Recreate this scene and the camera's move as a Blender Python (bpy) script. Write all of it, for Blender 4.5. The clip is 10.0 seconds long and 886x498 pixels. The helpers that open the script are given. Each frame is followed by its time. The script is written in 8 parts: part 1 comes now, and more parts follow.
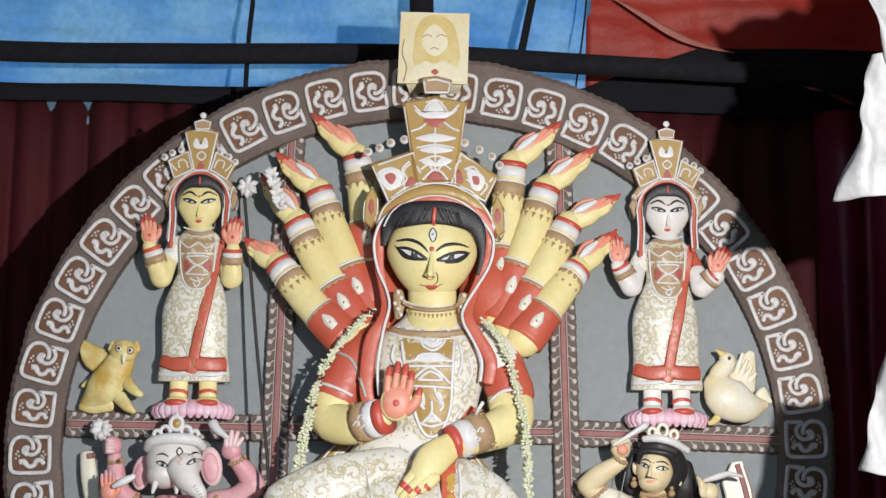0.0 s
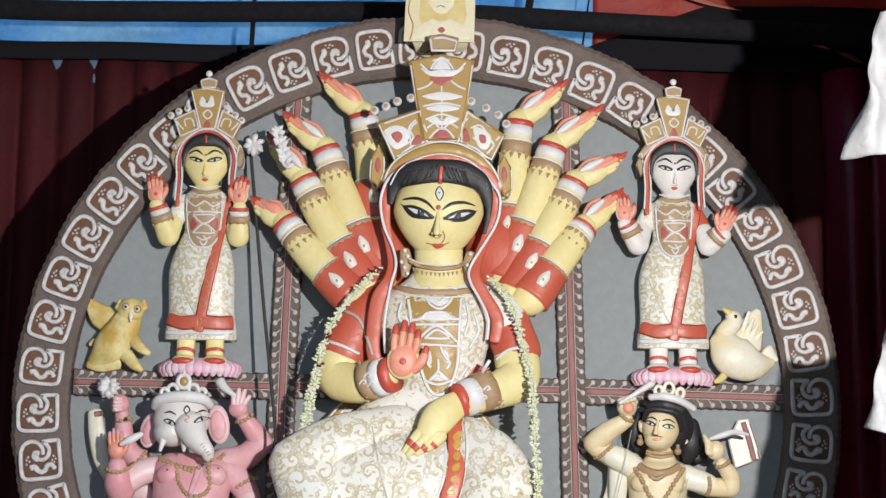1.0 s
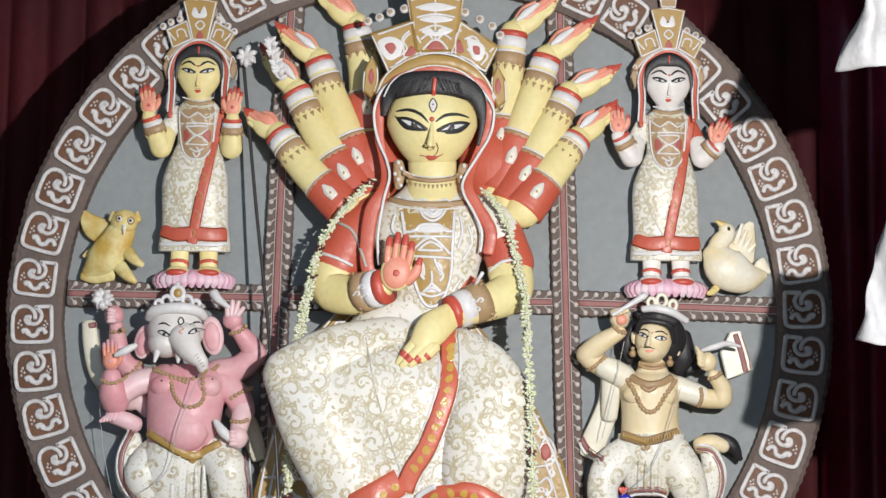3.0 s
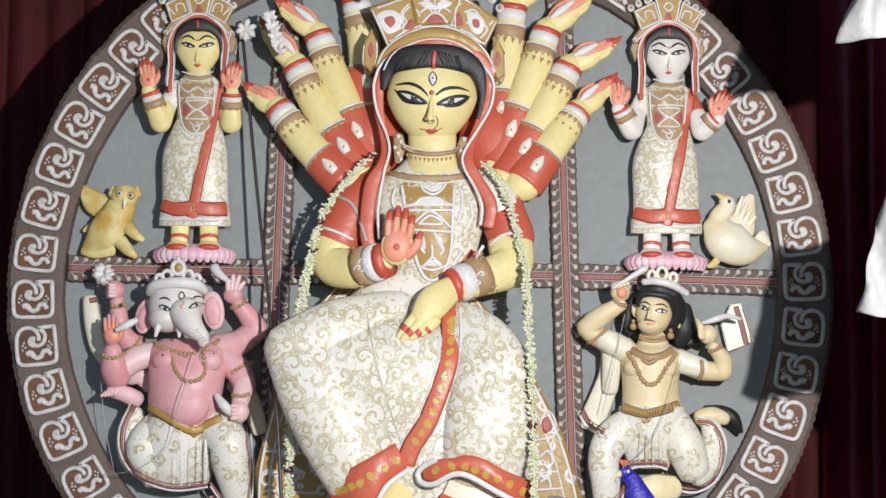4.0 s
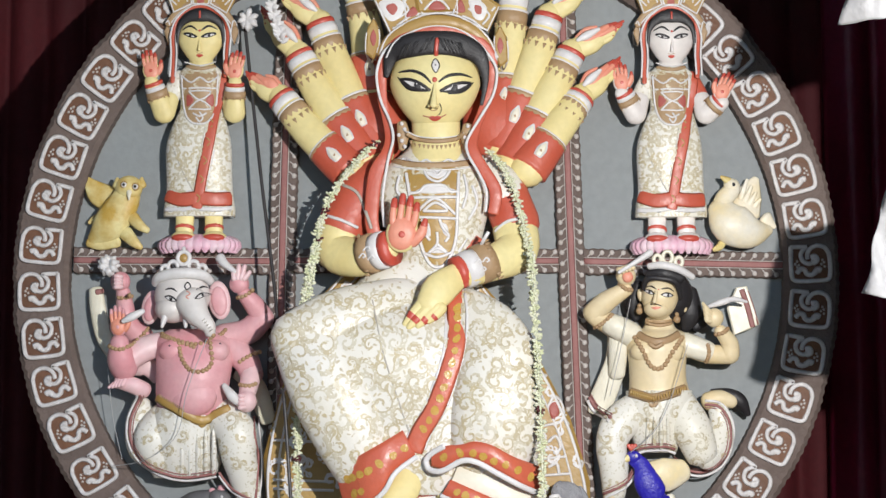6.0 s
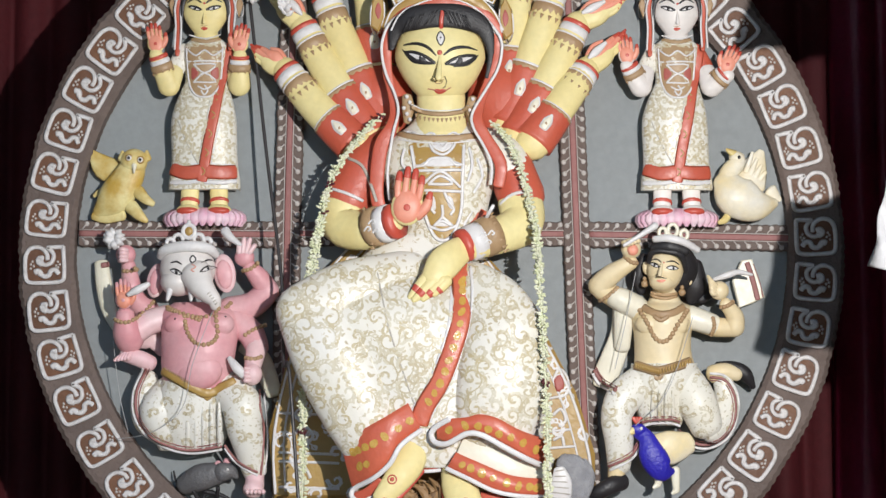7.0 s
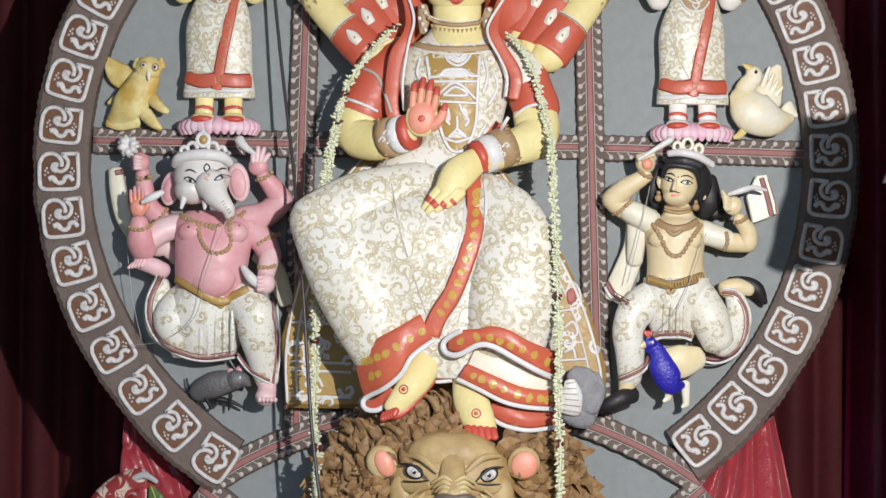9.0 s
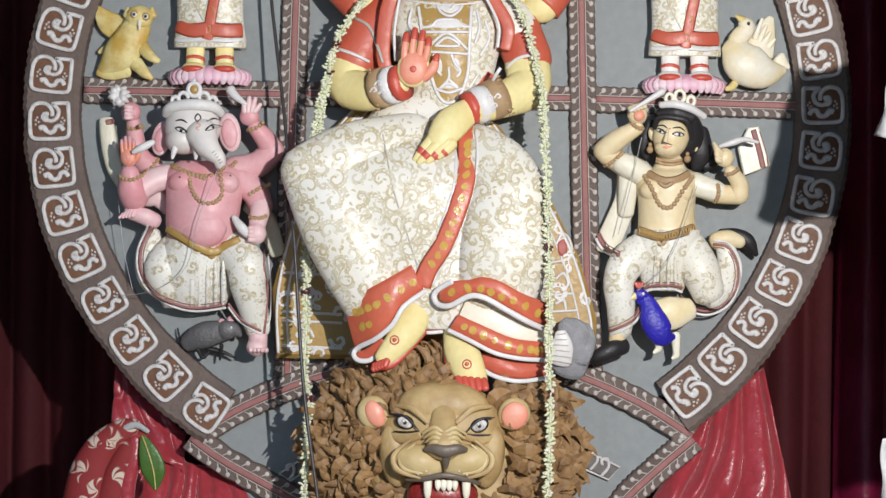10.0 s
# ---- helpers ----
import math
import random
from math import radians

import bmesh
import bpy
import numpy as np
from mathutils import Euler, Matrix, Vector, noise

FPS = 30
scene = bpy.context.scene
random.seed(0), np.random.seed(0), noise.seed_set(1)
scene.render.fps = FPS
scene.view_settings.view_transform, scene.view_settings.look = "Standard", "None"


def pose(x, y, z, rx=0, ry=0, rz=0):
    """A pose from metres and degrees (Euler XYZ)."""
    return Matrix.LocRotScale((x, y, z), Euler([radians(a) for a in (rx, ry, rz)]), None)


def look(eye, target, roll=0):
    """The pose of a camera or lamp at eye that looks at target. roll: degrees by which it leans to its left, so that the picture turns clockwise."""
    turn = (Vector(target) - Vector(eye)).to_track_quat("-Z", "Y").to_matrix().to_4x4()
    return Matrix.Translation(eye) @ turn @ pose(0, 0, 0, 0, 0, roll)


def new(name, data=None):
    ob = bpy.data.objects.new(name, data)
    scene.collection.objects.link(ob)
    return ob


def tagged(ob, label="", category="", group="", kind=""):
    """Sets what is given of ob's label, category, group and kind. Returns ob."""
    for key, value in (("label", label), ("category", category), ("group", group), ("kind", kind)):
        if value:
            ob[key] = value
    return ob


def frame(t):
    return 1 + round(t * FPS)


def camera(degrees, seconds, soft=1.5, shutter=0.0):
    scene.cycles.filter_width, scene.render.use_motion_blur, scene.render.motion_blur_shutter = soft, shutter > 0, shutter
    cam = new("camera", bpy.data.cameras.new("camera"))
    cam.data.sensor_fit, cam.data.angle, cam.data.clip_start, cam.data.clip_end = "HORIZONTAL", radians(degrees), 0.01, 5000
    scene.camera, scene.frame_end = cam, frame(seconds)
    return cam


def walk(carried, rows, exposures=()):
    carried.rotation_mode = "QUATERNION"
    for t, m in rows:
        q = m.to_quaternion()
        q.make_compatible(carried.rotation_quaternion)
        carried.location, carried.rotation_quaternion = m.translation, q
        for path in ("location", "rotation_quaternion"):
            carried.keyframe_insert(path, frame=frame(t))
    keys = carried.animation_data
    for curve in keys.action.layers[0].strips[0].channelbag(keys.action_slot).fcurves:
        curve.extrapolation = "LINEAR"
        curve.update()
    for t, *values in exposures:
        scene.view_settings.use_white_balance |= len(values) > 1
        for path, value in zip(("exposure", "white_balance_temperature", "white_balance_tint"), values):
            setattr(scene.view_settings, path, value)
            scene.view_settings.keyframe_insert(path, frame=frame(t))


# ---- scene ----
from mathutils.bvhtree import BVHTree

# A stage with a seated goddess in a round painted frame. The eye stands still and tilts down.
EYE = (0.0, -6.6, 1.5)
# seconds, yaw, pitch, clockwise roll
ROWS = [
    (0.0, -0.000, 10.200, 0.700),
    (0.5, 0.093, 9.563, 0.657),
    (1.0, 0.194, 8.883, 0.719),
    (1.5, 0.226, 8.087, 0.765),
    (2.0, 0.130, 7.313, 0.801),
    (2.5, -0.012, 6.670, 0.790),
    (4.0, -0.048, 5.262, 0.535),
    (4.5, -0.022, 5.093, 0.238),
    (5.0, 0.053, 5.073, 0.021),
    (6.5, 0.151, 4.505, -0.296),
    (7.0, 0.283, 3.996, -0.241),
    (7.5, 0.384, 3.490, -0.025),
    (8.0, 0.490, 2.850, 0.202),
    (8.5, 0.655, 1.990, 0.372),
    (9.0, 0.706, 1.193, 0.514),
    (9.5, 0.578, 0.443, 0.629),
    (10.0, 0.412, -0.356, 0.699),
]
cam = camera(27.53, 10.0, 1.5)
walk(cam, [(t, pose(*EYE, 90 + p, 0, a) @ pose(0, 0, 0, 0, 0, g)) for t, a, p, g in ROWS])

# ---- light ----
TO_SUN = Vector((0.4, 0.9, 0.8)).normalized()
world = bpy.data.worlds.new("sky")
scene.world = world
world.use_nodes = True
wn = world.node_tree.nodes
sky = wn.new("ShaderNodeTexSky")
sky.sky_type, sky.sun_disc = "NISHITA", False
sky.sun_elevation = math.asin(TO_SUN.z)
sky.sun_rotation = math.atan2(TO_SUN.x, TO_SUN.y)
world.node_tree.links.new(sky.outputs[0], wn["Background"].inputs[0])
wn["Background"].inputs[1].default_value = 0.185
# a stage floodlight, forward and to the right, above head height
flood = new("floodlight", bpy.data.lights.new("floodlight", "SPOT"))
flood.data.energy, flood.data.color = 1110, (1.0, 0.975, 0.95)
flood.data.shadow_soft_size, flood.data.spot_size, flood.data.spot_blend = 0.03, radians(75), 0.3
flood.matrix_world = look((1.25, -5.2, 2.25), (-0.1, 0, 1.9))
scene.view_settings.exposure = 0.0

# ---- materials ----
def nodes_of(name):
    m = bpy.data.materials.new(name)
    m.use_nodes = True
    return m, m.node_tree.nodes, m.node_tree.links, m.node_tree.nodes["Principled BSDF"]


def math_node(n, l, op, a, b=None):
    k = n.new("ShaderNodeMath")
    k.operation = op
    for i, v in enumerate((a, b)):
        if v is None:
            continue
        if isinstance(v, (int, float)):
            k.inputs[i].default_value = v
        else:
            l.new(v, k.inputs[i])
    return k.outputs[0]


def mix_rgb(n, l, fac, a, b):
    k = n.new("ShaderNodeMix")
    k.data_type = "RGBA"
    for i, v in ((0, fac), (6, a), (7, b)):
        if isinstance(v, (int, float)):
            k.inputs[i].default_value = v
        elif isinstance(v, tuple):
            k.inputs[i].default_value = (*v, 1)
        else:
            l.new(v, k.inputs[i])
    return k.outputs[2]


def noise_fac(n, l, co, scale, detail=4, lo=0.35, hi=0.65):
    t = n.new("ShaderNodeTexNoise")
    t.inputs["Scale"].default_value, t.inputs["Detail"].default_value = scale, detail
    l.new(co, t.inputs["Vector"])
    r = n.new("ShaderNodeMapRange")
    r.inputs[1].default_value, r.inputs[2].default_value = lo, hi
    l.new(t.outputs[0], r.inputs[0])
    return r.outputs[0]


def bump_from(n, l, b, height, strength, dist=0.004):
    k = n.new("ShaderNodeBump")
    k.inputs["Strength"].default_value, k.inputs["Distance"].default_value = strength, dist
    l.new(height, k.inputs["Height"])
    l.new(k.outputs[0], b.inputs["Normal"])


def paint(name, base, second=None, rough=0.5, big=6, fine=60, bump=0.25, amount=0.5, vary=0.0):
    """Brushed paint: broad uneven tone, fine grain, slight relief."""
    m, n, l, b = nodes_of(name)
    co = n.new("ShaderNodeTexCoord").outputs["Object"]
    second = second or tuple(c * 0.78 for c in base)
    f1 = noise_fac(n, l, co, big)
    f2 = noise_fac(n, l, co, fine, 3)
    col = mix_rgb(n, l, math_node(n, l, "MULTIPLY", f1, amount), base, second)
    col = mix_rgb(n, l, math_node(n, l, "MULTIPLY", f2, 0.16), col, tuple(c * 0.6 for c in base))
    if vary:
        r = n.new("ShaderNodeObjectInfo").outputs["Random"]
        col = mix_rgb(n, l, math_node(n, l, "MULTIPLY", r, vary), col, tuple(c * 0.5 for c in second))
    l.new(col, b.inputs["Base Color"])
    rr = math_node(n, l, "ADD", math_node(n, l, "MULTIPLY", f2, 0.12), rough - 0.06)
    l.new(rr, b.inputs["Roughness"])
    bump_from(n, l, b, f2, bump, 0.002)
    return m


def flat_coord(n, l, scale, warp=0.0, warp_scale=9.0):
    """Front-on coordinates (x, z), gently warped."""
    co = n.new("ShaderNodeTexCoord").outputs["Object"]
    s = n.new("ShaderNodeSeparateXYZ")
    l.new(co, s.inputs[0])
    c = n.new("ShaderNodeCombineXYZ")
    l.new(s.outputs[0], c.inputs[0])
    l.new(s.outputs[2], c.inputs[1])
    out = c.outputs[0]
    if warp:
        t = n.new("ShaderNodeTexNoise")
        t.inputs["Scale"].default_value, t.inputs["Detail"].default_value = warp_scale, 1
        l.new(out, t.inputs["Vector"])
        v = n.new("ShaderNodeVectorMath")
        v.operation = "MULTIPLY_ADD"
        v.inputs[1].default_value = (warp,) * 3
        l.new(t.outputs[1], v.inputs[0])
        l.new(out, v.inputs[2])
        out = v.outputs[0]
    k = n.new("ShaderNodeVectorMath")
    k.operation = "SCALE"
    k.inputs["Scale"].default_value = scale
    l.new(out, k.inputs[0])
    return out, k.outputs[0], co


def tendrils(n, l, p, turns, level):
    """Curling tendrils, one in each cell: 1 on the line, 0 off it."""
    v = n.new("ShaderNodeTexVoronoi")
    v.voronoi_dimensions = "2D"
    v.inputs["Scale"].default_value = 1.0
    v.inputs["Randomness"].default_value = 0.8
    l.new(p, v.inputs["Vector"])
    d = n.new("ShaderNodeVectorMath")
    d.operation = "SUBTRACT"
    l.new(p, d.inputs[0])
    l.new(v.outputs["Position"], d.inputs[1])
    s = n.new("ShaderNodeSeparateXYZ")
    l.new(d.outputs[0], s.inputs[0])
    ang = math_node(n, l, "ARCTAN2", s.outputs[1], s.outputs[0])
    sc = n.new("ShaderNodeSeparateColor")
    l.new(v.outputs["Color"], sc.inputs[0])
    flip = math_node(n, l, "SUBTRACT", math_node(n, l, "MULTIPLY", math_node(n, l, "GREATER_THAN", sc.outputs[0], 0.5), 2.0), 1.0)
    ang = math_node(n, l, "MULTIPLY", ang, flip)
    ph = math_node(n, l, "ADD", math_node(n, l, "MULTIPLY", sc.outputs[1], 6.28), ang)
    r = v.outputs["Distance"]
    sp = math_node(n, l, "SINE", math_node(n, l, "ADD", math_node(n, l, "MULTIPLY", r, turns), ph))
    # leaf-like nicks along the tendril
    leaf = math_node(n, l, "SINE", math_node(n, l, "ADD", math_node(n, l, "MULTIPLY", ang, 7.0), math_node(n, l, "MULTIPLY", r, 9.0)))
    sp = math_node(n, l, "ADD", sp, math_node(n, l, "MULTIPLY", leaf, 0.45))
    mr = n.new("ShaderNodeMapRange")
    mr.interpolation_type = "SMOOTHSTEP"
    mr.inputs[1].default_value, mr.inputs[2].default_value = level - 0.16, level + 0.16
    l.new(sp, mr.inputs[0])
    rim = n.new("ShaderNodeMapRange")
    rim.inputs[1].default_value, rim.inputs[2].default_value = 0.66, 0.54
    l.new(r, rim.inputs[0])
    return math_node(n, l, "MULTIPLY", mr.outputs[0], rim.outputs[0])


def scroll(name, ground, line, scale=11.0, rough=0.35, turns=11.0, level=0.25, warp=0.03, second=None, fill=0.0):
    """Hand-painted scrollwork: curling tendrils on a plain ground. fill: how strongly finer curls fill the gaps."""
    m, n, l, b = nodes_of(name)
    raw, p, co = flat_coord(n, l, scale, warp)
    mask = tendrils(n, l, p, turns, level)
    if fill:
        raw2, p2, co2 = flat_coord(n, l, scale * 2.1, warp, 13.0)
        m2 = math_node(n, l, "MULTIPLY", tendrils(n, l, p2, turns * 0.8, level + 0.25), fill)
        mask = math_node(n, l, "MAXIMUM", mask, m2)
    fade = noise_fac(n, l, co, 9, 2, 0.25, 0.6)
    tone = mix_rgb(n, l, fade, line, second or tuple(c * 1.5 for c in line))
    dirt = noise_fac(n, l, co, 4, 4)
    gr = mix_rgb(n, l, math_node(n, l, "MULTIPLY", dirt, 0.45), ground, tuple(c * k for c, k in zip(ground, (0.93, 0.88, 0.74))))
    col = mix_rgb(n, l, math_node(n, l, "MULTIPLY", mask, 0.85), gr, tone)
    l.new(col, b.inputs["Base Color"])
    b.inputs["Roughness"].default_value = rough
    fine = noise_fac(n, l, co, 40, 3)
    h = math_node(n, l, "ADD", math_node(n, l, "MULTIPLY", mask, 0.7), math_node(n, l, "MULTIPLY", fine, 0.5))
    bump_from(n, l, b, h, 0.3, 0.003)
    return m


def cloth(name, base, second, rough=0.8, sheen=0.2, stripes=0.0, translucent=0.0, weave=900):
    m, n, l, b = nodes_of(name)
    co = n.new("ShaderNodeTexCoord").outputs["Object"]
    f1 = noise_fac(n, l, co, 3, 4)
    f2 = noise_fac(n, l, co, 40, 4)
    col = mix_rgb(n, l, f1, base, second)
    col = mix_rgb(n, l, math_node(n, l, "MULTIPLY", f2, 0.25), col, tuple(c * 0.5 for c in base))
    l.new(col, b.inputs["Base Color"])
    b.inputs["Roughness"].default_value = rough
    b.inputs["Sheen Weight"].default_value = sheen
    bump_from(n, l, b, f2, 0.4, 0.003)
    if translucent:
        t = n.new("ShaderNodeBsdfTranslucent")
        l.new(col, t.inputs[0])
        k = n.new("ShaderNodeMixShader")
        k.inputs[0].default_value = translucent
        l.new(b.outputs[0], k.inputs[1])
        l.new(t.outputs[0], k.inputs[2])
        l.new(k.outputs[0], n["Material Output"].inputs[0])
    return m


SKIN = paint("yellow_skin_paint", (0.80, 0.70, 0.35), (0.74, 0.56, 0.20), 0.52, 5, 45, 0.15, 0.45)
PALESKIN = paint("pale_skin_paint", (0.78, 0.66, 0.44), (0.72, 0.52, 0.22), 0.45, 6, 45, 0.15, 0.5)
WHITESKIN = paint("white_skin_paint", (0.75, 0.71, 0.68), (0.68, 0.60, 0.56), 0.45, 5, 45, 0.15, 0.3)
PINKSKIN = paint("pink_skin_paint", (0.70, 0.31, 0.34), (0.76, 0.52, 0.53), 0.48, 6, 50, 0.15, 0.6)
PALEPINK = paint("pale_pink_paint", (0.80, 0.60, 0.60), (0.78, 0.42, 0.46), 0.45, 8, 50, 0.15, 0.6)
PALM = paint("salmon_palm_paint", (0.78, 0.33, 0.23), (0.76, 0.22, 0.14), 0.45, 14, 60, 0.15, 0.5)
REDTIP = paint("red_paint", (0.56, 0.085, 0.055), (0.46, 0.06, 0.04), 0.42, 8, 60, 0.2, 0.6)
ORANGE = paint("orange_red_paint", (0.56, 0.115, 0.066), (0.49, 0.082, 0.048), 0.42, 7, 50, 0.25, 0.6)
WHITE = paint("white_paint", (0.73, 0.71, 0.70), (0.66, 0.63, 0.64), 0.45, 10, 70, 0.2, 0.5)
CREAM = paint("cream_paint", (0.80, 0.76, 0.64), (0.76, 0.70, 0.50), 0.4, 5, 50, 0.2, 0.5)
GOLD = paint("ochre_gold_paint", (0.43, 0.275, 0.08), (0.36, 0.20, 0.05), 0.42, 10, 60, 0.25, 0.6)
TAN = paint("tan_paint", (0.42, 0.28, 0.15), (0.34, 0.21, 0.11), 0.5, 12, 60, 0.3, 0.6)
MAROON = paint("maroon_paint", (0.42, 0.10, 0.08), (0.32, 0.07, 0.06), 0.5, 10, 60, 0.25, 0.5)
BLACK = paint("black_paint", (0.016, 0.014, 0.016), (0.028, 0.026, 0.028), 0.5, 10, 140, 0.25, 0.6)
GREYLINE = paint("grey_line_paint", (0.42, 0.38, 0.33), (0.5, 0.46, 0.4), 0.5, 10, 60, 0.2, 0.5)
PANELGREY = paint("grey_panel_paint", (0.27, 0.29, 0.295), (0.235, 0.25, 0.255), 0.7, 2.2, 30, 0.35, 0.6)
RIMBROWN = paint("dark_brown_rim", (0.165, 0.122, 0.105), (0.115, 0.085, 0.073), 0.8, 8, 55, 0.8, 0.8)
TILEBROWN = paint("rust_brown_paint", (0.20, 0.085, 0.038), (0.13, 0.058, 0.032), 0.6, 18, 60, 0.4, 0.8, vary=0.5)
STRIPE = paint("dusty_rose_stripe", (0.33, 0.14, 0.13), (0.26, 0.11, 0.10), 0.65, 12, 60, 0.4, 0.6)
SILVER = paint("off_white_line", (0.72, 0.69, 0.68), (0.54, 0.51, 0.50), 0.6, 26, 80, 0.6, 0.8)
BERRY = paint("grey_berry_paint", (0.58, 0.53, 0.50), (0.46, 0.42, 0.39), 0.6, 20, 60, 0.3, 0.6)
LOTUS = paint("lotus_pink_paint", (0.80, 0.42, 0.55), (0.80, 0.66, 0.70), 0.5, 16, 60, 0.2, 0.8)
FEATHER = paint("feather_yellow", (0.78, 0.68, 0.33), (0.56, 0.35, 0.06), 0.5, 14, 60, 0.3, 1.0)
SWANWHITE = paint("swan_white", (0.80, 0.76, 0.66), (0.80, 0.62, 0.26), 0.45, 7, 60, 0.2, 0.7)
MOUSEGREY = paint("mouse_grey", (0.12, 0.12, 0.125), (0.16, 0.15, 0.15), 0.5, 14, 90, 0.7, 0.6)
BLUE = paint("ultramarine_paint", (0.030, 0.022, 0.42), (0.018, 0.015, 0.28), 0.4, 12, 90, 0.5, 0.6)
LIONFUR = paint("lion_tan_paint", (0.52, 0.37, 0.175), (0.33, 0.21, 0.085), 0.52, 9, 40, 0.5, 1.0)
LIONPALE = paint("lion_pale_paint", (0.62, 0.49, 0.26), (0.46, 0.32, 0.13), 0.48, 9, 40, 0.3, 0.7)
MANE = paint("mane_brown", (0.15, 0.08, 0.035), (0.29, 0.165, 0.07), 0.6, 22, 40, 0.5, 0.9)
mane_nodes, mane_links = MANE.node_tree.nodes, MANE.node_tree.links
mane_rand = mane_nodes.new("ShaderNodeNewGeometry").outputs["Random Per Island"]
mane_b = mane_nodes["Principled BSDF"]
mane_old = mane_b.inputs["Base Color"].links[0].from_socket
mane_links.new(mix_rgb(mane_nodes, mane_links, math_node(mane_nodes, mane_links, "MULTIPLY", mane_rand, 0.6), mane_old, (0.40, 0.23, 0.09)), mane_b.inputs["Base Color"])
MOUTH = paint("mouth_red", (0.30, 0.03, 0.025), (0.18, 0.02, 0.02), 0.3, 12, 60, 0.3, 0.6)
NOSE = paint("lion_nose_brown", (0.16, 0.125, 0.095), (0.10, 0.08, 0.065), 0.45, 18, 60, 0.4, 0.8)
SLATE = paint("slate_grey_paint", (0.14, 0.13, 0.125), (0.10, 0.09, 0.09), 0.5, 10, 60, 0.3, 0.6)
SCALES = paint("cobra_grey", (0.34, 0.34, 0.36), (0.24, 0.24, 0.26), 0.5, 30, 180, 0.9, 0.8)
SARI = scroll("white_sari_scrolls", (0.78, 0.76, 0.71), (0.36, 0.28, 0.16), 15, 0.42, level=1.1, second=(0.58, 0.50, 0.33))
SARIFINE = scroll("fine_sari_scrolls", (0.78, 0.76, 0.70), (0.44, 0.38, 0.25), 24, 0.42, level=1.1, second=(0.60, 0.56, 0.44))
HEMGOLD = paint("red_hem_gloss", (0.60, 0.14, 0.078), (0.53, 0.10, 0.055), 0.36, 7, 50, 0.25, 0.6)
GOLDBUD = paint("gold_bud_gloss", (0.60, 0.38, 0.09), (0.52, 0.28, 0.06), 0.25, 14, 60, 0.3, 0.6)
PATTERN = paint("grey_gold_scroll_line", (0.54, 0.47, 0.33), (0.58, 0.49, 0.30), 0.36, 7, 60, 0.2, 0.9)
PATTERNLEAF = paint("pale_gold_leaf", (0.62, 0.56, 0.42), (0.66, 0.62, 0.51), 0.36, 9, 60, 0.2, 0.9)

# ---- shaping ----
U = 0.00205          # one small unit of length, in metres


def smooth_path(pts, k=5, closed=False):
    """Points along a Catmull-Rom curve through pts (tuples of any length)."""
    p = [np.array(q, float) for q in pts]
    n = len(p)
    if n < 3 and not closed:
        return [p[0] + (p[-1] - p[0]) * i / k for i in range(k + 1)]
    out = []
    for i in range(n if closed else n - 1):
        a, b, c, d = ((p[(i - 1) % n], p[i], p[(i + 1) % n], p[(i + 2) % n]) if closed else
                      (p[max(i - 1, 0)], p[i], p[i + 1], p[min(i + 2, n - 1)]))
        for j in range(k):
            t = j / k
            out.append(0.5 * (2 * b + (c - a) * t + (2 * a - 5 * b + 4 * c - d) * t * t + (3 * b - a - 3 * c + d) * t ** 3))
    if not closed:
        out.append(p[-1])
    return out


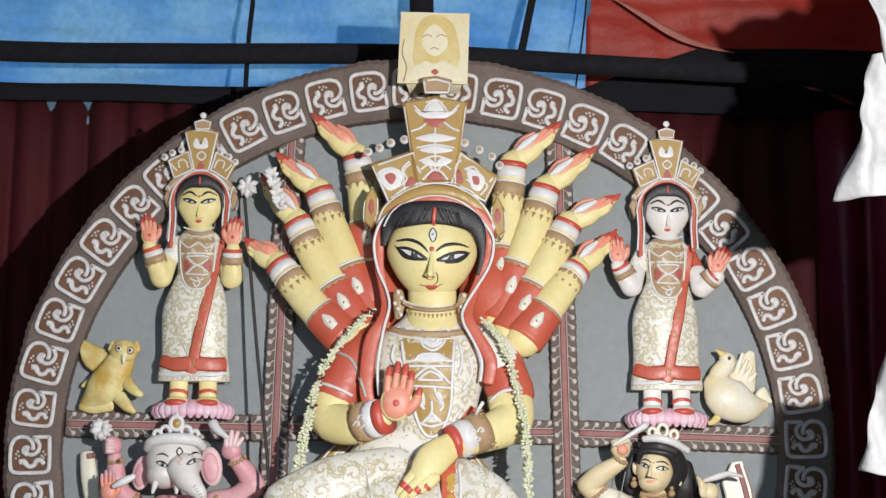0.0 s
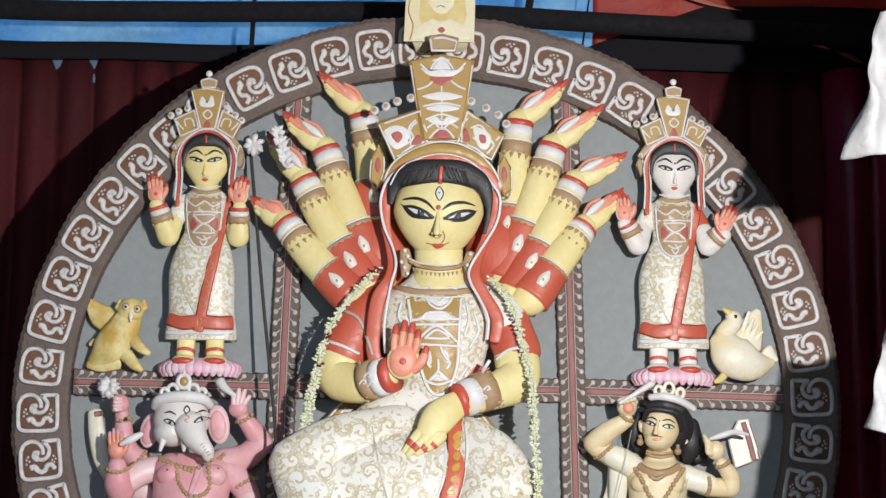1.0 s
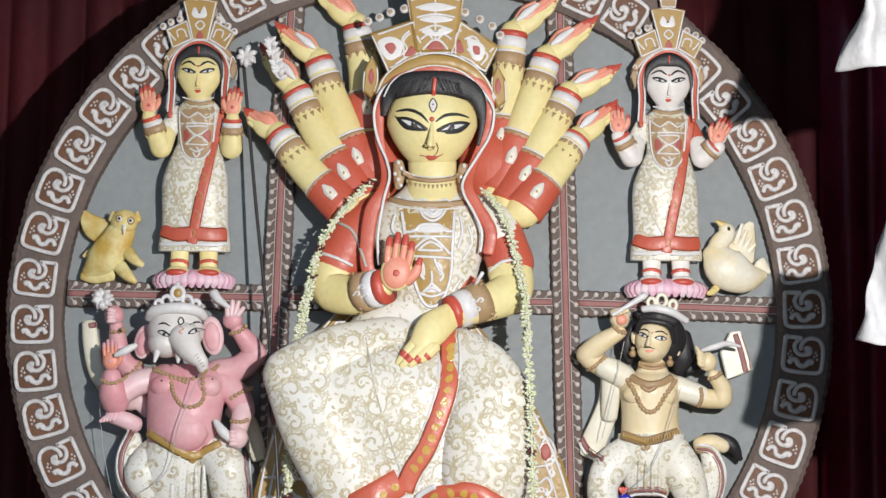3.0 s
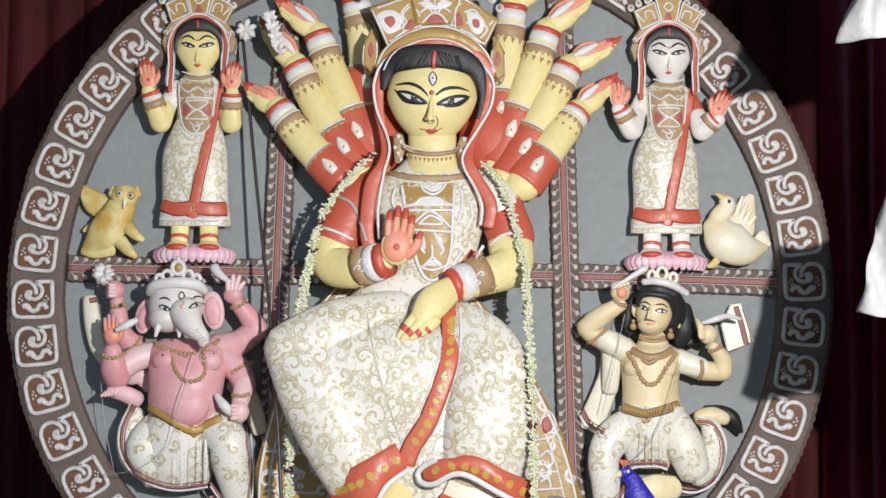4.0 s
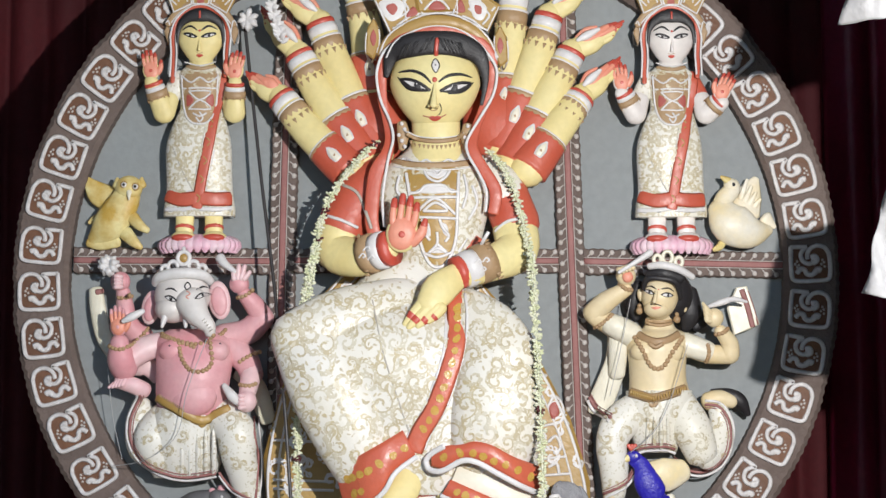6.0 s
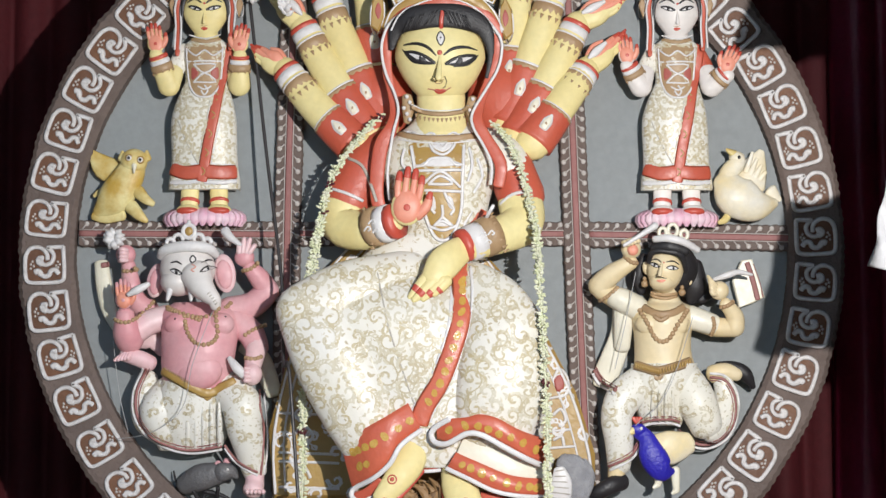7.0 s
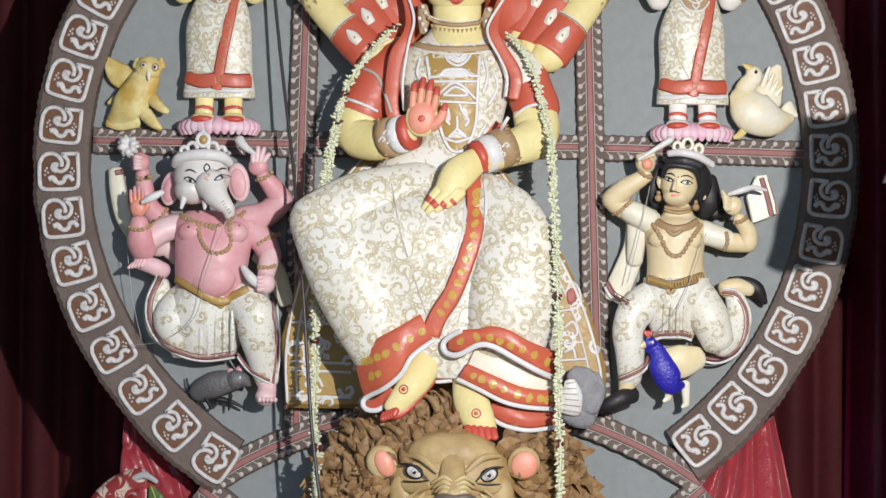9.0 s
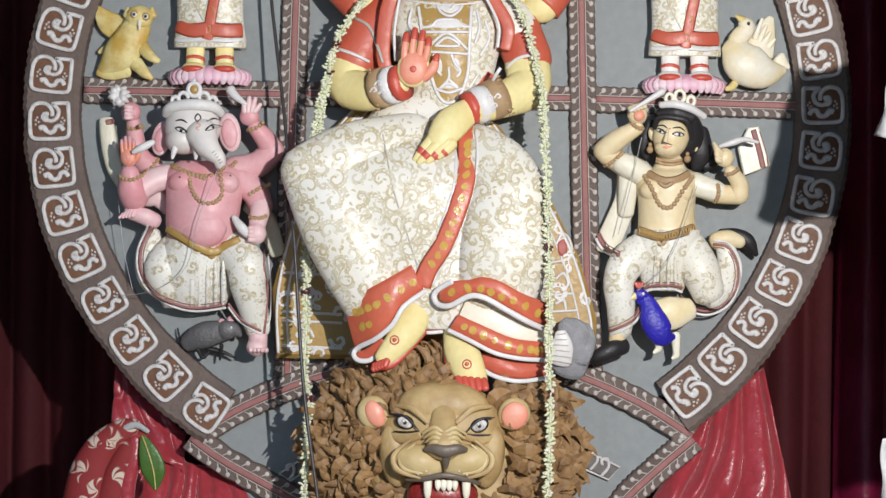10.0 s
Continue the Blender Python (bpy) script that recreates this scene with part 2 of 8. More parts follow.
class Clay:
    """One mesh put together from swept, lofted and laid-on forms, each with its paint."""

    def __init__(self):
        self.v, self.f, self.m, self.s, self.mats, self.tree = [], [], [], [], [], None

    def mi(self, mat):
        if mat not in self.mats:
            self.mats.append(mat)
        return self.mats.index(mat)

    def face(self, ids, mat, smooth=True):
        self.f.append(tuple(ids))
        self.m.append(self.mi(mat))
        self.s.append(smooth)

    def rings(self, rings, mat, cap=True, smooth=True):
        """Closed rings of equal length, joined. mat: a paint, or a function of the ring's number."""
        base = len(self.v)
        n = len(rings[0])
        for r in rings:
            self.v.extend(tuple(p) for p in r)
        for i in range(len(rings) - 1):
            mm = mat(i) if callable(mat) else mat
            for j in range(n):
                a, b = base + i * n + j, base + i * n + (j + 1) % n
                self.face((a, b, b + n, a + n), mm, smooth)
        if cap:
            self.face([base + j for j in range(n)][::-1], mat(0) if callable(mat) else mat, smooth)
            e = base + (len(rings) - 1) * n
            self.face([e + j for j in range(n)], mat(len(rings) - 2) if callable(mat) else mat, smooth)

    def tube(self, pts, radii, mat, flat=1.0, n=10, k=4, round_ends=True):
        """A swept limb. radii: one number or one a point; flat: its depth against its width."""
        if isinstance(radii, (int, float)):
            radii = [radii] * len(pts)
        q = smooth_path([(*p, r) for p, r in zip(pts, radii)], k)
        c = [Vector(x[:3]) for x in q]
        r = [max(float(x[3]), 1e-4) for x in q]
        rings = []
        last = len(c) - 1
        for i in range(len(c)):
            t = (c[min(i + 1, last)] - c[max(i - 1, 0)]).normalized()
            y = Vector((0, 1, 0))
            if abs(t.y) > 0.9:
                y = Vector((0, 0, 1))
            a = t.cross(y).normalized()
            b = t.cross(a).normalized()
            steps = [(0, 1)]
            if round_ends and i == 0:
                steps = [(-0.95, 0.3), (-0.8, 0.6), (-0.45, 0.9), (0, 1)]
            if round_ends and i == last:
                steps = [(0, 1), (0.45, 0.9), (0.8, 0.6), (0.95, 0.3)]
            for off, sc in steps:
                o = c[i] + t * (off * r[i] * min(flat, 1.0))
                rings.append([o + a * (math.cos(w) * r[i] * sc) + b * (math.sin(w) * r[i] * sc * flat) for w in (2 * math.pi * j / n for j in range(n))])
        self.rings(rings, mat)

    def ball(self, c, rad, mat, rot=0.0, n=18, rows=10, tip=0.0):
        """An ellipsoid, turned about the depth axis. tip narrows its lower end."""
        rx, ry, rz = (rad,) * 3 if isinstance(rad, (int, float)) else rad
        turn = Matrix.Rotation(radians(rot), 3, "Y")
        rings = []
        for i in range(rows + 1):
            h = -math.cos(math.pi * (0.04 + 0.92 * i / rows))
            w = math.sqrt(max(1 - h * h, 0)) * (1 - tip * max(-h, 0))
            rings.append([Vector(c) + turn @ Vector((rx * w * math.cos(a), ry * w * math.sin(a), rz * h)) for a in (2 * math.pi * j / n for j in range(n))])
        self.rings(rings, mat)

    def loft(self, secs, mat, n=28, k=4, folds=0, depth=0.0, power=1.0, phase=0.0):
        """Level oval sections (x, y, z, half width, half depth), from bottom to top."""
        q = smooth_path(secs, k)
        rings = []
        for i, (x, y, z, rx, ry) in enumerate(q):
            ring = []
            for j in range(n):
                a = 2 * math.pi * j / n
                w = 1 + depth * (1 - i / len(q)) * math.sin(folds * a + phase) if folds else 1
                ca, sa = math.cos(a), math.sin(a)
                ring.append((x + rx * w * math.copysign(abs(ca) ** power, ca), y + ry * w * math.copysign(abs(sa) ** power, sa), z))
            rings.append(ring)
        if callable(mat):
            self.rings(rings, lambda i: mat(i / max(len(q) - 2, 1)))
        else:
            self.rings(rings, mat)

    def plate(self, outline, y, thick, mat, round_edge=0.25, side=None):
        """A flat board with this (x, z) outline; its front, eased at the edge, at depth y."""
        c = np.mean(outline, axis=0)
        e = thick * round_edge
        o = [np.array(p, float) for p in outline]
        if sum(a[0] * b[1] - b[0] * a[1] for a, b in zip(o, o[1:] + o[:1])) > 0:
            o.reverse()
        inner = []
        for i, p in enumerate(o):
            d1, d2 = p - o[i - 1], o[(i + 1) % len(o)] - p
            nrm = np.array([-(d1[1] + d2[1]), d1[0] + d2[0]])
            ln = np.hypot(*nrm) or 1
            inner.append(p - nrm / ln * e)
        base = len(self.v)
        n = len(o)
        for ring, yy in ((o, y + thick), (o, y + e), (inner, y)):
            self.v.extend((p[0], yy, p[1]) for p in ring)
        for r in range(2):
            for j in range(n):
                a, b = base + r * n + j, base + r * n + (j + 1) % n
                self.face((a, b, b + n, a + n), side or mat, False)
        self.face([base + 2 * n + j for j in range(n)], mat, False)
        self.face([base + j for j in range(n)][::-1], mat, False)

    def bake(self):
        """Fix the surface on which strokes are laid."""
        self.tree = BVHTree.FromPolygons(self.v, self.f)

    def on(self, x, z, lift, back):
        hit = self.tree.ray_cast(Vector((x, -3, z)), Vector((0, 1, 0)), 3.2) if self.tree else (None,)
        return Vector((x, hit[0].y - lift, z)) if hit[0] is not None else Vector((x, back, z))

    def stroke(self, pts, width, mat, back=None, closed=False, k=5, lift=0.0, flat=0.45, n=6, taper=False):
        """A raised painted line laid on the surface, through (x, z) points."""
        q = smooth_path(pts, k, closed)
        if closed:
            q.append(q[0])
        p = [self.on(a[0], a[1], lift, back if back is not None else -0.05) for a in q]
        for i in range(1, len(p) - 1):
            p[i].y = min(p[i].y, (p[i - 1].y + p[i + 1].y) / 2 + 0.004)
        m = len(p) - 1
        r = [width / 2 * (math.sin(math.pi * (0.06 + 0.94 * i / m)) ** 0.6 if taper else 1) for i in range(m + 1)]
        self.tube(p, r, mat, flat, n, 1, True)

    def fill(self, pts, mat, lift=0.002, back=-0.05, k=4):
        """A painted patch with a closed outline, laid on the surface."""
        q = smooth_path(pts, k, True)
        c = np.mean(q, axis=0)
        base = len(self.v)
        n = len(q)
        for s in (1.0, 0.85, 0.6, 0.3):
            for p in q:
                w = c + (p - c) * s
                self.v.append(tuple(self.on(w[0], w[1], lift * (0.2 if s == 1.0 else 1), back)))
        self.v.append(tuple(self.on(c[0], c[1], lift, back)))
        for r in range(3):
            for j in range(n):
                a, b = base + r * n + j, base + r * n + (j + 1) % n
                self.face((a, b, b + n, a + n), mat)
        for j in range(n):
            self.face((base + 3 * n + j, base + 3 * n + (j + 1) % n, base + 4 * n), mat)

    def dot(self, x, z, r, mat, back=-0.05, flat=0.5):
        p = self.on(x, z, 0, back)
        self.ball(p, (r, r * flat, r), mat, n=8, rows=5)

    def ribbon(self, pts, width, mat, k=3, lift=0.0016, shape=(0.25, 1.0, 0.2)):
        """A flat brush mark on the surface, its width running through shape from end to end."""
        q = smooth_path(pts, k)
        m = len(q) - 1
        base = len(self.v)
        for i, p in enumerate(q):
            t = q[min(i + 1, m)] - q[max(i - 1, 0)]
            t = t / (np.hypot(*t) or 1)
            w = width / 2 * float(np.interp(i / m, np.linspace(0, 1, len(shape)), shape))
            for s in (-1, 1):
                self.v.append(tuple(self.on(p[0] - t[1] * w * s, p[1] + t[0] * w * s, lift, -0.05)))
        for i in range(m):
            a = base + 2 * i
            self.face((a, a + 1, a + 3, a + 2), mat)

    def scrollwork(self, mat, size, line, leaf, seed, box, gap=1.0, width=0.0045, tries=2600, fill=True):
        """Brushed scrolls with comma leaves, scattered over all that is painted mat."""
        rng = random.Random(seed)
        k = self.mi(mat)

        def hit(x, z):
            h = self.tree.ray_cast(Vector((x, -3, z)), Vector((0, 1, 0)), 3.2)
            return h if h[0] is not None and self.m[h[2]] == k and h[1].y ** 2 > 0.05 else None

        marks, spots = [], []

        def comma(px, pz, a, ln, bend, w, mt):
            mx, mz = px + ln * 0.55 * math.cos(a), pz + ln * 0.55 * math.sin(a)
            marks.append(([(px, pz), (mx, mz), (mx + ln * 0.5 * math.cos(a + bend), mz + ln * 0.5 * math.sin(a + bend))], w, mt, (0.25, 1.0, 0.9, 0.15)))

        for _ in range(tries):
            x, z = rng.uniform(box[0], box[1]), rng.uniform(box[2], box[3])
            sz = size * rng.uniform(0.65, 1.15)
            if any((x - a) ** 2 + (z - b) ** 2 < ((sz + s) * 0.56 * gap) ** 2 for a, b, s in spots) or not hit(x, z):
                continue
            spots.append((x, z, sz))
            a0, sg = rng.uniform(0, 6.28), rng.choice((-1, 1))
            mt = rng.choice((line, line, leaf))
            turn = rng.uniform(6.2, 7.6)

            def at(t):
                r = sz * (0.08 + 0.50 * t ** 1.15)
                w = a0 + sg * turn * t
                return x + r * math.cos(w), z + r * math.sin(w), w
            for i in range(4):
                marks.append(([at(i / 4 + j / 12)[:2] for j in range(4)], width * (1.7 - 0.22 * i), mt, (1.0, 0.9)))
            x1, z1, w1 = at(1.0)
            comma(x1, z1, w1 + sg * 1.2, sz * 0.55, -sg * 1.1, width * 2.2, mt)
            for i in range(10):
                px, pz, w = at(0.42 + i * 0.062)
                comma(px, pz, w + sg * rng.uniform(0.35, 0.7), sz * (0.24 + 0.03 * i) * rng.uniform(0.85, 1.15), sg * rng.uniform(0.9, 1.3), width * rng.uniform(1.2, 2.1), rng.choice((line, leaf, leaf)))
        # small commas in the gaps
        small = []
        for _ in range(tries if fill else 0):
            x, z = rng.uniform(box[0], box[1]), rng.uniform(box[2], box[3])
            if any((x - a) ** 2 + (z - b) ** 2 < (s * 0.72) ** 2 for a, b, s in spots) or any((x - a) ** 2 + (z - b) ** 2 < (size * 0.34) ** 2 for a, b in small) or not hit(x, z):
                continue
            small.append((x, z))
            comma(x, z, rng.uniform(0, 6.28), size * rng.uniform(0.3, 0.5), rng.choice((-1, 1)) * 1.3, width * rng.uniform(1.6, 2.6), rng.choice((line, leaf)))
        for n, (pts, w, mt, shape) in enumerate(marks):
            hs = [hit(*p) for p in pts]
            if any(h is None for h in hs) or max(abs(a[0].y - b[0].y) for a, b in zip(hs, hs[1:])) > size * 0.6:
                continue
            self.ribbon(pts, w, mt, 3, 0.0009 + 0.000045 * (n % 61), shape)

    def mesh(self, name):
        me = bpy.data.meshes.new(name)
        me.from_pydata([tuple(v) for v in self.v], [], self.f)
        for mt in self.mats:
            me.materials.append(mt)
        me.polygons.foreach_set("material_index", self.m)
        me.polygons.foreach_set("use_smooth", self.s)
        bm = bmesh.new()
        bm.from_mesh(me)
        bmesh.ops.recalc_face_normals(bm, faces=bm.faces)
        bm.to_mesh(me)
        bm.free()
        return me

    def thing(self, name, label, category, group="", kind=""):
        return tagged(new(name, self.mesh(name)), label, category, group, kind)

    def part(self, name, parent, label=""):
        ob = new(name, self.mesh(name))
        ob.parent = parent
        return tagged(ob, label)


def arc(cx, cz, rx, rz, a0, a1, n):
    return [(cx + rx * math.cos(radians(a0 + (a1 - a0) * i / n)), cz + rz * math.sin(radians(a0 + (a1 - a0) * i / n))) for i in range(n + 1)]


def relief(ob, k, d):
    """Press a statue that stands about d forward into shallower relief."""
    s = (6.6 - k * d) / (6.6 - d)
    ob.scale = (s, k, s)
    ob.location.z = 1.5 * (1 - s)
    return ob

# ---- the place ----
MAROONCLOTH = cloth("maroon_curtain_cloth", (0.105, 0.008, 0.013), (0.075, 0.006, 0.010), 0.8, 0.0, translucent=0.35)
PLUMCLOTH = cloth("plum_curtain_cloth", (0.26, 0.016, 0.065), (0.19, 0.010, 0.04), 0.42, 0.0, translucent=0.35)
SATIN = cloth("red_satin", (0.40, 0.042, 0.055), (0.32, 0.028, 0.04), 0.30, 0.3)
WHITECLOTH = cloth("white_cotton", (0.46, 0.455, 0.46), (0.40, 0.395, 0.40), 0.9, 0.2)
BLUETARP = cloth("blue_tarpaulin", (0.22, 0.55, 0.90), (0.46, 0.74, 0.94), 0.5, 0.0, translucent=0.7)
REDTARP = cloth("red_tarpaulin", (0.50, 0.05, 0.03), (0.40, 0.035, 0.025), 0.55, 0.0, translucent=0.3)
# near-black base colour keeps the band dark where the floodlight reaches it
DARKBAND = cloth("near_black_band", (0.0035, 0.0028, 0.006), (0.005, 0.004, 0.008), 0.95, 0.0)
# near black, so that poles and cords look unlit despite the floodlight
SHADEBLACK = paint("shade_black_bamboo", (0.005, 0.004, 0.007), (0.003, 0.0028, 0.005), 0.95, 6, 40, 0.4, 0.6)
EARTH = paint("trodden_earth", (0.17, 0.125, 0.085), (0.11, 0.08, 0.055), 0.9, 0.8, 25, 0.8, 0.8)
ROOFCLOTH = cloth("canopy_cloth", (0.10, 0.05, 0.05), (0.07, 0.04, 0.04), 0.9, 0.0)


def sheet(name, outline_fn, nu, nv, mat, thick=0.004):
    """A thin cloth: outline_fn(u, v) gives its place, u and v from 0 to 1."""
    me = bpy.data.meshes.new(name)
    vs = [tuple(outline_fn(i / nu, j / nv)) for j in range(nv + 1) for i in range(nu + 1)]
    n = nu + 1
    fs = [(j * n + i, j * n + i + 1, (j + 1) * n + i + 1, (j + 1) * n + i) for j in range(nv) for i in range(nu)]
    me.from_pydata(vs, [], fs)
    me.materials.append(mat)
    me.polygons.foreach_set("use_smooth", [True] * len(fs))
    ob = new(name, me)
    so = ob.modifiers.new("thickness", "SOLIDIFY")
    so.thickness, so.offset = thick, 0
    return ob


def folded(x0, x1, z0, z1, y, waves, amp, seed, slack=0.3, irregular=0.35):
    """A hanging curtain with uneven pleats."""
    def at(u, v):
        s = u + irregular / waves * noise.noise(Vector((u * waves * 0.7, v * 0.8, seed)))
        a = amp * (0.55 + 0.45 * v) * (1 + 0.6 * noise.noise(Vector((u * 5, 3.1, seed))))
        yy = y - a * abs(math.sin(math.pi * waves * s)) ** 0.8 + 0.02 * noise.noise(Vector((u * 9, v * 3, seed + 7)))
        return (x0 + (x1 - x0) * s, yy, z1 + (z0 - z1) * v)
    return at


ground = tagged(sheet("ground", lambda u, v: (-60 + 120 * u, -60 + 120 * v, 0.02 * noise.noise(Vector((u * 40, v * 40, 0))) - 0.02), 60, 60, EARTH, 0.001),
                "bare trodden earth ground in front of the stage", "ground", kind="structure")
# roof sheet added out of view to cut the sky's fill light
tagged(sheet("canopy", lambda u, v: (-4.2 + 8.6 * u, -4.2 + 4.9 * v, 4.75 - 0.12 * math.sin(u * 9) ** 2), 30, 12, ROOFCLOTH),
       "unseen dark cloth roof added to hold sky light off the stage", "canopy", kind="structure")
# side walls likewise added out of view, to keep the shadows deep
for nm, xx, ya, yb in (("wall_left", -4.2, -5.0, 1.5), ("wall_right", 4.4, -3.0, 1.5)):
    tagged(sheet(nm, lambda u, v, xx=xx, ya=ya, yb=yb: (xx + 0.05 * math.sin(u * 40), ya + (yb - ya) * u, 4.8 * v), 40, 4, ROOFCLOTH),
           "unseen plain dark cloth side wall added to limit sky light", "wall", kind="structure")

# added out of view: blocks the floodlight so the right curtain stays dark
tagged(sheet("wall_wing", lambda u, v: (1.42 + 3.0 * u, -1.82 + 0.03 * math.sin(u * 50), 1.25 + 3.55 * v), 60, 6, ROOFCLOTH),
       "unseen dark cloth sheet added to keep the floodlight off the right curtain", "wall", kind="structure")

# curtains behind the round frame
tagged(sheet("curtain", folded(-4.2, -0.1, 0.0, 3.50, 0.90, 26, 0.09, 1.0), 260, 16, MAROONCLOTH), "dark maroon pleated cloth curtain behind the round frame", "curtain", "stage curtains")
tagged(sheet("curtain", folded(-0.1, 1.62, 0.0, 3.45, 0.90, 10, 0.09, 5.0), 110, 16, MAROONCLOTH), "dark maroon pleated cloth curtain behind the round frame", "curtain", "stage curtains")
tagged(sheet("curtain", folded(1.55, 4.4, 0.0, 3.42, 0.78, 14, 0.12, 9.0), 150, 16, PLUMCLOTH), "plum-coloured satin curtain in heavy folds", "curtain", "stage curtains")

# tarpaulins over the curtain, lit by day
def tarp(xa, xb, seed):
    def at(u, v):
        x = xa + (xb - xa) * u
        return (x, 0.95 - 0.25 * v + 0.04 * noise.noise(Vector((x * 2, v * 3, seed))) + 0.018 * noise.noise(Vector((x * 3, v * 26, seed))) + 0.008 * noise.noise(Vector((x * 14, v * 9, seed + 2))), 3.1 + 1.75 * v)
    return at
tagged(sheet("tarpaulin", tarp(-4.2, 0.62, 2.0), 200, 110, BLUETARP), "blue woven plastic tarpaulin glowing with daylight", "tarpaulin", "roof tarpaulins")
tagged(sheet("tarpaulin", tarp(0.60, 4.4, 4.0), 140, 110, REDTARP), "dark red plastic tarpaulin in the shade", "tarpaulin", "roof tarpaulins")


def pole_thing(name, pts, r, mat, label, category, group="", n=10):
    c = Clay()
    c.tube(pts, r, mat, 1.0, n, 6)
    return c.thing(name, label, category, group)


# poles and cords under the roof, their shade carried by the near-black colour
pole_thing("bamboo_pole", [(-4.25, 0.5, 3.66), (-1.950, 0.500, 3.578), (-1.122, 0.500, 3.572), (-0.157, 0.500, 3.579), (0.717, 0.500, 3.540), (1.955, 0.500, 3.480), (4.45, 0.5, 3.3)], 0.044, SHADEBLACK, "bamboo cross pole under the tarpaulin, its shade put into the colour", "pole", "bamboo poles")
pole_thing("bamboo_pole", [(-0.104, 0.620, 3.999)[:2] + (4.72,), (-0.104, 0.620, 3.999), (-0.092, 0.620, 3.487)], 0.05, SHADEBLACK, "upright bamboo pole against the tarpaulin, its shade put into the colour", "pole", "bamboo poles")
pole_thing("bamboo_pole", [(0.52, 0.6, 4.72), (0.376, 0.600, 3.949), (0.273, 0.600, 3.414)], 0.016, SHADEBLACK, "thin slanting bamboo under the tarpaulin, its shade put into the colour", "pole", "bamboo poles")
pole_thing("hanging_cord", [(-0.798, 0.600, 3.934)[:2] + (4.70,), (-0.798, 0.600, 3.934), (-0.811, 0.580, 3.659), (-0.817, 0.560, 3.390)], 0.010, SHADEBLACK, "strip of cloth hanging from the roof, its shade put into the colour", "cord", "hanging cords")
pole_thing("hanging_cord", [(0.588, 0.600, 3.951)[:2] + (4.70,), (0.588, 0.600, 3.951), (0.533, 0.560, 3.455)], 0.004, SHADEBLACK, "thin cord hanging from the roof, its shade put into the colour", "cord", "hanging cords")
# shade as a dark band, made taller on the right to cover the dark area
tagged(sheet("cloth_band", lambda u, v: (-3.4 + 7.0 * u, 0.77 + 0.01 * math.sin(u * 60), 3.40 + 0.055 * (1 - u) + (0.075 + 0.21 * min(1, max(0, (u - 0.56) / 0.08))) * v), 80, 3, DARKBAND),
       "near-black band along the curtain's top edge, its shade put into the colour", "cloth band", "")

# pale pink stands in for daylight that shows through gaps in the roof
GAPLIGHT = cloth("gap_light_pink", (0.80, 0.42, 0.36), (0.78, 0.24, 0.16), 0.6, 0.0, translucent=0.5)
def strip_at(pts, half, y):
    q = smooth_path(pts, 8)
    def at(u, v):
        i = min(int(u * (len(q) - 1)), len(q) - 1)
        return (q[i][0], y + 0.01 * v, q[i][1] + half * (v - 0.5) * 2 * math.sin(math.pi * min(max(u, 0.06), 0.97)))
    return at
# added strips in the shape of the bright gaps; no cloth hangs here
tagged(sheet("cloth_strip", strip_at([(0.694, 3.917), (0.813, 3.844), (0.955, 3.757), (1.073, 3.709), (1.215, 3.674)], 0.018, 0.735), 32, 3, GAPLIGHT), "narrow pale strip standing in for daylight through a roof gap", "cloth strip", "cloth strips")
tagged(sheet("cloth_strip", strip_at([(1.469, 3.554), (1.525, 3.533), (1.586, 3.514)], 0.008, 0.742), 16, 3, GAPLIGHT), "narrow pale strip standing in for daylight through a roof gap", "cloth strip", "cloth strips")
tagged(sheet("cloth_strip", strip_at([(1.614, 3.502), (1.673, 3.479), (1.720, 3.457)], 0.012, 0.742), 16, 3, GAPLIGHT), "narrow pale strip standing in for daylight through a roof gap", "cloth strip", "cloth strips")
# ---- the round painted frame ----
CX, CZ = -0.067, 1.95
backdrop = tagged(new("round_backdrop"), "large round grey panel with a carved brown rim", "altar backdrop")


c = Clay()
c.plate(arc(CX, CZ, 1.36, 1.29, 0, 359, 120)[:-1], 0.0, 0.05, PANELGREY)
c.plate([(-0.95, 0.80), (-0.35, 1.10), (0.30, 1.10), (0.87, 0.82), (0.55, 0.45), (0.3, 0.25), (-0.5, 0.25), (-0.68, 0.45)], -0.002, 0.04, PANELGREY)
c.part("panel", backdrop, "flat grey painted panel")


def rim(a0, a1, n=1000):
    """The brown rim, thick, with a lumpy outer edge."""
    c = Clay()
    rings = []
    for i in range(n + 1):
        a = radians(a0 + (a1 - a0) * i / n)
        w = 0.007 * noise.noise(Vector((math.cos(a) * 16, math.sin(a) * 16, 2.0)))
        w += 0.0020 * math.sin(a * 275 + 2 * noise.noise(Vector((a * 9, 1, 1))))
        ring = []
        for s, y in ((0, 0.05), (0, -0.052), (0.08, -0.065), (0.92, -0.065), (1, -0.052), (1, 0.05)):
            rx, rz = (1.305 + (1.508 - 1.305) * s) * (1 - 0.011 * max(math.cos(a), 0)), 1.225 + (1.455 - 1.225) * s
            k = 1 + (w if s > 0.5 else -w * 0.5) / 1.4
            ring.append((CX + rx * k * math.cos(a), y, CZ + rz * k * math.sin(a)))
        rings.append(ring)
    c.rings(rings, RIMBROWN, True, False)
    return c


rim(-52, 236).part("rim", backdrop, "dark brown plaster rim with a lumpy edge")

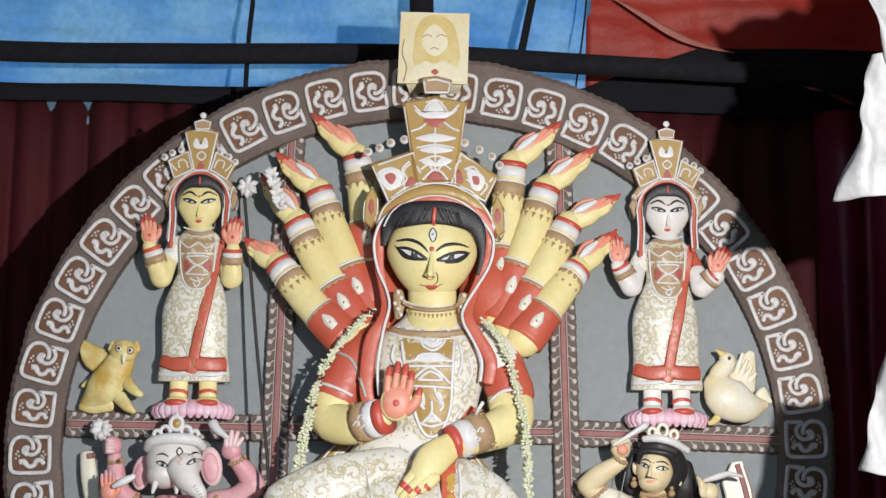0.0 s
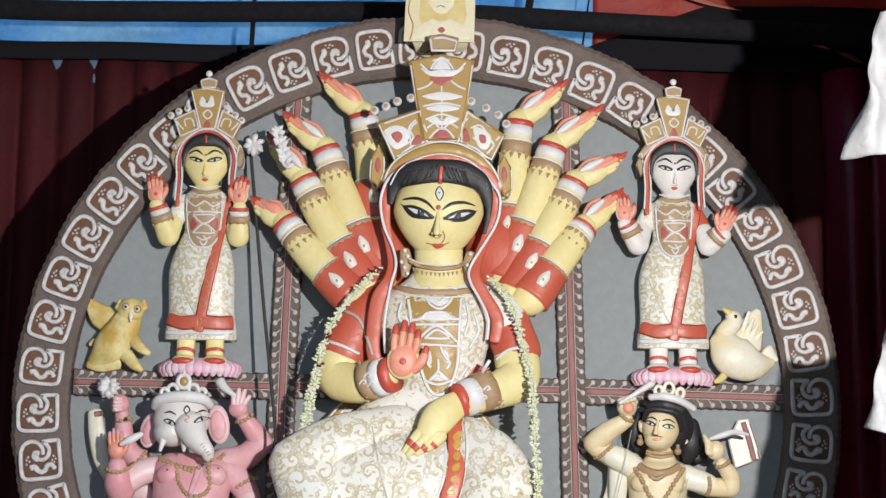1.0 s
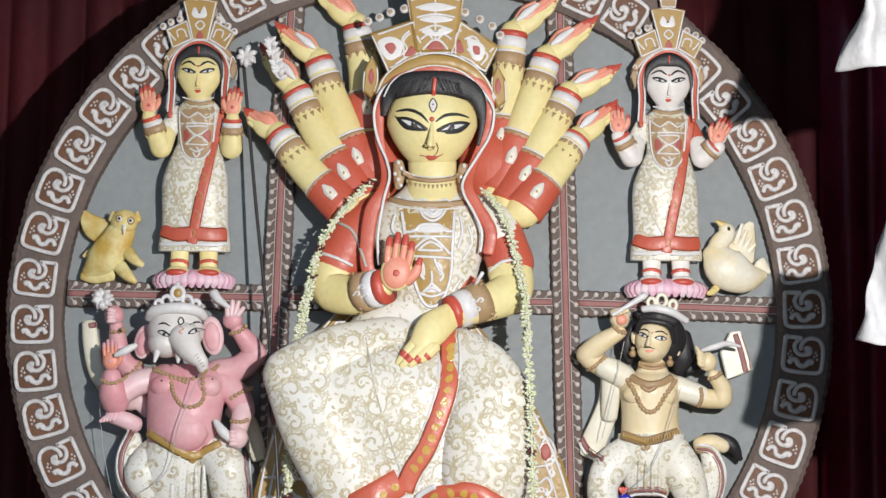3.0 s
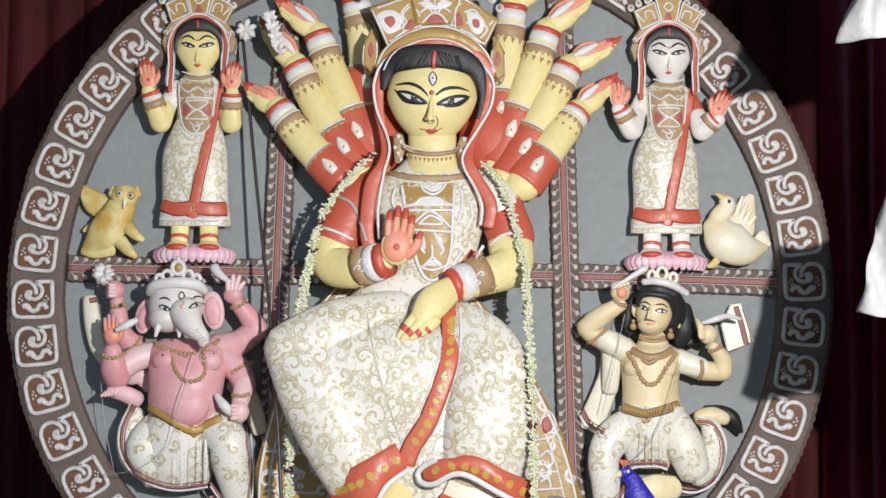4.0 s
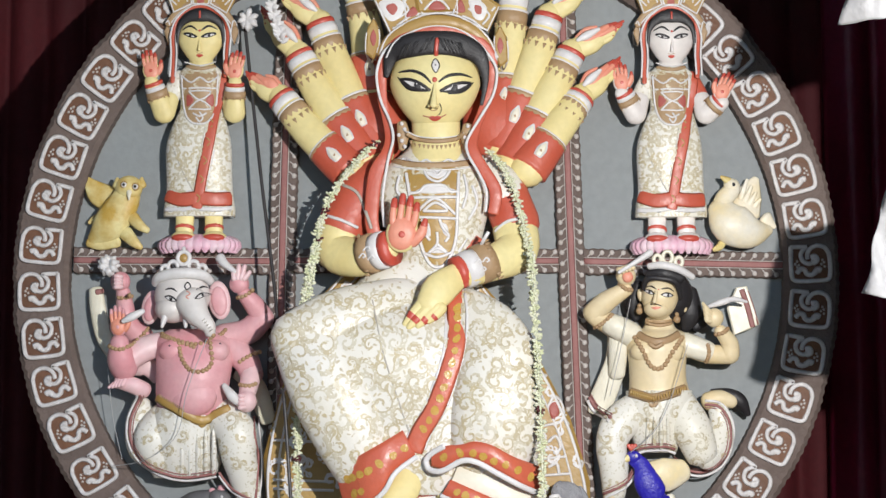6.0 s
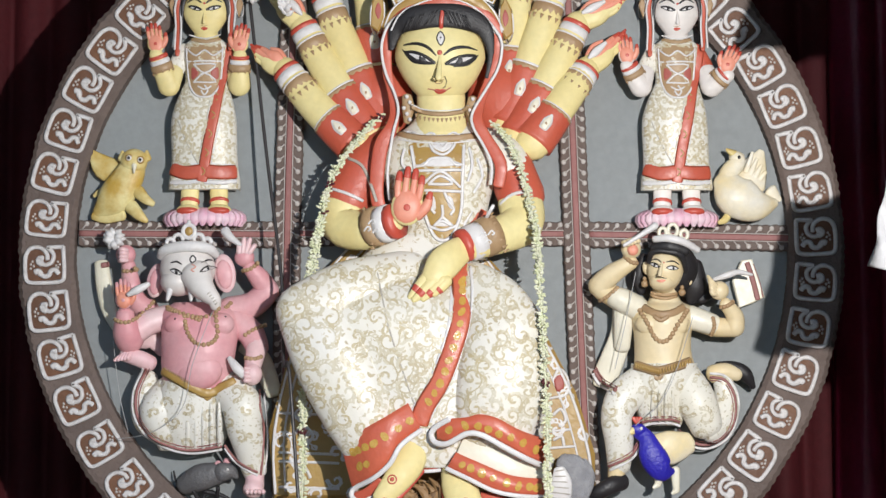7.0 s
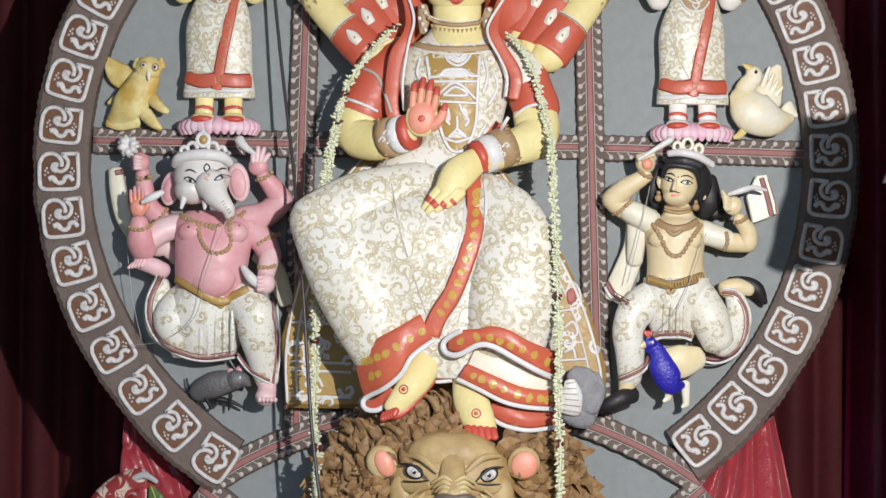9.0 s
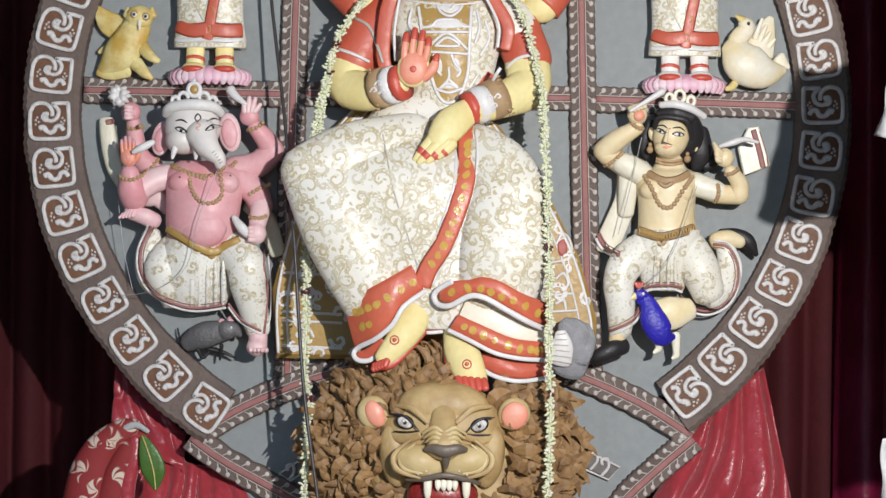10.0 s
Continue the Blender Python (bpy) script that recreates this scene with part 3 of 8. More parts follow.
# the two-tone scroll tiles round the rim: one mesh, mirrored for the other half
def tile_mesh(mirror):
    c = Clay()
    k = -1 if mirror else 1
    h = 0.068
    ol = [(-0.8, -1.0), (0.8, -1.0), (1.0, -0.8), (1.0, 0.75), (0.75, 1.0), (-0.4, 0.98), (-0.85, 0.6), (-0.8, 0.1), (-0.6, -0.3), (-0.8, -0.3)]
    c.plate([(-k * x * h, z * h) for x, z in ol], -0.004, 0.004, TILEBROWN)
    def s(pts, w, mat=SILVER):
        c.stroke([(-k * x * h, z * h) for x, z in pts], w, mat, -0.005, flat=0.4, k=4)
    # the band round the edge; both its ends turn into one hook, a slit between them
    s([(0.0, 0.18), (0.08, -0.12), (-0.08, -0.40), (-0.40, -0.50), (-0.64, -0.38), (-0.82, -0.18)], 0.0165)
    s([(-0.82, -0.18), (-0.84, -0.55), (-0.84, -1.0)], 0.0165)
    s([(-0.84, -1.0), (0.0, -1.02), (0.75, -1.0), (0.96, -0.86), (1.02, -0.5), (1.02, 0.1), (1.0, 0.68), (0.90, 0.92), (0.66, 1.0), (0.1, 1.02), (-0.42, 0.98)], 0.0165)
    s([(-0.42, 0.98), (-0.76, 0.78), (-0.88, 0.42), (-0.78, 0.08), (-0.50, -0.14), (-0.2, -0.16)], 0.0165)
    s([(0.02, 0.12), (-0.10, 0.30), (-0.28, 0.24), (-0.24, 0.08)], 0.024)
    # the wavy comma beside it
    s([(0.56, -0.72), (0.36, -0.56), (0.40, -0.34), (0.62, -0.22), (0.68, 0.02), (0.56, 0.22)], 0.019)
    s([(0.56, 0.20), (0.40, 0.34), (0.44, 0.50)], 0.023)
    for x, z in ((0.12, 0.56), (0.02, 0.70), (0.24, 0.72), (-0.12, 0.62), (0.24, -0.72), (0.08, -0.80), (0.14, -0.62), (-0.06, -0.70)):
        c.ball((-k * x * h, -0.005, z * h), (0.0055, 0.003, 0.0045), BERRY, n=6, rows=4)
    return c.mesh("tile")


TILE_L, TILE_R = tile_mesh(False), tile_mesh(True)
for k in range(-1, 20):
    a = radians(98.7 + 6.6 * k + 0.0265 * k * k)
    ob = new("tile", TILE_L)
    ob.parent = backdrop
    ob.matrix_basis = pose(CX + 1.41 * math.cos(a), -0.066, CZ + 1.335 * math.sin(a), 0, 90 - math.degrees(a) + random.uniform(-3, 3)) @ Matrix.Diagonal((1.0 + random.uniform(-.05, .05), 1, 1.02, 1))
for k in range(-1, 19):
    a = radians(78.6 - 6.75 * k - 0.018 * k * k)
    ob = new("tile", TILE_R)
    ob.parent = backdrop
    ob.matrix_basis = pose(CX + 1.385 * math.cos(a), -0.066, CZ + 1.325 * math.sin(a), 0, 90 - math.degrees(a) + random.uniform(-3, 3)) @ Matrix.Diagonal((1.0 + random.uniform(-.05, .05), 1, 1.02, 1))


def bar(pts, width, y=-0.03, name="bar", step=0.040, both=True):
    """A brown bar with a rose stripe and rows of white berries on stalks."""
    c = Clay()
    q = [np.array(p, float) for p in smooth_path(pts, 48)]
    rings = []
    for i, p in enumerate(q):
        t = q[min(i + 1, len(q) - 1)] - q[max(i - 1, 0)]
        t /= np.hypot(*t)
        nrm = np.array([-t[1], t[0]])
        ring = []
        for s, yy in ((-1, 0.04), (-1, y + 0.008), (-0.9, y), (0.9, y), (1, y + 0.008), (1, 0.04)):
            w = p + nrm * s * (width / 2 + 0.003 * noise.noise(Vector((p[0] * 30, p[1] * 30, s))) + 0.0018 * math.sin((p[0] + p[1]) * 190 + s * 2))
            ring.append((w[0], yy, w[1]))
        rings.append(ring)
    c.rings(rings, RIMBROWN, True, False)
    body = c.part(name, backdrop, "dark brown bar")
    c = Clay()
    d = [0]
    for a, b in zip(q, q[1:]):
        d.append(d[-1] + np.hypot(*(b - a)))
    def at(s):
        x = np.interp(s, d, [p[0] for p in q])
        z = np.interp(s, d, [p[1] for p in q])
        i = min(int(np.searchsorted(d, s)), len(q) - 1)
        t = q[i] - q[max(i - 1, 0)] if i else q[1] - q[0]
        t = t / (np.hypot(*t) or 1)
        return np.array([x, z]), t, np.array([-t[1], t[0]])
    n = max(2, int(d[-1] / 0.05))
    line = [at(d[-1] * i / n) for i in range(n + 1)]
    c.tube([(p[0], y - 0.001, p[1]) for p, t, m in line], width * 0.13, STRIPE, 0.12, 6, 2, False)
    for off in (-0.14, 0.14):
        c.tube([(*(p + m * off * width)[:1], y - 0.002, (p + m * off * width)[1]) for p, t, m in line], 0.0018, BERRY, 0.6, 5, 2, False)
    s = step / 2
    while s < d[-1] - 0.01:
        p, t, m = at(s)
        for sd in (-1, 1):
            r0, e = p + m * sd * width * 0.17 - t * 0.008, p + m * sd * width * (0.36 + random.uniform(-.02, .02)) + t * 0.008
            c.tube([(r0[0], y - 0.001, r0[1]), (e[0], y - 0.002, e[1])], [0.0022, 0.003], BERRY, 0.6, 5, 1, False)
            c.ball((e[0], y, e[1]), (0.0095, 0.004, 0.0095), BERRY, n=8, rows=4)
        s += step * random.uniform(0.9, 1.1)
    c.part("berry_ornament", body, "white berries and a dusty rose stripe")


bar([(-0.565, 3.20), (-0.585, 2.6), (-0.60, 2.02), (-0.605, 1.4), (-0.61, 0.96)], 0.098, -0.034, "upright_bar")
bar([(0.425, 3.20), (0.437, 2.6), (0.455, 2.0), (0.475, 1.4), (0.49, 1.0)], 0.098, -0.034, "upright_bar")
bar([(-1.36, 2.022), (-1.0, 2.018), (-0.64, 2.015)], 0.095, -0.030, "cross_bar")
bar([(-0.56, 2.018), (0.42, 2.012)], 0.09, -0.028, "cross_bar")
bar([(0.50, 2.010), (0.85, 2.002), (1.24, 1.992)], 0.095, -0.030, "cross_bar")
# the pointed oval under the feet
bar([(-0.946, 0.768), (-0.751, 0.884), (-0.504, 0.985), (-0.257, 1.046)], 0.10, -0.045, "lower_bar")
bar([(-0.956, 0.764), (-0.831, 0.677), (-0.623, 0.566), (-0.498, 0.495)], 0.10, -0.047, "lower_bar")
bar([(0.864, 0.792), (0.673, 0.909), (0.424, 1.013), (0.197, 1.062)], 0.10, -0.045, "lower_bar")
bar([(0.870, 0.781), (0.738, 0.666), (0.626, 0.557), (0.575, 0.458)], 0.10, -0.047, "lower_bar")


def small_band(pts, curls):
    """A short slate-coloured band with white comma curls and a white border."""
    c = Clay()
    c.plate(pts, -0.02, 0.03, SLATE)
    c.stroke(pts, 0.008, SILVER, -0.021, True, 1)
    for x, z in curls:
        c.stroke([(x - 0.012, z - 0.03), (x + 0.012, z), (x + 0.008, z + 0.03), (x - 0.012, z + 0.026), (x - 0.01, z + 0.01)], 0.012, SILVER, -0.022)
    c.part("curl_band", backdrop, "slate band with white comma-shaped curls")


small_band([(0.407, 0.769), (0.606, 0.673), (0.565, 0.627), (0.408, 0.693)], [(0.469, 0.712), (0.511, 0.694), (0.552, 0.672)])
small_band([(-0.634, 0.632), (-0.491, 0.733), (-0.490, 0.681), (-0.593, 0.607)], [(-0.593, 0.636), (-0.552, 0.666), (-0.511, 0.695)])
# ---- the statues: each is one painted clay mesh ----
V = 0.00192          # the same small unit, for forms that stand well forward


def mid(a, b, s):
    return tuple(p + (q - p) * s for p, q in zip(a, b))


def band(c, a, b, s0, s1, r, mat, flat=1.0):
    """A cuff round the limb from a to b."""
    c.tube([mid(a, b, s0), mid(a, b, (s0 + s1) / 2), mid(a, b, s1)], [r * 0.97, r, r * 0.97], mat, flat, 14, 1, False)


def teeth(c, a, b, s, r, mat, n=6, size=0.019):
    """A row of points round a limb, below a cuff."""
    a, b = Vector(a), Vector(b)
    t = (b - a).normalized()
    side = t.cross(Vector((0, 1, 0))).normalized()
    o = a + (b - a) * s
    for i in range(n):
        w = math.pi * (0.5 + i) / n
        p = o + side * (math.cos(w) * r) + Vector((0, -1, 0)) * (math.sin(w) * r)
        c.tube([p, p - t * size], [size * 0.42, 0.0012], mat, 0.5, 5, 1, False)


def hem_band(c, top, bottom, mat, bulge=0.014, thick=0.03, k=8):
    """A band of cloth between two edges, swelling a little to the front."""
    n = max(len(top), len(bottom)) * k
    def along(pts):
        q = np.array(smooth_path(pts, k))
        return [[float(np.interp(i / n * (len(q) - 1), range(len(q)), q[:, j])) for j in range(3)] for i in range(n + 1)]
    rings = []
    for a, b in zip(along(top), along(bottom)):
        ring = [(a[0] + (b[0] - a[0]) * t, a[1] + (b[1] - a[1]) * t - bulge * math.sin(math.pi * t), a[2] + (b[2] - a[2]) * t) for t in (0, 0.15, 0.35, 0.5, 0.65, 0.85, 1)]
        rings.append(ring + [(b[0], b[1] + thick, b[2]), (a[0], a[1] + thick, a[2])])
    c.rings(rings, mat)


def open_hand(c, wrist, tip, r, skin, red, up=1, white=None):
    """A hand stretched out, palm turned up and to the front, fingertips red."""
    w, t = Vector(wrist), Vector(tip)
    d = t - w
    side = Vector((-d.z, 0, d.x)).normalized() * up
    if side.z < 0:
        side = -side
    fr = Vector((0, -1, 0))
    c.tube([w - d * 0.1, w + d * 0.15, w + d * 0.38 - side * r * 0.08, w + d * 0.58], [r * 0.74, r * 0.74, r * 0.72, r * 0.5], skin, 0.8, 12)
    c.tube([w + d * 0.12 + side * r * 0.3 + fr * r * 0.32, w + d * 0.36 + side * r * 0.32 + fr * r * 0.42, w + d * 0.64 + side * r * 0.22 + fr * r * 0.3], [r * 0.2, r * 0.44, r * 0.22], red, 0.5, 12)
    for i, (o, ln, b) in enumerate(((-0.34, 0.86, -0.16), (-0.12, 0.97, -0.12), (0.1, 1.02, -0.06), (0.3, 0.9, 0.02))):
        a = w + d * 0.48 + side * r * o + fr * (0.004 + 0.006 * i)
        e = w + d * ln + side * r * (o * 0.7 + 0.12)
        k = a + (e - a) * 0.55 + side * r * b
        c.tube([a, k, e], [r * 0.26, r * 0.21, r * 0.09], skin if i < 2 else red, 0.9, 8)
        c.tube([mid(k, e, 0.3), e + (e - k) * 0.1], [r * 0.19, r * 0.08], REDTIP, 0.9, 8, 2)
    th = w + d * 0.2 + side * r * 0.6
    c.tube([th, th + d * 0.18 + side * r * 0.22, th + d * 0.38 + side * r * 0.1], [r * 0.24, r * 0.2, r * 0.09], red, 0.9, 8)
    if white:
        o = side * r * 0.42 + fr * r * 0.62
        c.tube([w + d * 0.16 + o, w + d * 0.34 + o, w + d * 0.58 + o], [r * 0.12, r * 0.27, r * 0.12], white, 0.8, 10)


def palm_hand(c, o, size, tilt, skin, palm, red, thumb=1):
    """A raised hand, palm to the front, with a red circle in it. size: its whole height."""
    turn = Matrix.Rotation(radians(tilt), 3, "Y")
    def at(x, z, y=0.0):
        return Vector(o) + turn @ Vector((x * size, y * size, z * size))
    c.ball(at(0, 0), (size * 0.26, size * 0.12, size * 0.30), skin, tilt)
    c.ball(at(0, 0.0, -0.045), (size * 0.225, size * 0.10, size * 0.265), palm, tilt)
    for x, ln in ((-0.185, 0.40), (-0.065, 0.50), (0.06, 0.48), (0.17, 0.38)):
        c.tube([at(x * 0.9, 0.14), at(x, 0.3, -0.02), at(x * 1.02, 0.12 + ln * 0.9, 0.02)], [size * 0.070, size * 0.066, size * 0.048], skin, 0.9, 8)
        c.tube([at(x * 0.9, 0.14, -0.05), at(x, 0.3, -0.065), at(x * 1.02, 0.12 + ln * 0.88, -0.03)], [size * 0.056, size * 0.054, size * 0.038], palm, 0.6, 8)
        c.tube([at(x, 0.12 + ln * 0.72, -0.03), at(x * 1.02, 0.14 + ln * 0.92, -0.0)], [size * 0.060, size * 0.05], red, 0.9, 8, 2)
    c.tube([at(thumb * 0.18, -0.1), at(thumb * 0.3, 0.05, -0.04), at(thumb * 0.33, 0.22, -0.05)], [size * 0.10, size * 0.085, size * 0.05], palm, 0.9, 8)
    c.tube([at(thumb * 0.325, 0.18, -0.055), at(thumb * 0.335, 0.25, -0.05)], [size * 0.062, size * 0.045], red, 0.9, 8, 2)
    p = at(0.0, -0.02, -0.145)
    c.ball(p, (size * 0.055, size * 0.012, size * 0.055), red, n=12, rows=4)


def arm(c, sh, el, wr, tip, r, skin, sleeve, up=1, white=None, cut=0.32):
    """A bare arm out of a red sleeve, with cuffs at the wrist."""
    c.tube([sh, el, wr], [r * 1.12, r * 1.05, r * 0.82], skin, 0.95, 16)
    e = mid(sh, el, cut * 2) if cut < 0.5 else el
    c.tube([sh, mid(sh, e, 0.55), e], [r * 1.30, r * 1.26, r * 1.18], sleeve, 0.95, 16, 4, False)
    band(c, sh, e, 0.95, 1.03, r * 1.22, TAN, 0.95)
    band(c, sh, e, 1.03, 1.07, r * 1.20, WHITE, 0.95)
    band(c, el, wr, 0.42, 0.66, r * 0.99, TAN, 0.95)
    teeth(c, el, wr, 0.42, r * 0.98, TAN)
    band(c, el, wr, 0.63, 0.67, r * 1.02, WHITE, 0.95)
    band(c, el, wr, 0.72, 0.9, r * 0.95, WHITE, 0.95)
    band(c, el, wr, 0.9, 1.0, r * 0.93, REDTIP, 0.95)
    open_hand(c, wr, tip, r * 0.95, skin, PALM, up, white)
    # drop-shaped jewel on the sleeve
    p = Vector(mid(sh, e, 0.66)) + Vector((0, -r * 1.2, 0))
    d = (Vector(e) - Vector(sh)).normalized()
    c.tube([p - d * r * 0.55, p, p + d * r * 0.5], [r * 0.28, r * 0.32, r * 0.07], WHITE, 0.3, 12)
    c.tube([p - d * r * 0.5 + Vector((0, -0.005, 0)), p + Vector((0, -0.006, 0)), p + d * r * 0.34 + Vector((0, -0.004, 0))], [r * 0.19, r * 0.21, r * 0.04], CREAM, 0.35, 12)
    c.ball(p - d * r * 0.2 + Vector((0, -r * 0.14, 0)), (r * 0.09, r * 0.06, r * 0.12), TAN, n=8, rows=5)


def eye_paint(c, corners, pupil, r, k=1.0):
    """A long painted eye: white, black lids, pupil."""
    (x0, z0), (x1, z1), up, dn = corners
    mx, mz = (x0 + x1) / 2, (z0 + z1) / 2
    outline = [(x0, z0), (mx * 0.5 + x0 * 0.5, mz * 0.5 + z0 * 0.5 + up * 0.8), (mx, mz + up), (mx * 0.5 + x1 * 0.5, mz * 0.5 + z1 * 0.5 + up * 0.75), (x1, z1),
               (mx * 0.4 + x1 * 0.6, mz * 0.4 + z1 * 0.6 - dn * 0.75), (mx, mz - dn), (mx * 0.6 + x0 * 0.4, mz * 0.6 + z0 * 0.4 - dn * 0.8)]
    c.fill(outline, WHITE, 0.0025)
    c.ball(c.on(pupil[0], pupil[1], 0.0012, -0.5), (r, 0.003, r), BLACK, n=12, rows=5)
    c.ball(c.on(pupil[0] - r * 0.3, pupil[1] + r * 0.35, 0.004, -0.5), (r * 0.22, 0.001, r * 0.22), WHITE, n=6, rows=4)
    c.stroke(outline[:5], 0.006 * k, BLACK, lift=0.002, taper=False)
    c.stroke(outline[4:] + outline[:1], 0.0028 * k, BLACK, lift=0.002)


def durga():
    c = Clay()
    # eight raised arms, behind
    for sh, el, wr, tip, up in (
            ((-0.263, -0.140, 2.599), (-0.283, -0.120, 2.811), (-0.317, -0.120, 2.991), (-0.479, -0.140, 3.127), 1),
            ((-0.247, -0.200, 2.374), (-0.382, -0.170, 2.675), (-0.451, -0.150, 2.856), (-0.606, -0.160, 2.976), 1),
            ((-0.285, -0.240, 2.338), (-0.443, -0.200, 2.586), (-0.526, -0.180, 2.738), (-0.659, -0.180, 2.895), 1),
            ((-0.338, -0.280, 2.308), (-0.478, -0.240, 2.447), (-0.587, -0.200, 2.580), (-0.710, -0.180, 2.661), 1)):
        arm(c, sh, el, wr, tip, 0.056 * 1.02, SKIN, ORANGE, -up, WHITE if tip[0] < -0.5 and tip[2] > 2.85 else None)
    for sh, el, wr, tip, up in (
            ((0.194, -0.160, 2.457), (0.223, -0.130, 2.753), (0.249, -0.120, 2.970), (0.422, -0.140, 3.108), 1),
            ((0.197, -0.200, 2.379), (0.312, -0.170, 2.694), (0.370, -0.150, 2.877), (0.549, -0.160, 3.014), 1),
            ((0.236, -0.240, 2.334), (0.374, -0.200, 2.596), (0.449, -0.180, 2.742), (0.629, -0.180, 2.836), 1),
            ((0.284, -0.280, 2.309), (0.406, -0.240, 2.478), (0.480, -0.200, 2.577), (0.620, -0.180, 2.706), 1)):
        arm(c, sh, el, wr, tip, 0.056 * 1.02, SKIN, ORANGE, up, WHITE)
    # red wrap behind the shoulders
    c.ball((-0.274, -0.160, 2.446), (0.13, 0.10, 0.17), ORANGE, 25)
    c.ball((0.194, -0.160, 2.452), (0.13, 0.10, 0.17), ORANGE, -25)
    # seated skirt: broad oval sections from hem to waist
    secs = []
    for (xa, _, za), (xb, _, zb), d, dep in (
            ((-0.333, -0.450, 1.190), (0.281, -0.450, 1.196), 0.42, 0.20), ((-0.368, -0.450, 1.262), (0.304, -0.450, 1.269), 0.43, 0.22),
            ((-0.427, -0.450, 1.396), (0.314, -0.450, 1.403), 0.43, 0.23), ((-0.494, -0.450, 1.530), (0.313, -0.450, 1.537), 0.43, 0.24),
            ((-0.555, -0.450, 1.626), (0.291, -0.450, 1.633), 0.42, 0.25), ((-0.600, -0.450, 1.731), (0.233, -0.450, 1.710), 0.40, 0.25),
            ((-0.560, -0.420, 1.810), (0.176, -0.420, 1.787), 0.36, 0.22), ((-0.359, -0.380, 1.872), (0.108, -0.380, 1.867), 0.30, 0.17),
            ((-0.265, -0.320, 1.985), (0.049, -0.320, 1.988), 0.27, 0.13)):
        secs.append(((xa + xb) / 2, -d, (za + zb) / 2, abs(xb - xa) / 2, dep))
    c.loft(secs, SARI, 44, 5, power=0.85)
    # thighs and shins under the cloth
    c.tube([(-0.153, -0.420, 1.814), (-0.350, -0.520, 1.769), (-0.499, -0.560, 1.709)], [0.115, 0.12, 0.105], SARI, 0.9, 20)
    c.tube([(-0.476, -0.560, 1.715), (-0.396, -0.600, 1.549), (-0.314, -0.600, 1.381), (-0.248, -0.570, 1.249)], [0.118, 0.135, 0.125, 0.105], SARI, 0.75, 22)
    c.tube([(-0.008, -0.420, 1.815), (0.125, -0.540, 1.734), (0.190, -0.600, 1.629)], [0.10, 0.12, 0.13], SARI, 0.85, 20)
    c.tube([(0.172, -0.600, 1.648), (0.166, -0.640, 1.516), (0.154, -0.640, 1.405), (0.145, -0.630, 1.321)], [0.135, 0.15, 0.148, 0.13], SARI, 0.7, 22)
    c.tube([(-0.153, -0.420, 1.843), (-0.192, -0.550, 1.665), (-0.165, -0.580, 1.514), (-0.132, -0.580, 1.363)], [0.05, 0.06, 0.06, 0.03], SARI, 0.5, 14)
    # folds of the cloth
    for pts in ([(-0.258, -0.460, 1.849), (-0.209, -0.600, 1.663), (-0.159, -0.620, 1.514), (-0.116, -0.620, 1.379)], [(0.208, -0.620, 1.704), (0.235, -0.680, 1.572), (0.207, -0.700, 1.406)], [(0.106, -0.580, 1.704), (0.090, -0.700, 1.552), (0.073, -0.710, 1.405)],
                [(-0.389, -0.520, 1.807), (-0.271, -0.580, 1.754), (-0.204, -0.580, 1.664)], [(-0.418, -0.620, 1.661), (-0.306, -0.620, 1.624), (-0.202, -0.600, 1.513)], [(0.151, -0.700, 1.571), (0.253, -0.680, 1.517), (0.290, -0.620, 1.406)]):
        c.tube(pts, [0.008, 0.022, 0.020, 0.006][:len(pts)] if len(pts) == 4 else [0.008, 0.022, 0.008], SARI, 0.8, 10, 6)
    # trunk and bust
    c.loft([(-0.026, -0.300, 1.901, 0.15, 0.12), (-0.031, -0.300, 2.000, 0.145, 0.125), (-0.039, -0.300, 2.119, 0.175, 0.145), (-0.042, -0.300, 2.218, 0.205, 0.155),
            (-0.039, -0.290, 2.309, 0.185, 0.13), (-0.036, -0.280, 2.365, 0.12, 0.10), (-0.035, -0.280, 2.405, 0.085, 0.08)], SARIFINE, 32, 4)
    c.loft([(-0.034, -0.300, 2.328, 0.115, 0.118), (-0.034, -0.300, 2.374, 0.095, 0.10), (-0.035, -0.310, 2.417, 0.085, 0.085), (-0.036, -0.320, 2.476, 0.085, 0.085)], SKIN, 24, 3)
    c.bake()
    body = c.tree
    # sleeves and the two front arms
    c.tube([(-0.230, -0.280, 2.288), (-0.304, -0.300, 2.215), (-0.359, -0.330, 2.111)], [0.075, 0.085, 0.082], ORANGE, 0.95, 18)
    c.tube([(-0.365, -0.330, 2.101), (-0.379, -0.360, 2.020), (-0.293, -0.440, 1.995), (-0.210, -0.500, 2.020)], [0.078, 0.073, 0.066, 0.05], SKIN, 0.95, 18)
    a, b = (-0.292, -0.450, 2.000), (-0.175, -0.520, 2.028)
    band(c, a, b, 0.1, 0.42, 0.070, TAN); teeth(c, a, b, 0.1, 0.069, TAN, 7, 0.022)
    band(c, a, b, 0.42, 0.72, 0.066, WHITE); band(c, a, b, 0.72, 0.95, 0.063, REDTIP)
    palm_hand(c, (-0.151, -0.550, 2.070), 0.215, 8, SKIN, PALM, REDTIP, 1)
    c.tube([(0.132, -0.280, 2.307), (0.176, -0.300, 2.261), (0.203, -0.310, 2.211)], [0.06, 0.076, 0.08], SARIFINE, 0.95, 18)
    c.tube([(0.204, -0.300, 2.218), (0.241, -0.330, 2.120)], [0.082, 0.083], ORANGE, 0.95, 18)
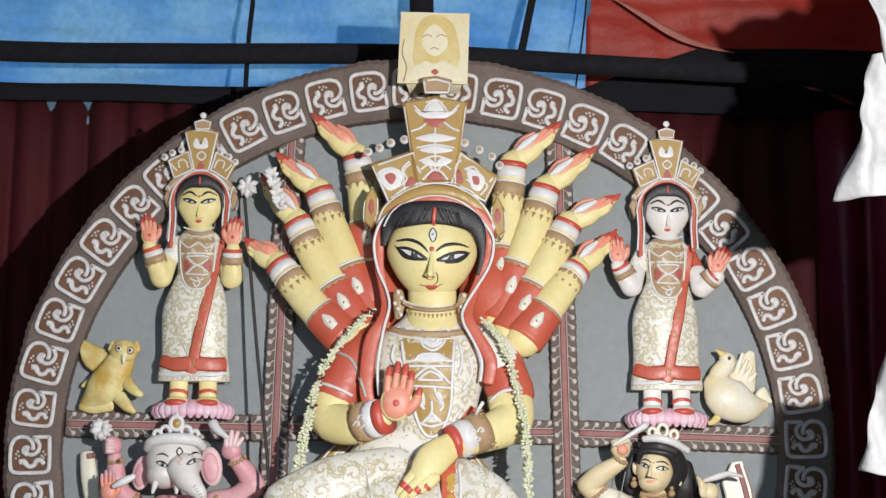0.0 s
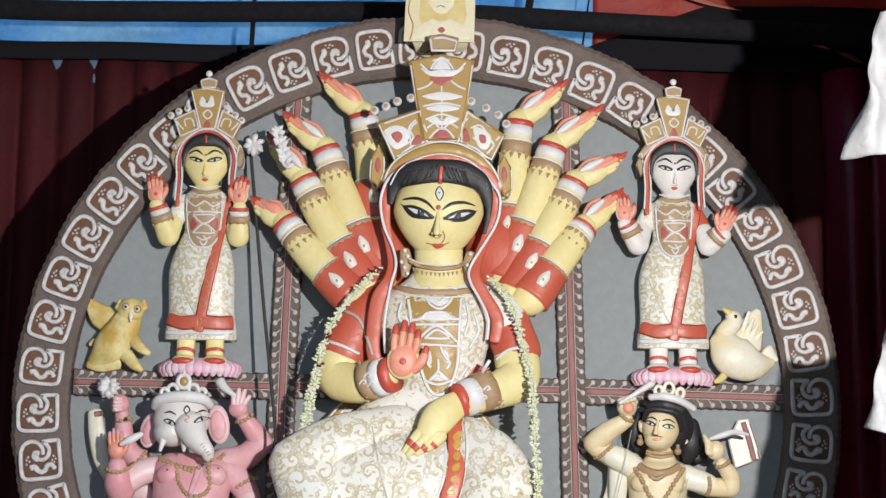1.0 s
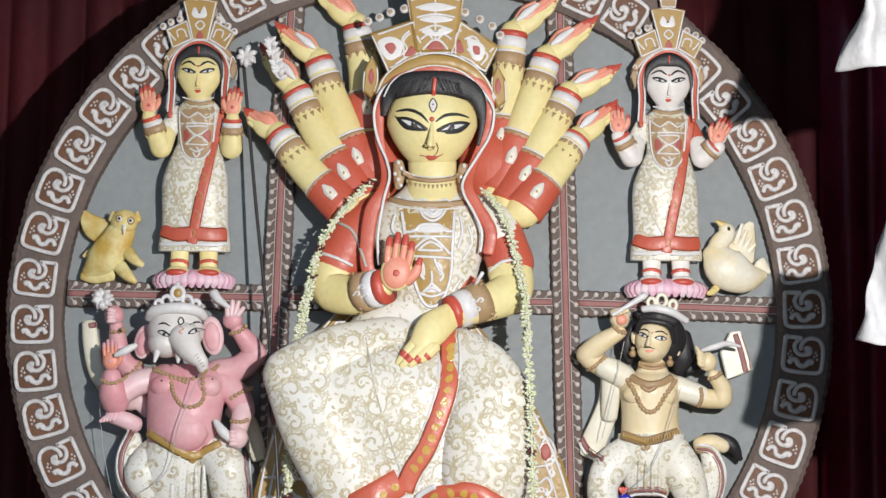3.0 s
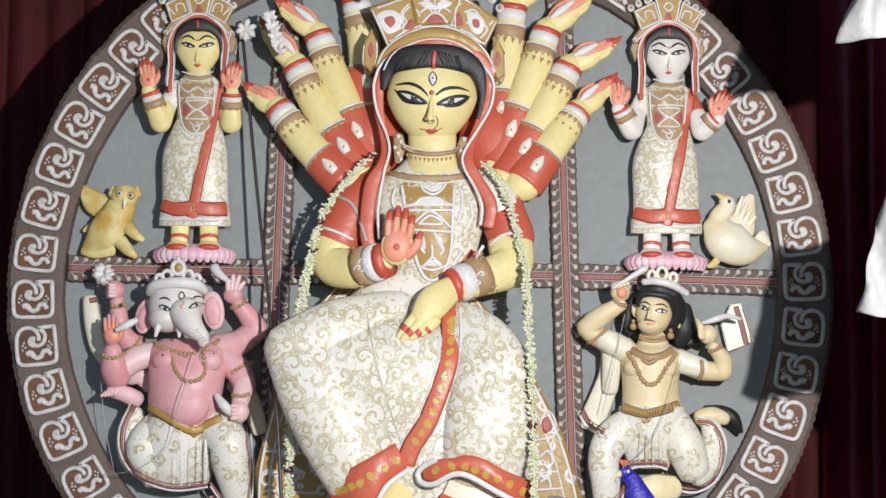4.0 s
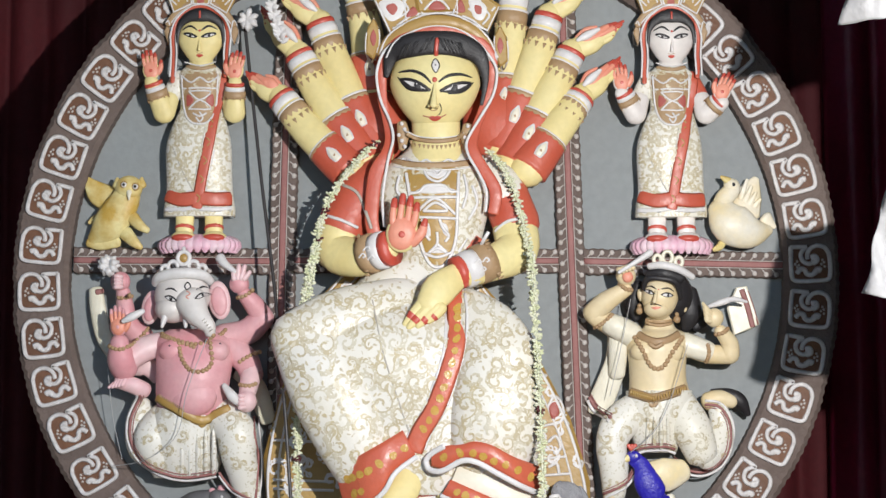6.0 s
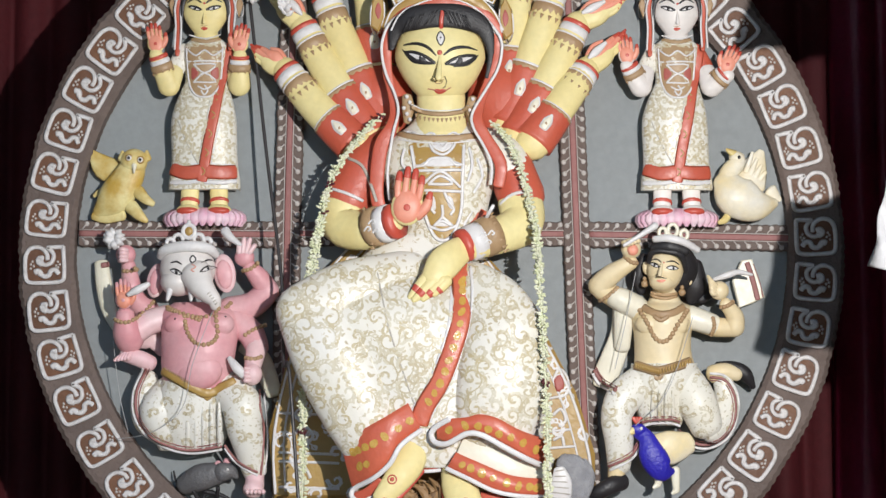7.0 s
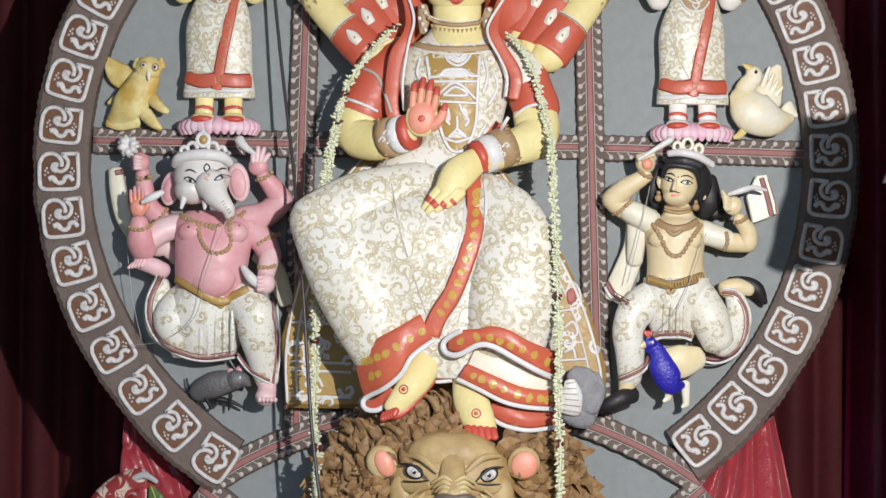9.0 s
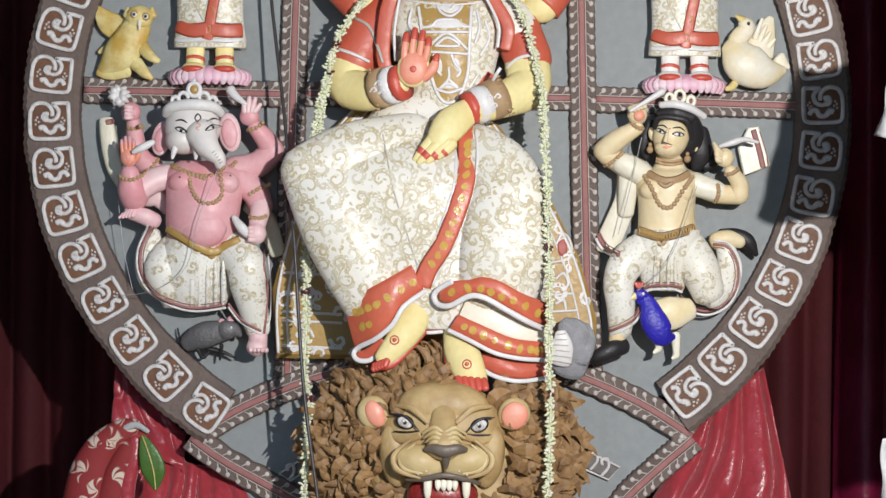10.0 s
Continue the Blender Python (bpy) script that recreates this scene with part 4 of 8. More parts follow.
    c.tube([(0.237, -0.330, 2.104), (0.240, -0.380, 2.021), (0.160, -0.460, 1.974), (0.074, -0.520, 1.942)], [0.078, 0.076, 0.062, 0.05], SKIN, 0.95, 18)
    a, b = (0.166, -0.470, 1.989), (0.017, -0.530, 1.929)
    band(c, a, b, 0.1, 0.45, 0.070, TAN); teeth(c, a, b, 0.1, 0.069, TAN, 7, 0.022)
    band(c, a, b, 0.45, 0.75, 0.064, WHITE); band(c, a, b, 0.75, 0.92, 0.058, REDTIP)
    c.tube([(0.036, -0.530, 1.929), (-0.024, -0.580, 1.880), (-0.061, -0.610, 1.825)], [0.045, 0.058, 0.045], SKIN, 0.7, 14)
    for q, e in (((-0.072, -0.610, 1.843), (-0.140, -0.620, 1.763)), ((-0.053, -0.620, 1.824), (-0.127, -0.630, 1.752)), ((-0.033, -0.620, 1.817), (-0.097, -0.630, 1.756)), ((-0.020, -0.620, 1.815), (-0.060, -0.630, 1.772))):
        c.tube([q, mid(q, e, 0.5), e], [0.022, 0.020, 0.011], SKIN, 0.9, 8)
        c.tube([mid(q, e, 0.62), e], [0.0195, 0.010], REDTIP, 0.9, 8, 2)
    # head, hair, veil
    c.ball((-0.038, -0.340, 2.602), (0.158, 0.14, 0.166), SKIN, 0, 40, 24, 0.24)
    c.ball((-0.038, -0.250, 2.682), (0.165, 0.13, 0.130), BLACK, 0, 24, 12)
    c.tube([(-0.207, -0.400, 2.627), (-0.185, -0.420, 2.700), (-0.123, -0.445, 2.730), (-0.037, -0.455, 2.738), (0.049, -0.445, 2.730), (0.114, -0.420, 2.695), (0.137, -0.400, 2.617), (0.123, -0.380, 2.529)],
           [0.008, 0.028, 0.042, 0.042, 0.042, 0.030, 0.012, 0.006], BLACK, 0.4, 16, 8)
    rng = random.Random(21)
    for i in range(30):
        t = rng.random()
        a, b = mid((-0.043, -0.478, 2.754), (-0.141, -0.468, 2.733), t), mid((-0.068, -0.474, 2.712), (-0.169, -0.448, 2.674), t)
        if i % 2:
            a, b = mid((-0.030, -0.478, 2.754), (0.070, -0.468, 2.732), t), mid((-0.007, -0.474, 2.711), (0.096, -0.448, 2.673), t)
        c.tube([a, mid(a, b, 0.5), b], [0.0012, 0.0022, 0.0012], BLACK, 1, 5, 2, False)
    c.tube([(-0.228, -0.430, 2.026), (-0.257, -0.440, 2.121), (-0.244, -0.430, 2.280), (-0.206, -0.420, 2.354), (-0.197, -0.390, 2.414), (-0.208, -0.370, 2.490), (-0.221, -0.370, 2.548), (-0.224, -0.370, 2.614), (-0.221, -0.380, 2.671), (-0.192, -0.390, 2.727), (-0.125, -0.400, 2.779), (-0.035, -0.410, 2.797), (0.055, -0.400, 2.786),
            (0.122, -0.390, 2.749), (0.159, -0.380, 2.694), (0.160, -0.370, 2.629), (0.149, -0.370, 2.579), (0.128, -0.370, 2.513), (0.103, -0.390, 2.445), (0.091, -0.420, 2.377), (0.116, -0.430, 2.319), (0.168, -0.440, 2.225), (0.161, -0.440, 2.147)],
           [0.022, 0.024, 0.026, 0.022, 0.016, 0.016, 0.017, 0.018, 0.018, 0.017, 0.016, 0.016, 0.016, 0.017, 0.018, 0.018, 0.017, 0.016, 0.016, 0.018, 0.020, 0.022, 0.020], ORANGE, 0.28, 12, 6)
    c.tube([(-0.213, -0.460, 2.101), (-0.219, -0.455, 2.198), (-0.201, -0.445, 2.327), (-0.183, -0.420, 2.407), (-0.195, -0.400, 2.471), (-0.224, -0.390, 2.538), (-0.239, -0.390, 2.604), (-0.237, -0.400, 2.660), (-0.207, -0.410, 2.723), (-0.133, -0.430, 2.763), (-0.035, -0.440, 2.776), (0.054, -0.430, 2.766),
            (0.120, -0.410, 2.731), (0.171, -0.400, 2.666), (0.175, -0.390, 2.610), (0.159, -0.390, 2.552), (0.120, -0.400, 2.485), (0.073, -0.420, 2.402), (0.075, -0.440, 2.351), (0.108, -0.452, 2.290), (0.137, -0.460, 2.222), (0.134, -0.450, 2.153)], 0.0050, WHITE, 0.6, 8, 6)
    # nose and ears
    c.tube([(-0.037, -0.465, 2.610), (-0.040, -0.490, 2.563), (-0.043, -0.512, 2.516)], [0.005, 0.007, 0.012], SKIN, 1.0, 10)
    c.ball((-0.055, -0.490, 2.514), (0.008, 0.010, 0.006), SKIN)
    c.ball((-0.030, -0.490, 2.514), (0.008, 0.010, 0.006), SKIN)
    for x, xx in ((-1, (-0.154, -0.360, 2.464)), (1, (0.075, -0.360, 2.455))):
        c.tube([xx, (xx[0] - 0.004 * x, xx[1], xx[2] - 0.04), (xx[0], xx[1], xx[2] - 0.085)], [0.018, 0.022, 0.012], TAN, 0.7, 10)
        for i in range(5):
            c.ball((xx[0] + 0.012 * math.sin(i * 2.1), xx[1] - 0.02, xx[2] - 0.02 * i), 0.0075, WHITE, n=6, rows=4)
    # feet with red-painted toes
    c.tube([(-0.139, -0.580, 1.298), (-0.147, -0.640, 1.221), (-0.180, -0.680, 1.163), (-0.237, -0.700, 1.095)], [0.060, 0.058, 0.048, 0.032], SKIN, 0.7, 18)
    c.tube([(-0.099, -0.630, 1.183), (-0.146, -0.670, 1.132), (-0.205, -0.700, 1.079), (-0.248, -0.710, 1.070)], [0.006, 0.009, 0.012, 0.014], REDTIP, 0.7, 10)
    c.tube([(0.018, -0.600, 1.178), (0.024, -0.660, 1.120), (0.046, -0.700, 1.066), (0.067, -0.720, 1.024)], [0.058, 0.060, 0.056, 0.046], SKIN, 0.7, 18)
    c.tube([(-0.034, -0.630, 1.127), (-0.021, -0.670, 1.077), (0.014, -0.700, 1.027)], [0.006, 0.010, 0.010], REDTIP, 0.7, 10)
    for i in range(5):
        a = Vector(mid((-0.262, -0.730, 1.077), (-0.224, -0.740, 1.091), i / 4))
        c.tube([a, a + Vector((-0.006, -0.008, -0.016))], [0.012, 0.010], REDTIP, 0.8, 10, 2)
        a = Vector(mid((0.015, -0.760, 1.024), (0.099, -0.760, 1.018), i / 4))
        c.tube([a + Vector((-0.003, 0.012, 0.012)), a + Vector((0.004, -0.008, -0.018 + 0.003 * abs(i - 2)))], [0.0135, 0.0125], REDTIP, 0.8, 10, 2)
    c.tube([(-0.116, -0.580, 1.221), (-0.065, -0.600, 1.219), (-0.011, -0.580, 1.229)], [0.036, 0.036, 0.028], ORANGE, 0.5, 14)
    c.tube([(-0.112, -0.620, 1.182), (-0.082, -0.630, 1.182), (-0.043, -0.610, 1.185)], 0.006, WHITE, 0.6, 8)
    c.tube([(-0.115, -0.600, 1.258), (-0.065, -0.620, 1.250), (-0.004, -0.600, 1.254)], 0.005, WHITE, 0.6, 8)
    # crown: tall middle panel, two wings, finial
    c.plate([(-0.151, 3.140), (-0.035, 3.168), (0.082, 3.145), (0.041, 2.858), (-0.100, 2.852)], -0.40, 0.05, GOLD)
    c.plate([(-0.261, 2.920), (-0.106, 2.973), (-0.074, 2.847), (-0.197, 2.780)], -0.385, 0.05, GOLD)
    c.plate([(0.052, 2.975), (0.192, 2.881), (0.149, 2.788), (0.021, 2.848)], -0.385, 0.05, GOLD)
    c.plate([(-0.082, 3.236), (-0.032, 3.243), (0.025, 3.229), (0.015, 3.181), (-0.075, 3.180)], -0.39, 0.04, TAN)
    for xy in ((-0.268, 2.963), (-0.228, 2.978), (-0.189, 2.997), (-0.141, 3.010), (0.072, 3.000), (0.124, 2.976), (0.168, 2.952), (0.196, 2.920)):
        c.ball((xy[0], -0.37, xy[1]), 8.5 * V, WHITE, n=12, rows=6)
        c.ball((xy[0], -0.386, xy[1]), (4.2 * V, 0.004, 4.2 * V), TAN, n=8, rows=4)
    c.tube([(-0.224, -0.360, 2.711), (-0.188, -0.380, 2.764), (-0.113, -0.400, 2.807), (-0.030, -0.410, 2.822), (0.059, -0.400, 2.807), (0.129, -0.380, 2.760), (0.166, -0.360, 2.704)], 11 * V, GOLD, 0.6, 10, 6)
    for s, q in ((-1, (-0.252, -0.360, 2.767)), (1, (0.189, -0.360, 2.738))):
        o = [(q[0] + 0.0, q[2] + 0.075), (q[0] + s * 0.025, q[2] + 0.03), (q[0] + s * 0.03, q[2] - 0.05), (q[0], q[2] - 0.075), (q[0] - s * 0.02, q[2] - 0.03), (q[0] - s * 0.022, q[2] + 0.03)]
        c.plate(o, -0.37, 0.03, GOLD)
    # ---- painted lines ----
    c.bake()
    W = 5.0 * V
    for pts in ([(-0.142, 3.123), (-0.034, 3.149), (0.074, 3.126), (0.035, 2.856), (-0.094, 2.850)], [(-0.250, 2.909), (-0.108, 2.958), (-0.080, 2.844), (-0.192, 2.782)], [(0.058, 2.960), (0.184, 2.872), (0.145, 2.790), (0.025, 2.846)], [(-0.075, 3.222), (-0.031, 3.228), (0.019, 3.214), (0.011, 3.179), (-0.069, 3.178)]):
        c.stroke(pts, W, WHITE, -0.4, True, 1)
    for pts in ([(-0.108, 3.128), (-0.078, 3.103), (-0.064, 3.128), (-0.034, 3.153), (-0.004, 3.129), (0.016, 3.104), (0.050, 3.134)], [(-0.104, 3.113), (-0.074, 3.091), (0.006, 3.092), (0.042, 3.117)], [(-0.117, 3.037), (-0.083, 3.050), (-0.053, 3.079)], [(-0.010, 3.079), (0.023, 3.051), (0.051, 3.039)], [(-0.100, 3.011), (-0.033, 3.026), (0.039, 3.012)],
                [(-0.096, 2.976), (-0.032, 2.989), (0.035, 2.978)], [(-0.087, 2.929), (-0.032, 2.948), (0.028, 2.931)], [(-0.081, 2.899), (-0.055, 2.915), (-0.031, 2.891), (-0.004, 2.916), (0.024, 2.900)], [(-0.074, 2.862), (-0.051, 2.887), (-0.031, 2.899), (-0.007, 2.888), (0.013, 2.863)],
                [(-0.226, 2.875), (-0.190, 2.896), (-0.160, 2.876), (-0.177, 2.843), (-0.201, 2.855)], [(-0.159, 2.839), (-0.130, 2.864), (-0.147, 2.900), (-0.123, 2.929)], [(-0.169, 2.809), (-0.126, 2.840), (-0.094, 2.848)],
                [(0.072, 2.903), (0.104, 2.912), (0.124, 2.883), (0.104, 2.855), (0.080, 2.867)], [(0.129, 2.812), (0.152, 2.843), (0.132, 2.867)], [(0.059, 2.842), (0.093, 2.826), (0.129, 2.802)]):
        c.stroke(pts, 4.4 * V, WHITE, -0.4)
    for pts in ([(-0.094, 3.107), (-0.074, 3.103), (-0.054, 3.132), (-0.034, 3.147), (-0.014, 3.133), (0.006, 3.104), (0.030, 3.109), (0.010, 3.088), (-0.034, 3.083), (-0.073, 3.087)], [(-0.096, 3.009), (-0.033, 3.026), (0.035, 3.010), (-0.032, 2.997)], [(-0.088, 2.968), (-0.032, 2.985), (0.032, 2.969), (-0.032, 2.956)],
                [(-0.079, 2.923), (-0.056, 2.940), (-0.032, 2.924), (-0.004, 2.941), (0.024, 2.925), (-0.031, 2.908)], [(-0.234, 2.887), (-0.190, 2.908), (-0.146, 2.888), (-0.154, 2.843), (-0.189, 2.823), (-0.217, 2.847)], [(0.080, 2.903), (0.120, 2.895), (0.144, 2.867), (0.128, 2.827), (0.097, 2.838)]):
        c.fill(pts, WHITE, 0.003)
    for pts in ([(-0.210, 2.875), (-0.182, 2.888), (-0.166, 2.868), (-0.185, 2.843)], [(-0.138, 2.839), (-0.114, 2.876), (-0.098, 2.848)], [(0.100, 2.879), (0.124, 2.875), (0.124, 2.847), (0.104, 2.851)], [(0.041, 2.858), (0.052, 2.903), (0.069, 2.858)]):
        c.fill(pts, MAROON, 0.005)
    for pts in ([(-0.137, 2.827), (-0.142, 2.892), (-0.119, 2.921)], [(0.041, 2.842), (0.040, 2.911), (0.060, 2.935)], [(0.160, 2.859), (0.172, 2.872)], [(-0.083, 2.885), (-0.095, 2.909)], [(-0.185, 2.798), (-0.141, 2.815), (-0.094, 2.836)]):
        c.stroke(pts, 4.0 * V, WHITE, -0.4)
    c.fill([(-0.077, 3.079), (0.006, 3.080), (-0.033, 3.050)], MAROON, 0.003)
    c.fill([(-0.060, 2.863), (-0.031, 2.895), (0.001, 2.863)], MAROON, 0.003)
    c.stroke([(-0.033, 3.050), (-0.031, 2.899)], 3.5 * V, WHITE, -0.4)
    for pts in ([(-0.234, 2.699), (-0.200, 2.772), (-0.119, 2.825), (-0.031, 2.847), (0.065, 2.828), (0.142, 2.770), (0.181, 2.696)], [(-0.206, 2.691), (-0.175, 2.744), (-0.105, 2.789), (-0.030, 2.804), (0.053, 2.789), (0.119, 2.739), (0.153, 2.684)]):
        c.stroke(pts, 4.0 * V, WHITE, -0.42)
    for q, s in (((-0.252, -0.360, 2.767), -1), ((0.189, -0.360, 2.738), 1)):
        c.stroke([(q[0], q[2] + 0.07), (q[0] + s * 0.022, q[2] + 0.03), (q[0] + s * 0.026, q[2] - 0.05), (q[0], q[2] - 0.07), (q[0] - s * 0.018, q[2] - 0.03), (q[0] - s * 0.018, q[2] + 0.03)], 3.6 * V, WHITE, -0.38, True)
        c.fill([(q[0], q[2] + 0.03), (q[0] + s * 0.012, q[2]), (q[0], q[2] - 0.03), (q[0] - s * 0.01, q[2])], MAROON, 0.003)
    # face
    c.stroke([(-0.164, 2.639), (-0.117, 2.640), (-0.078, 2.623), (-0.049, 2.592)], 6.0 * V, BLACK, lift=0.001, taper=True)
    c.stroke([(-0.025, 2.598), (0.007, 2.620), (0.050, 2.627), (0.093, 2.619)], 6.0 * V, BLACK, lift=0.001, taper=True)
    (a,), (b,) = [(-0.158, 2.612)], [(-0.056, 2.570)]
    eye_paint(c, (a, b, 0.012, 0.014), ((-0.095, 2.589)), 0.0155, 1.9)
    (a,), (b,) = [(-0.019, 2.567)], [(0.085, 2.599)]
    eye_paint(c, (a, b, 0.010, 0.016), ((0.025, 2.581)), 0.0155, 1.9)
    c.fill([(-0.166, 2.622), (-0.137, 2.598), (-0.101, 2.578), (-0.051, 2.569), (-0.093, 2.566), (-0.132, 2.575), (-0.154, 2.598)], BLACK, 0.003)
    c.fill([(-0.023, 2.566), (0.029, 2.569), (0.069, 2.583), (0.096, 2.605), (0.076, 2.578), (0.033, 2.561)], BLACK, 0.003)
    c.stroke([(-0.168, 2.624), (-0.144, 2.596), (-0.118, 2.577), (-0.079, 2.566)], 4.5 * V, BLACK, lift=0.001, taper=True)
    c.stroke([(0.008, 2.559), (0.051, 2.566), (0.078, 2.584), (0.095, 2.604)], 4.5 * V, BLACK, lift=0.001, taper=True)
    c.fill([(-0.036, 2.679), (-0.024, 2.657), (-0.035, 2.633), (-0.047, 2.657)], WHITE, 0.002)
    c.stroke([(-0.036, 2.681), (-0.022, 2.657), (-0.035, 2.631), (-0.049, 2.657)], 2.2 * V, BLACK, closed=True, lift=0.001)
    c.dot((-0.036, -0.480, 2.657)[0], (-0.036, -0.480, 2.657)[2], 0.005, BLACK)
    c.dot((-0.039, -0.480, 2.606)[0], (-0.039, -0.480, 2.606)[2], 0.009, REDTIP)
    c.stroke([(-0.034, 2.694), (-0.033, 2.720), (-0.029, 2.750)], 8 * V, REDTIP, lift=0.002)
    c.fill([(-0.060, 2.482), (-0.047, 2.486), (-0.039, 2.484), (-0.029, 2.486), (-0.016, 2.482), (-0.029, 2.471), (-0.047, 2.470)], REDTIP, 0.003)
    c.stroke([(-0.080, 2.487), (-0.057, 2.482), (-0.039, 2.478), (-0.018, 2.482), (-0.001, 2.490)], 1.8 * V, MAROON, lift=0.003)
    c.stroke([(-0.059, 2.510), (-0.049, 2.504), (-0.037, 2.504), (-0.026, 2.510)], 1.8 * V, TAN, lift=0.001)
    c.stroke([(-0.022, 2.526), (-0.016, 2.510), (-0.020, 2.495), (-0.029, 2.487)], 1.4 * V, BLACK, lift=0.004)
    # throat and collar
    full, c.tree = c.tree, body
    for pts, w, mt in (([(-0.135, 2.426), (-0.087, 2.407), (-0.032, 2.400), (0.026, 2.409), (0.069, 2.429)], 8 * V, TAN), ([(-0.139, 2.434), (-0.087, 2.417), (-0.033, 2.412), (0.026, 2.419), (0.073, 2.437)], 2.4 * V, WHITE),
                       ([(-0.183, 2.336), (-0.115, 2.317), (-0.031, 2.313), (0.051, 2.320), (0.121, 2.336)], 13 * V, TAN), ([(-0.191, 2.348), (-0.115, 2.331), (-0.031, 2.326), (0.050, 2.333), (0.128, 2.348)], 2.8 * V, WHITE), ([(-0.183, 2.316), (-0.115, 2.302), (-0.031, 2.297), (0.051, 2.304), (0.125, 2.321)], 3.2 * V, WHITE)):
        c.stroke(pts, w, mt, -0.4, lift=0.003)
    for i in range(13):
        x, _, z = mid((-0.122, -0.400, 2.403), (0.058, -0.400, 2.405), i / 12)
        z -= 0.018 * (1 - ((i - 6) / 6) ** 2)
        p = c.on(x, z, 0.003, -0.4)
        c.tube([p, p - Vector((0, 0, 0.014))], [0.006, 0.001], TAN, 0.5, 5, 1, False)
    # breast panel
    c.fill([(-0.147, 2.293), (-0.031, 2.303), (0.043, 2.296), (0.037, 2.163), (0.034, 2.066), (0.006, 1.988), (-0.032, 1.965), (-0.071, 1.987), (-0.095, 2.064), (-0.118, 2.161)], GOLD, 0.004)
    for pts in ([(-0.139, 2.288), (-0.118, 2.161), (-0.095, 2.061), (-0.065, 1.984), (-0.032, 1.961), (0.005, 1.985), (0.032, 2.062), (0.037, 2.163), (0.043, 2.290)],):
        c.stroke(pts, 6.5 * V, WHITE, lift=0.005)
    for pts in ([(-0.126, 2.200), (0.033, 2.202)], [(-0.117, 2.134), (0.037, 2.128)], [(-0.106, 2.146), (-0.039, 2.197), (0.029, 2.144)], [(-0.079, 2.154), (-0.039, 2.182), (0.002, 2.155), (-0.079, 2.154)], [(-0.126, 2.216), (-0.094, 2.220), (-0.074, 2.240), (-0.040, 2.244), (-0.007, 2.241), (0.013, 2.221), (0.040, 2.222)],
                [(-0.075, 2.294), (-0.061, 2.269), (-0.030, 2.256), (-0.003, 2.272), (0.012, 2.295)], [(-0.046, 2.295), (-0.031, 2.279), (-0.015, 2.295)], [(-0.086, 2.123), (-0.063, 2.104), (-0.070, 2.073), (-0.058, 2.055)], [(-0.024, 2.124), (-0.012, 2.095), (0.007, 2.070), (-0.004, 2.050)],
                [(-0.033, 2.081), (-0.033, 2.042), (-0.061, 2.011), (-0.033, 2.027), (0.000, 2.012), (-0.033, 2.042)], [(-0.077, 2.010), (-0.032, 1.996), (0.016, 2.012)], [(-0.162, 2.279), (-0.171, 2.230), (-0.151, 2.201)], [(0.061, 2.282), (0.071, 2.223), (0.056, 2.165)], [(0.090, 2.243), (0.106, 2.185), (0.076, 2.126)]):
        c.stroke(pts, 5.6 * V, WHITE, lift=0.006)
    for pts in ([(-0.111, 2.220), (-0.080, 2.236), (-0.040, 2.244), (0.005, 2.237), (0.032, 2.222), (-0.039, 2.213)], [(-0.075, 2.290), (-0.031, 2.295), (0.012, 2.292), (-0.030, 2.264)], [(-0.082, 2.115), (-0.059, 2.111), (-0.054, 2.065), (-0.074, 2.076)], [(-0.020, 2.116), (0.003, 2.105), (0.007, 2.066), (-0.012, 2.077)], [(-0.061, 2.011), (-0.033, 2.034), (0.000, 2.012)]):
        c.fill(pts, WHITE, 0.006)
    for pts in ([(-0.164, 2.336), (-0.141, 2.344), (-0.121, 2.333)], [(-0.095, 2.321), (-0.070, 2.334), (-0.047, 2.320)], [(-0.018, 2.321), (0.008, 2.335), (0.031, 2.323)], [(0.058, 2.333), (0.081, 2.347), (0.105, 2.338)]):
        c.stroke(pts, 4 * V, WHITE, -0.4, lift=0.008)
    # orange border of the wrap, from shoulder over the lap to the hem
    lap = [(0.104, 2.066), (0.051, 1.973)] + [(0.025, 1.891), (0.033, 1.797), (0.027, 1.684), (-0.002, 1.581), (-0.043, 1.477), (-0.089, 1.402), (-0.113, 1.342)]
    c.stroke(lap, 34 * V, HEMGOLD, -0.6, flat=0.2, k=6, lift=0.004, n=8)
    left, right = [(x - 0.036, z - 0.004) for x, z in lap], [(x + 0.036, z + 0.004) for x, z in lap]
    c.stroke(left, 7 * V, WHITE, -0.6, k=6)
    c.stroke(right, 7 * V, WHITE, -0.6, k=6)
    c.tree = full
    # sleeves' white hems, shawl edge
    c.stroke([(-0.410, 2.143), (-0.356, 2.124), (-0.306, 2.101)], 6 * V, WHITE, lift=0.002)
    c.stroke([(0.167, 2.088), (0.209, 2.120), (0.277, 2.133)], 6 * V, WHITE, lift=0.002)
    c.stroke([(-0.358, 2.252), (-0.309, 2.223), (-0.278, 2.154), (-0.258, 2.096)], 6 * V, GREYLINE, lift=0.002)
    # hem of the raised leg
    hem_band(c, [(-0.377, -0.580, 1.278), (-0.297, -0.680, 1.323), (-0.220, -0.700, 1.366), (-0.148, -0.660, 1.409)], [(-0.335, -0.600, 1.124), (-0.266, -0.690, 1.169), (-0.210, -0.710, 1.219), (-0.176, -0.700, 1.275), (-0.105, -0.660, 1.324)], HEMGOLD)
    c.tube([(-0.318, -0.640, 1.099), (-0.284, -0.660, 1.114), (-0.240, -0.690, 1.154)], [0.018, 0.017, 0.012], ORANGE, 0.5, 12)
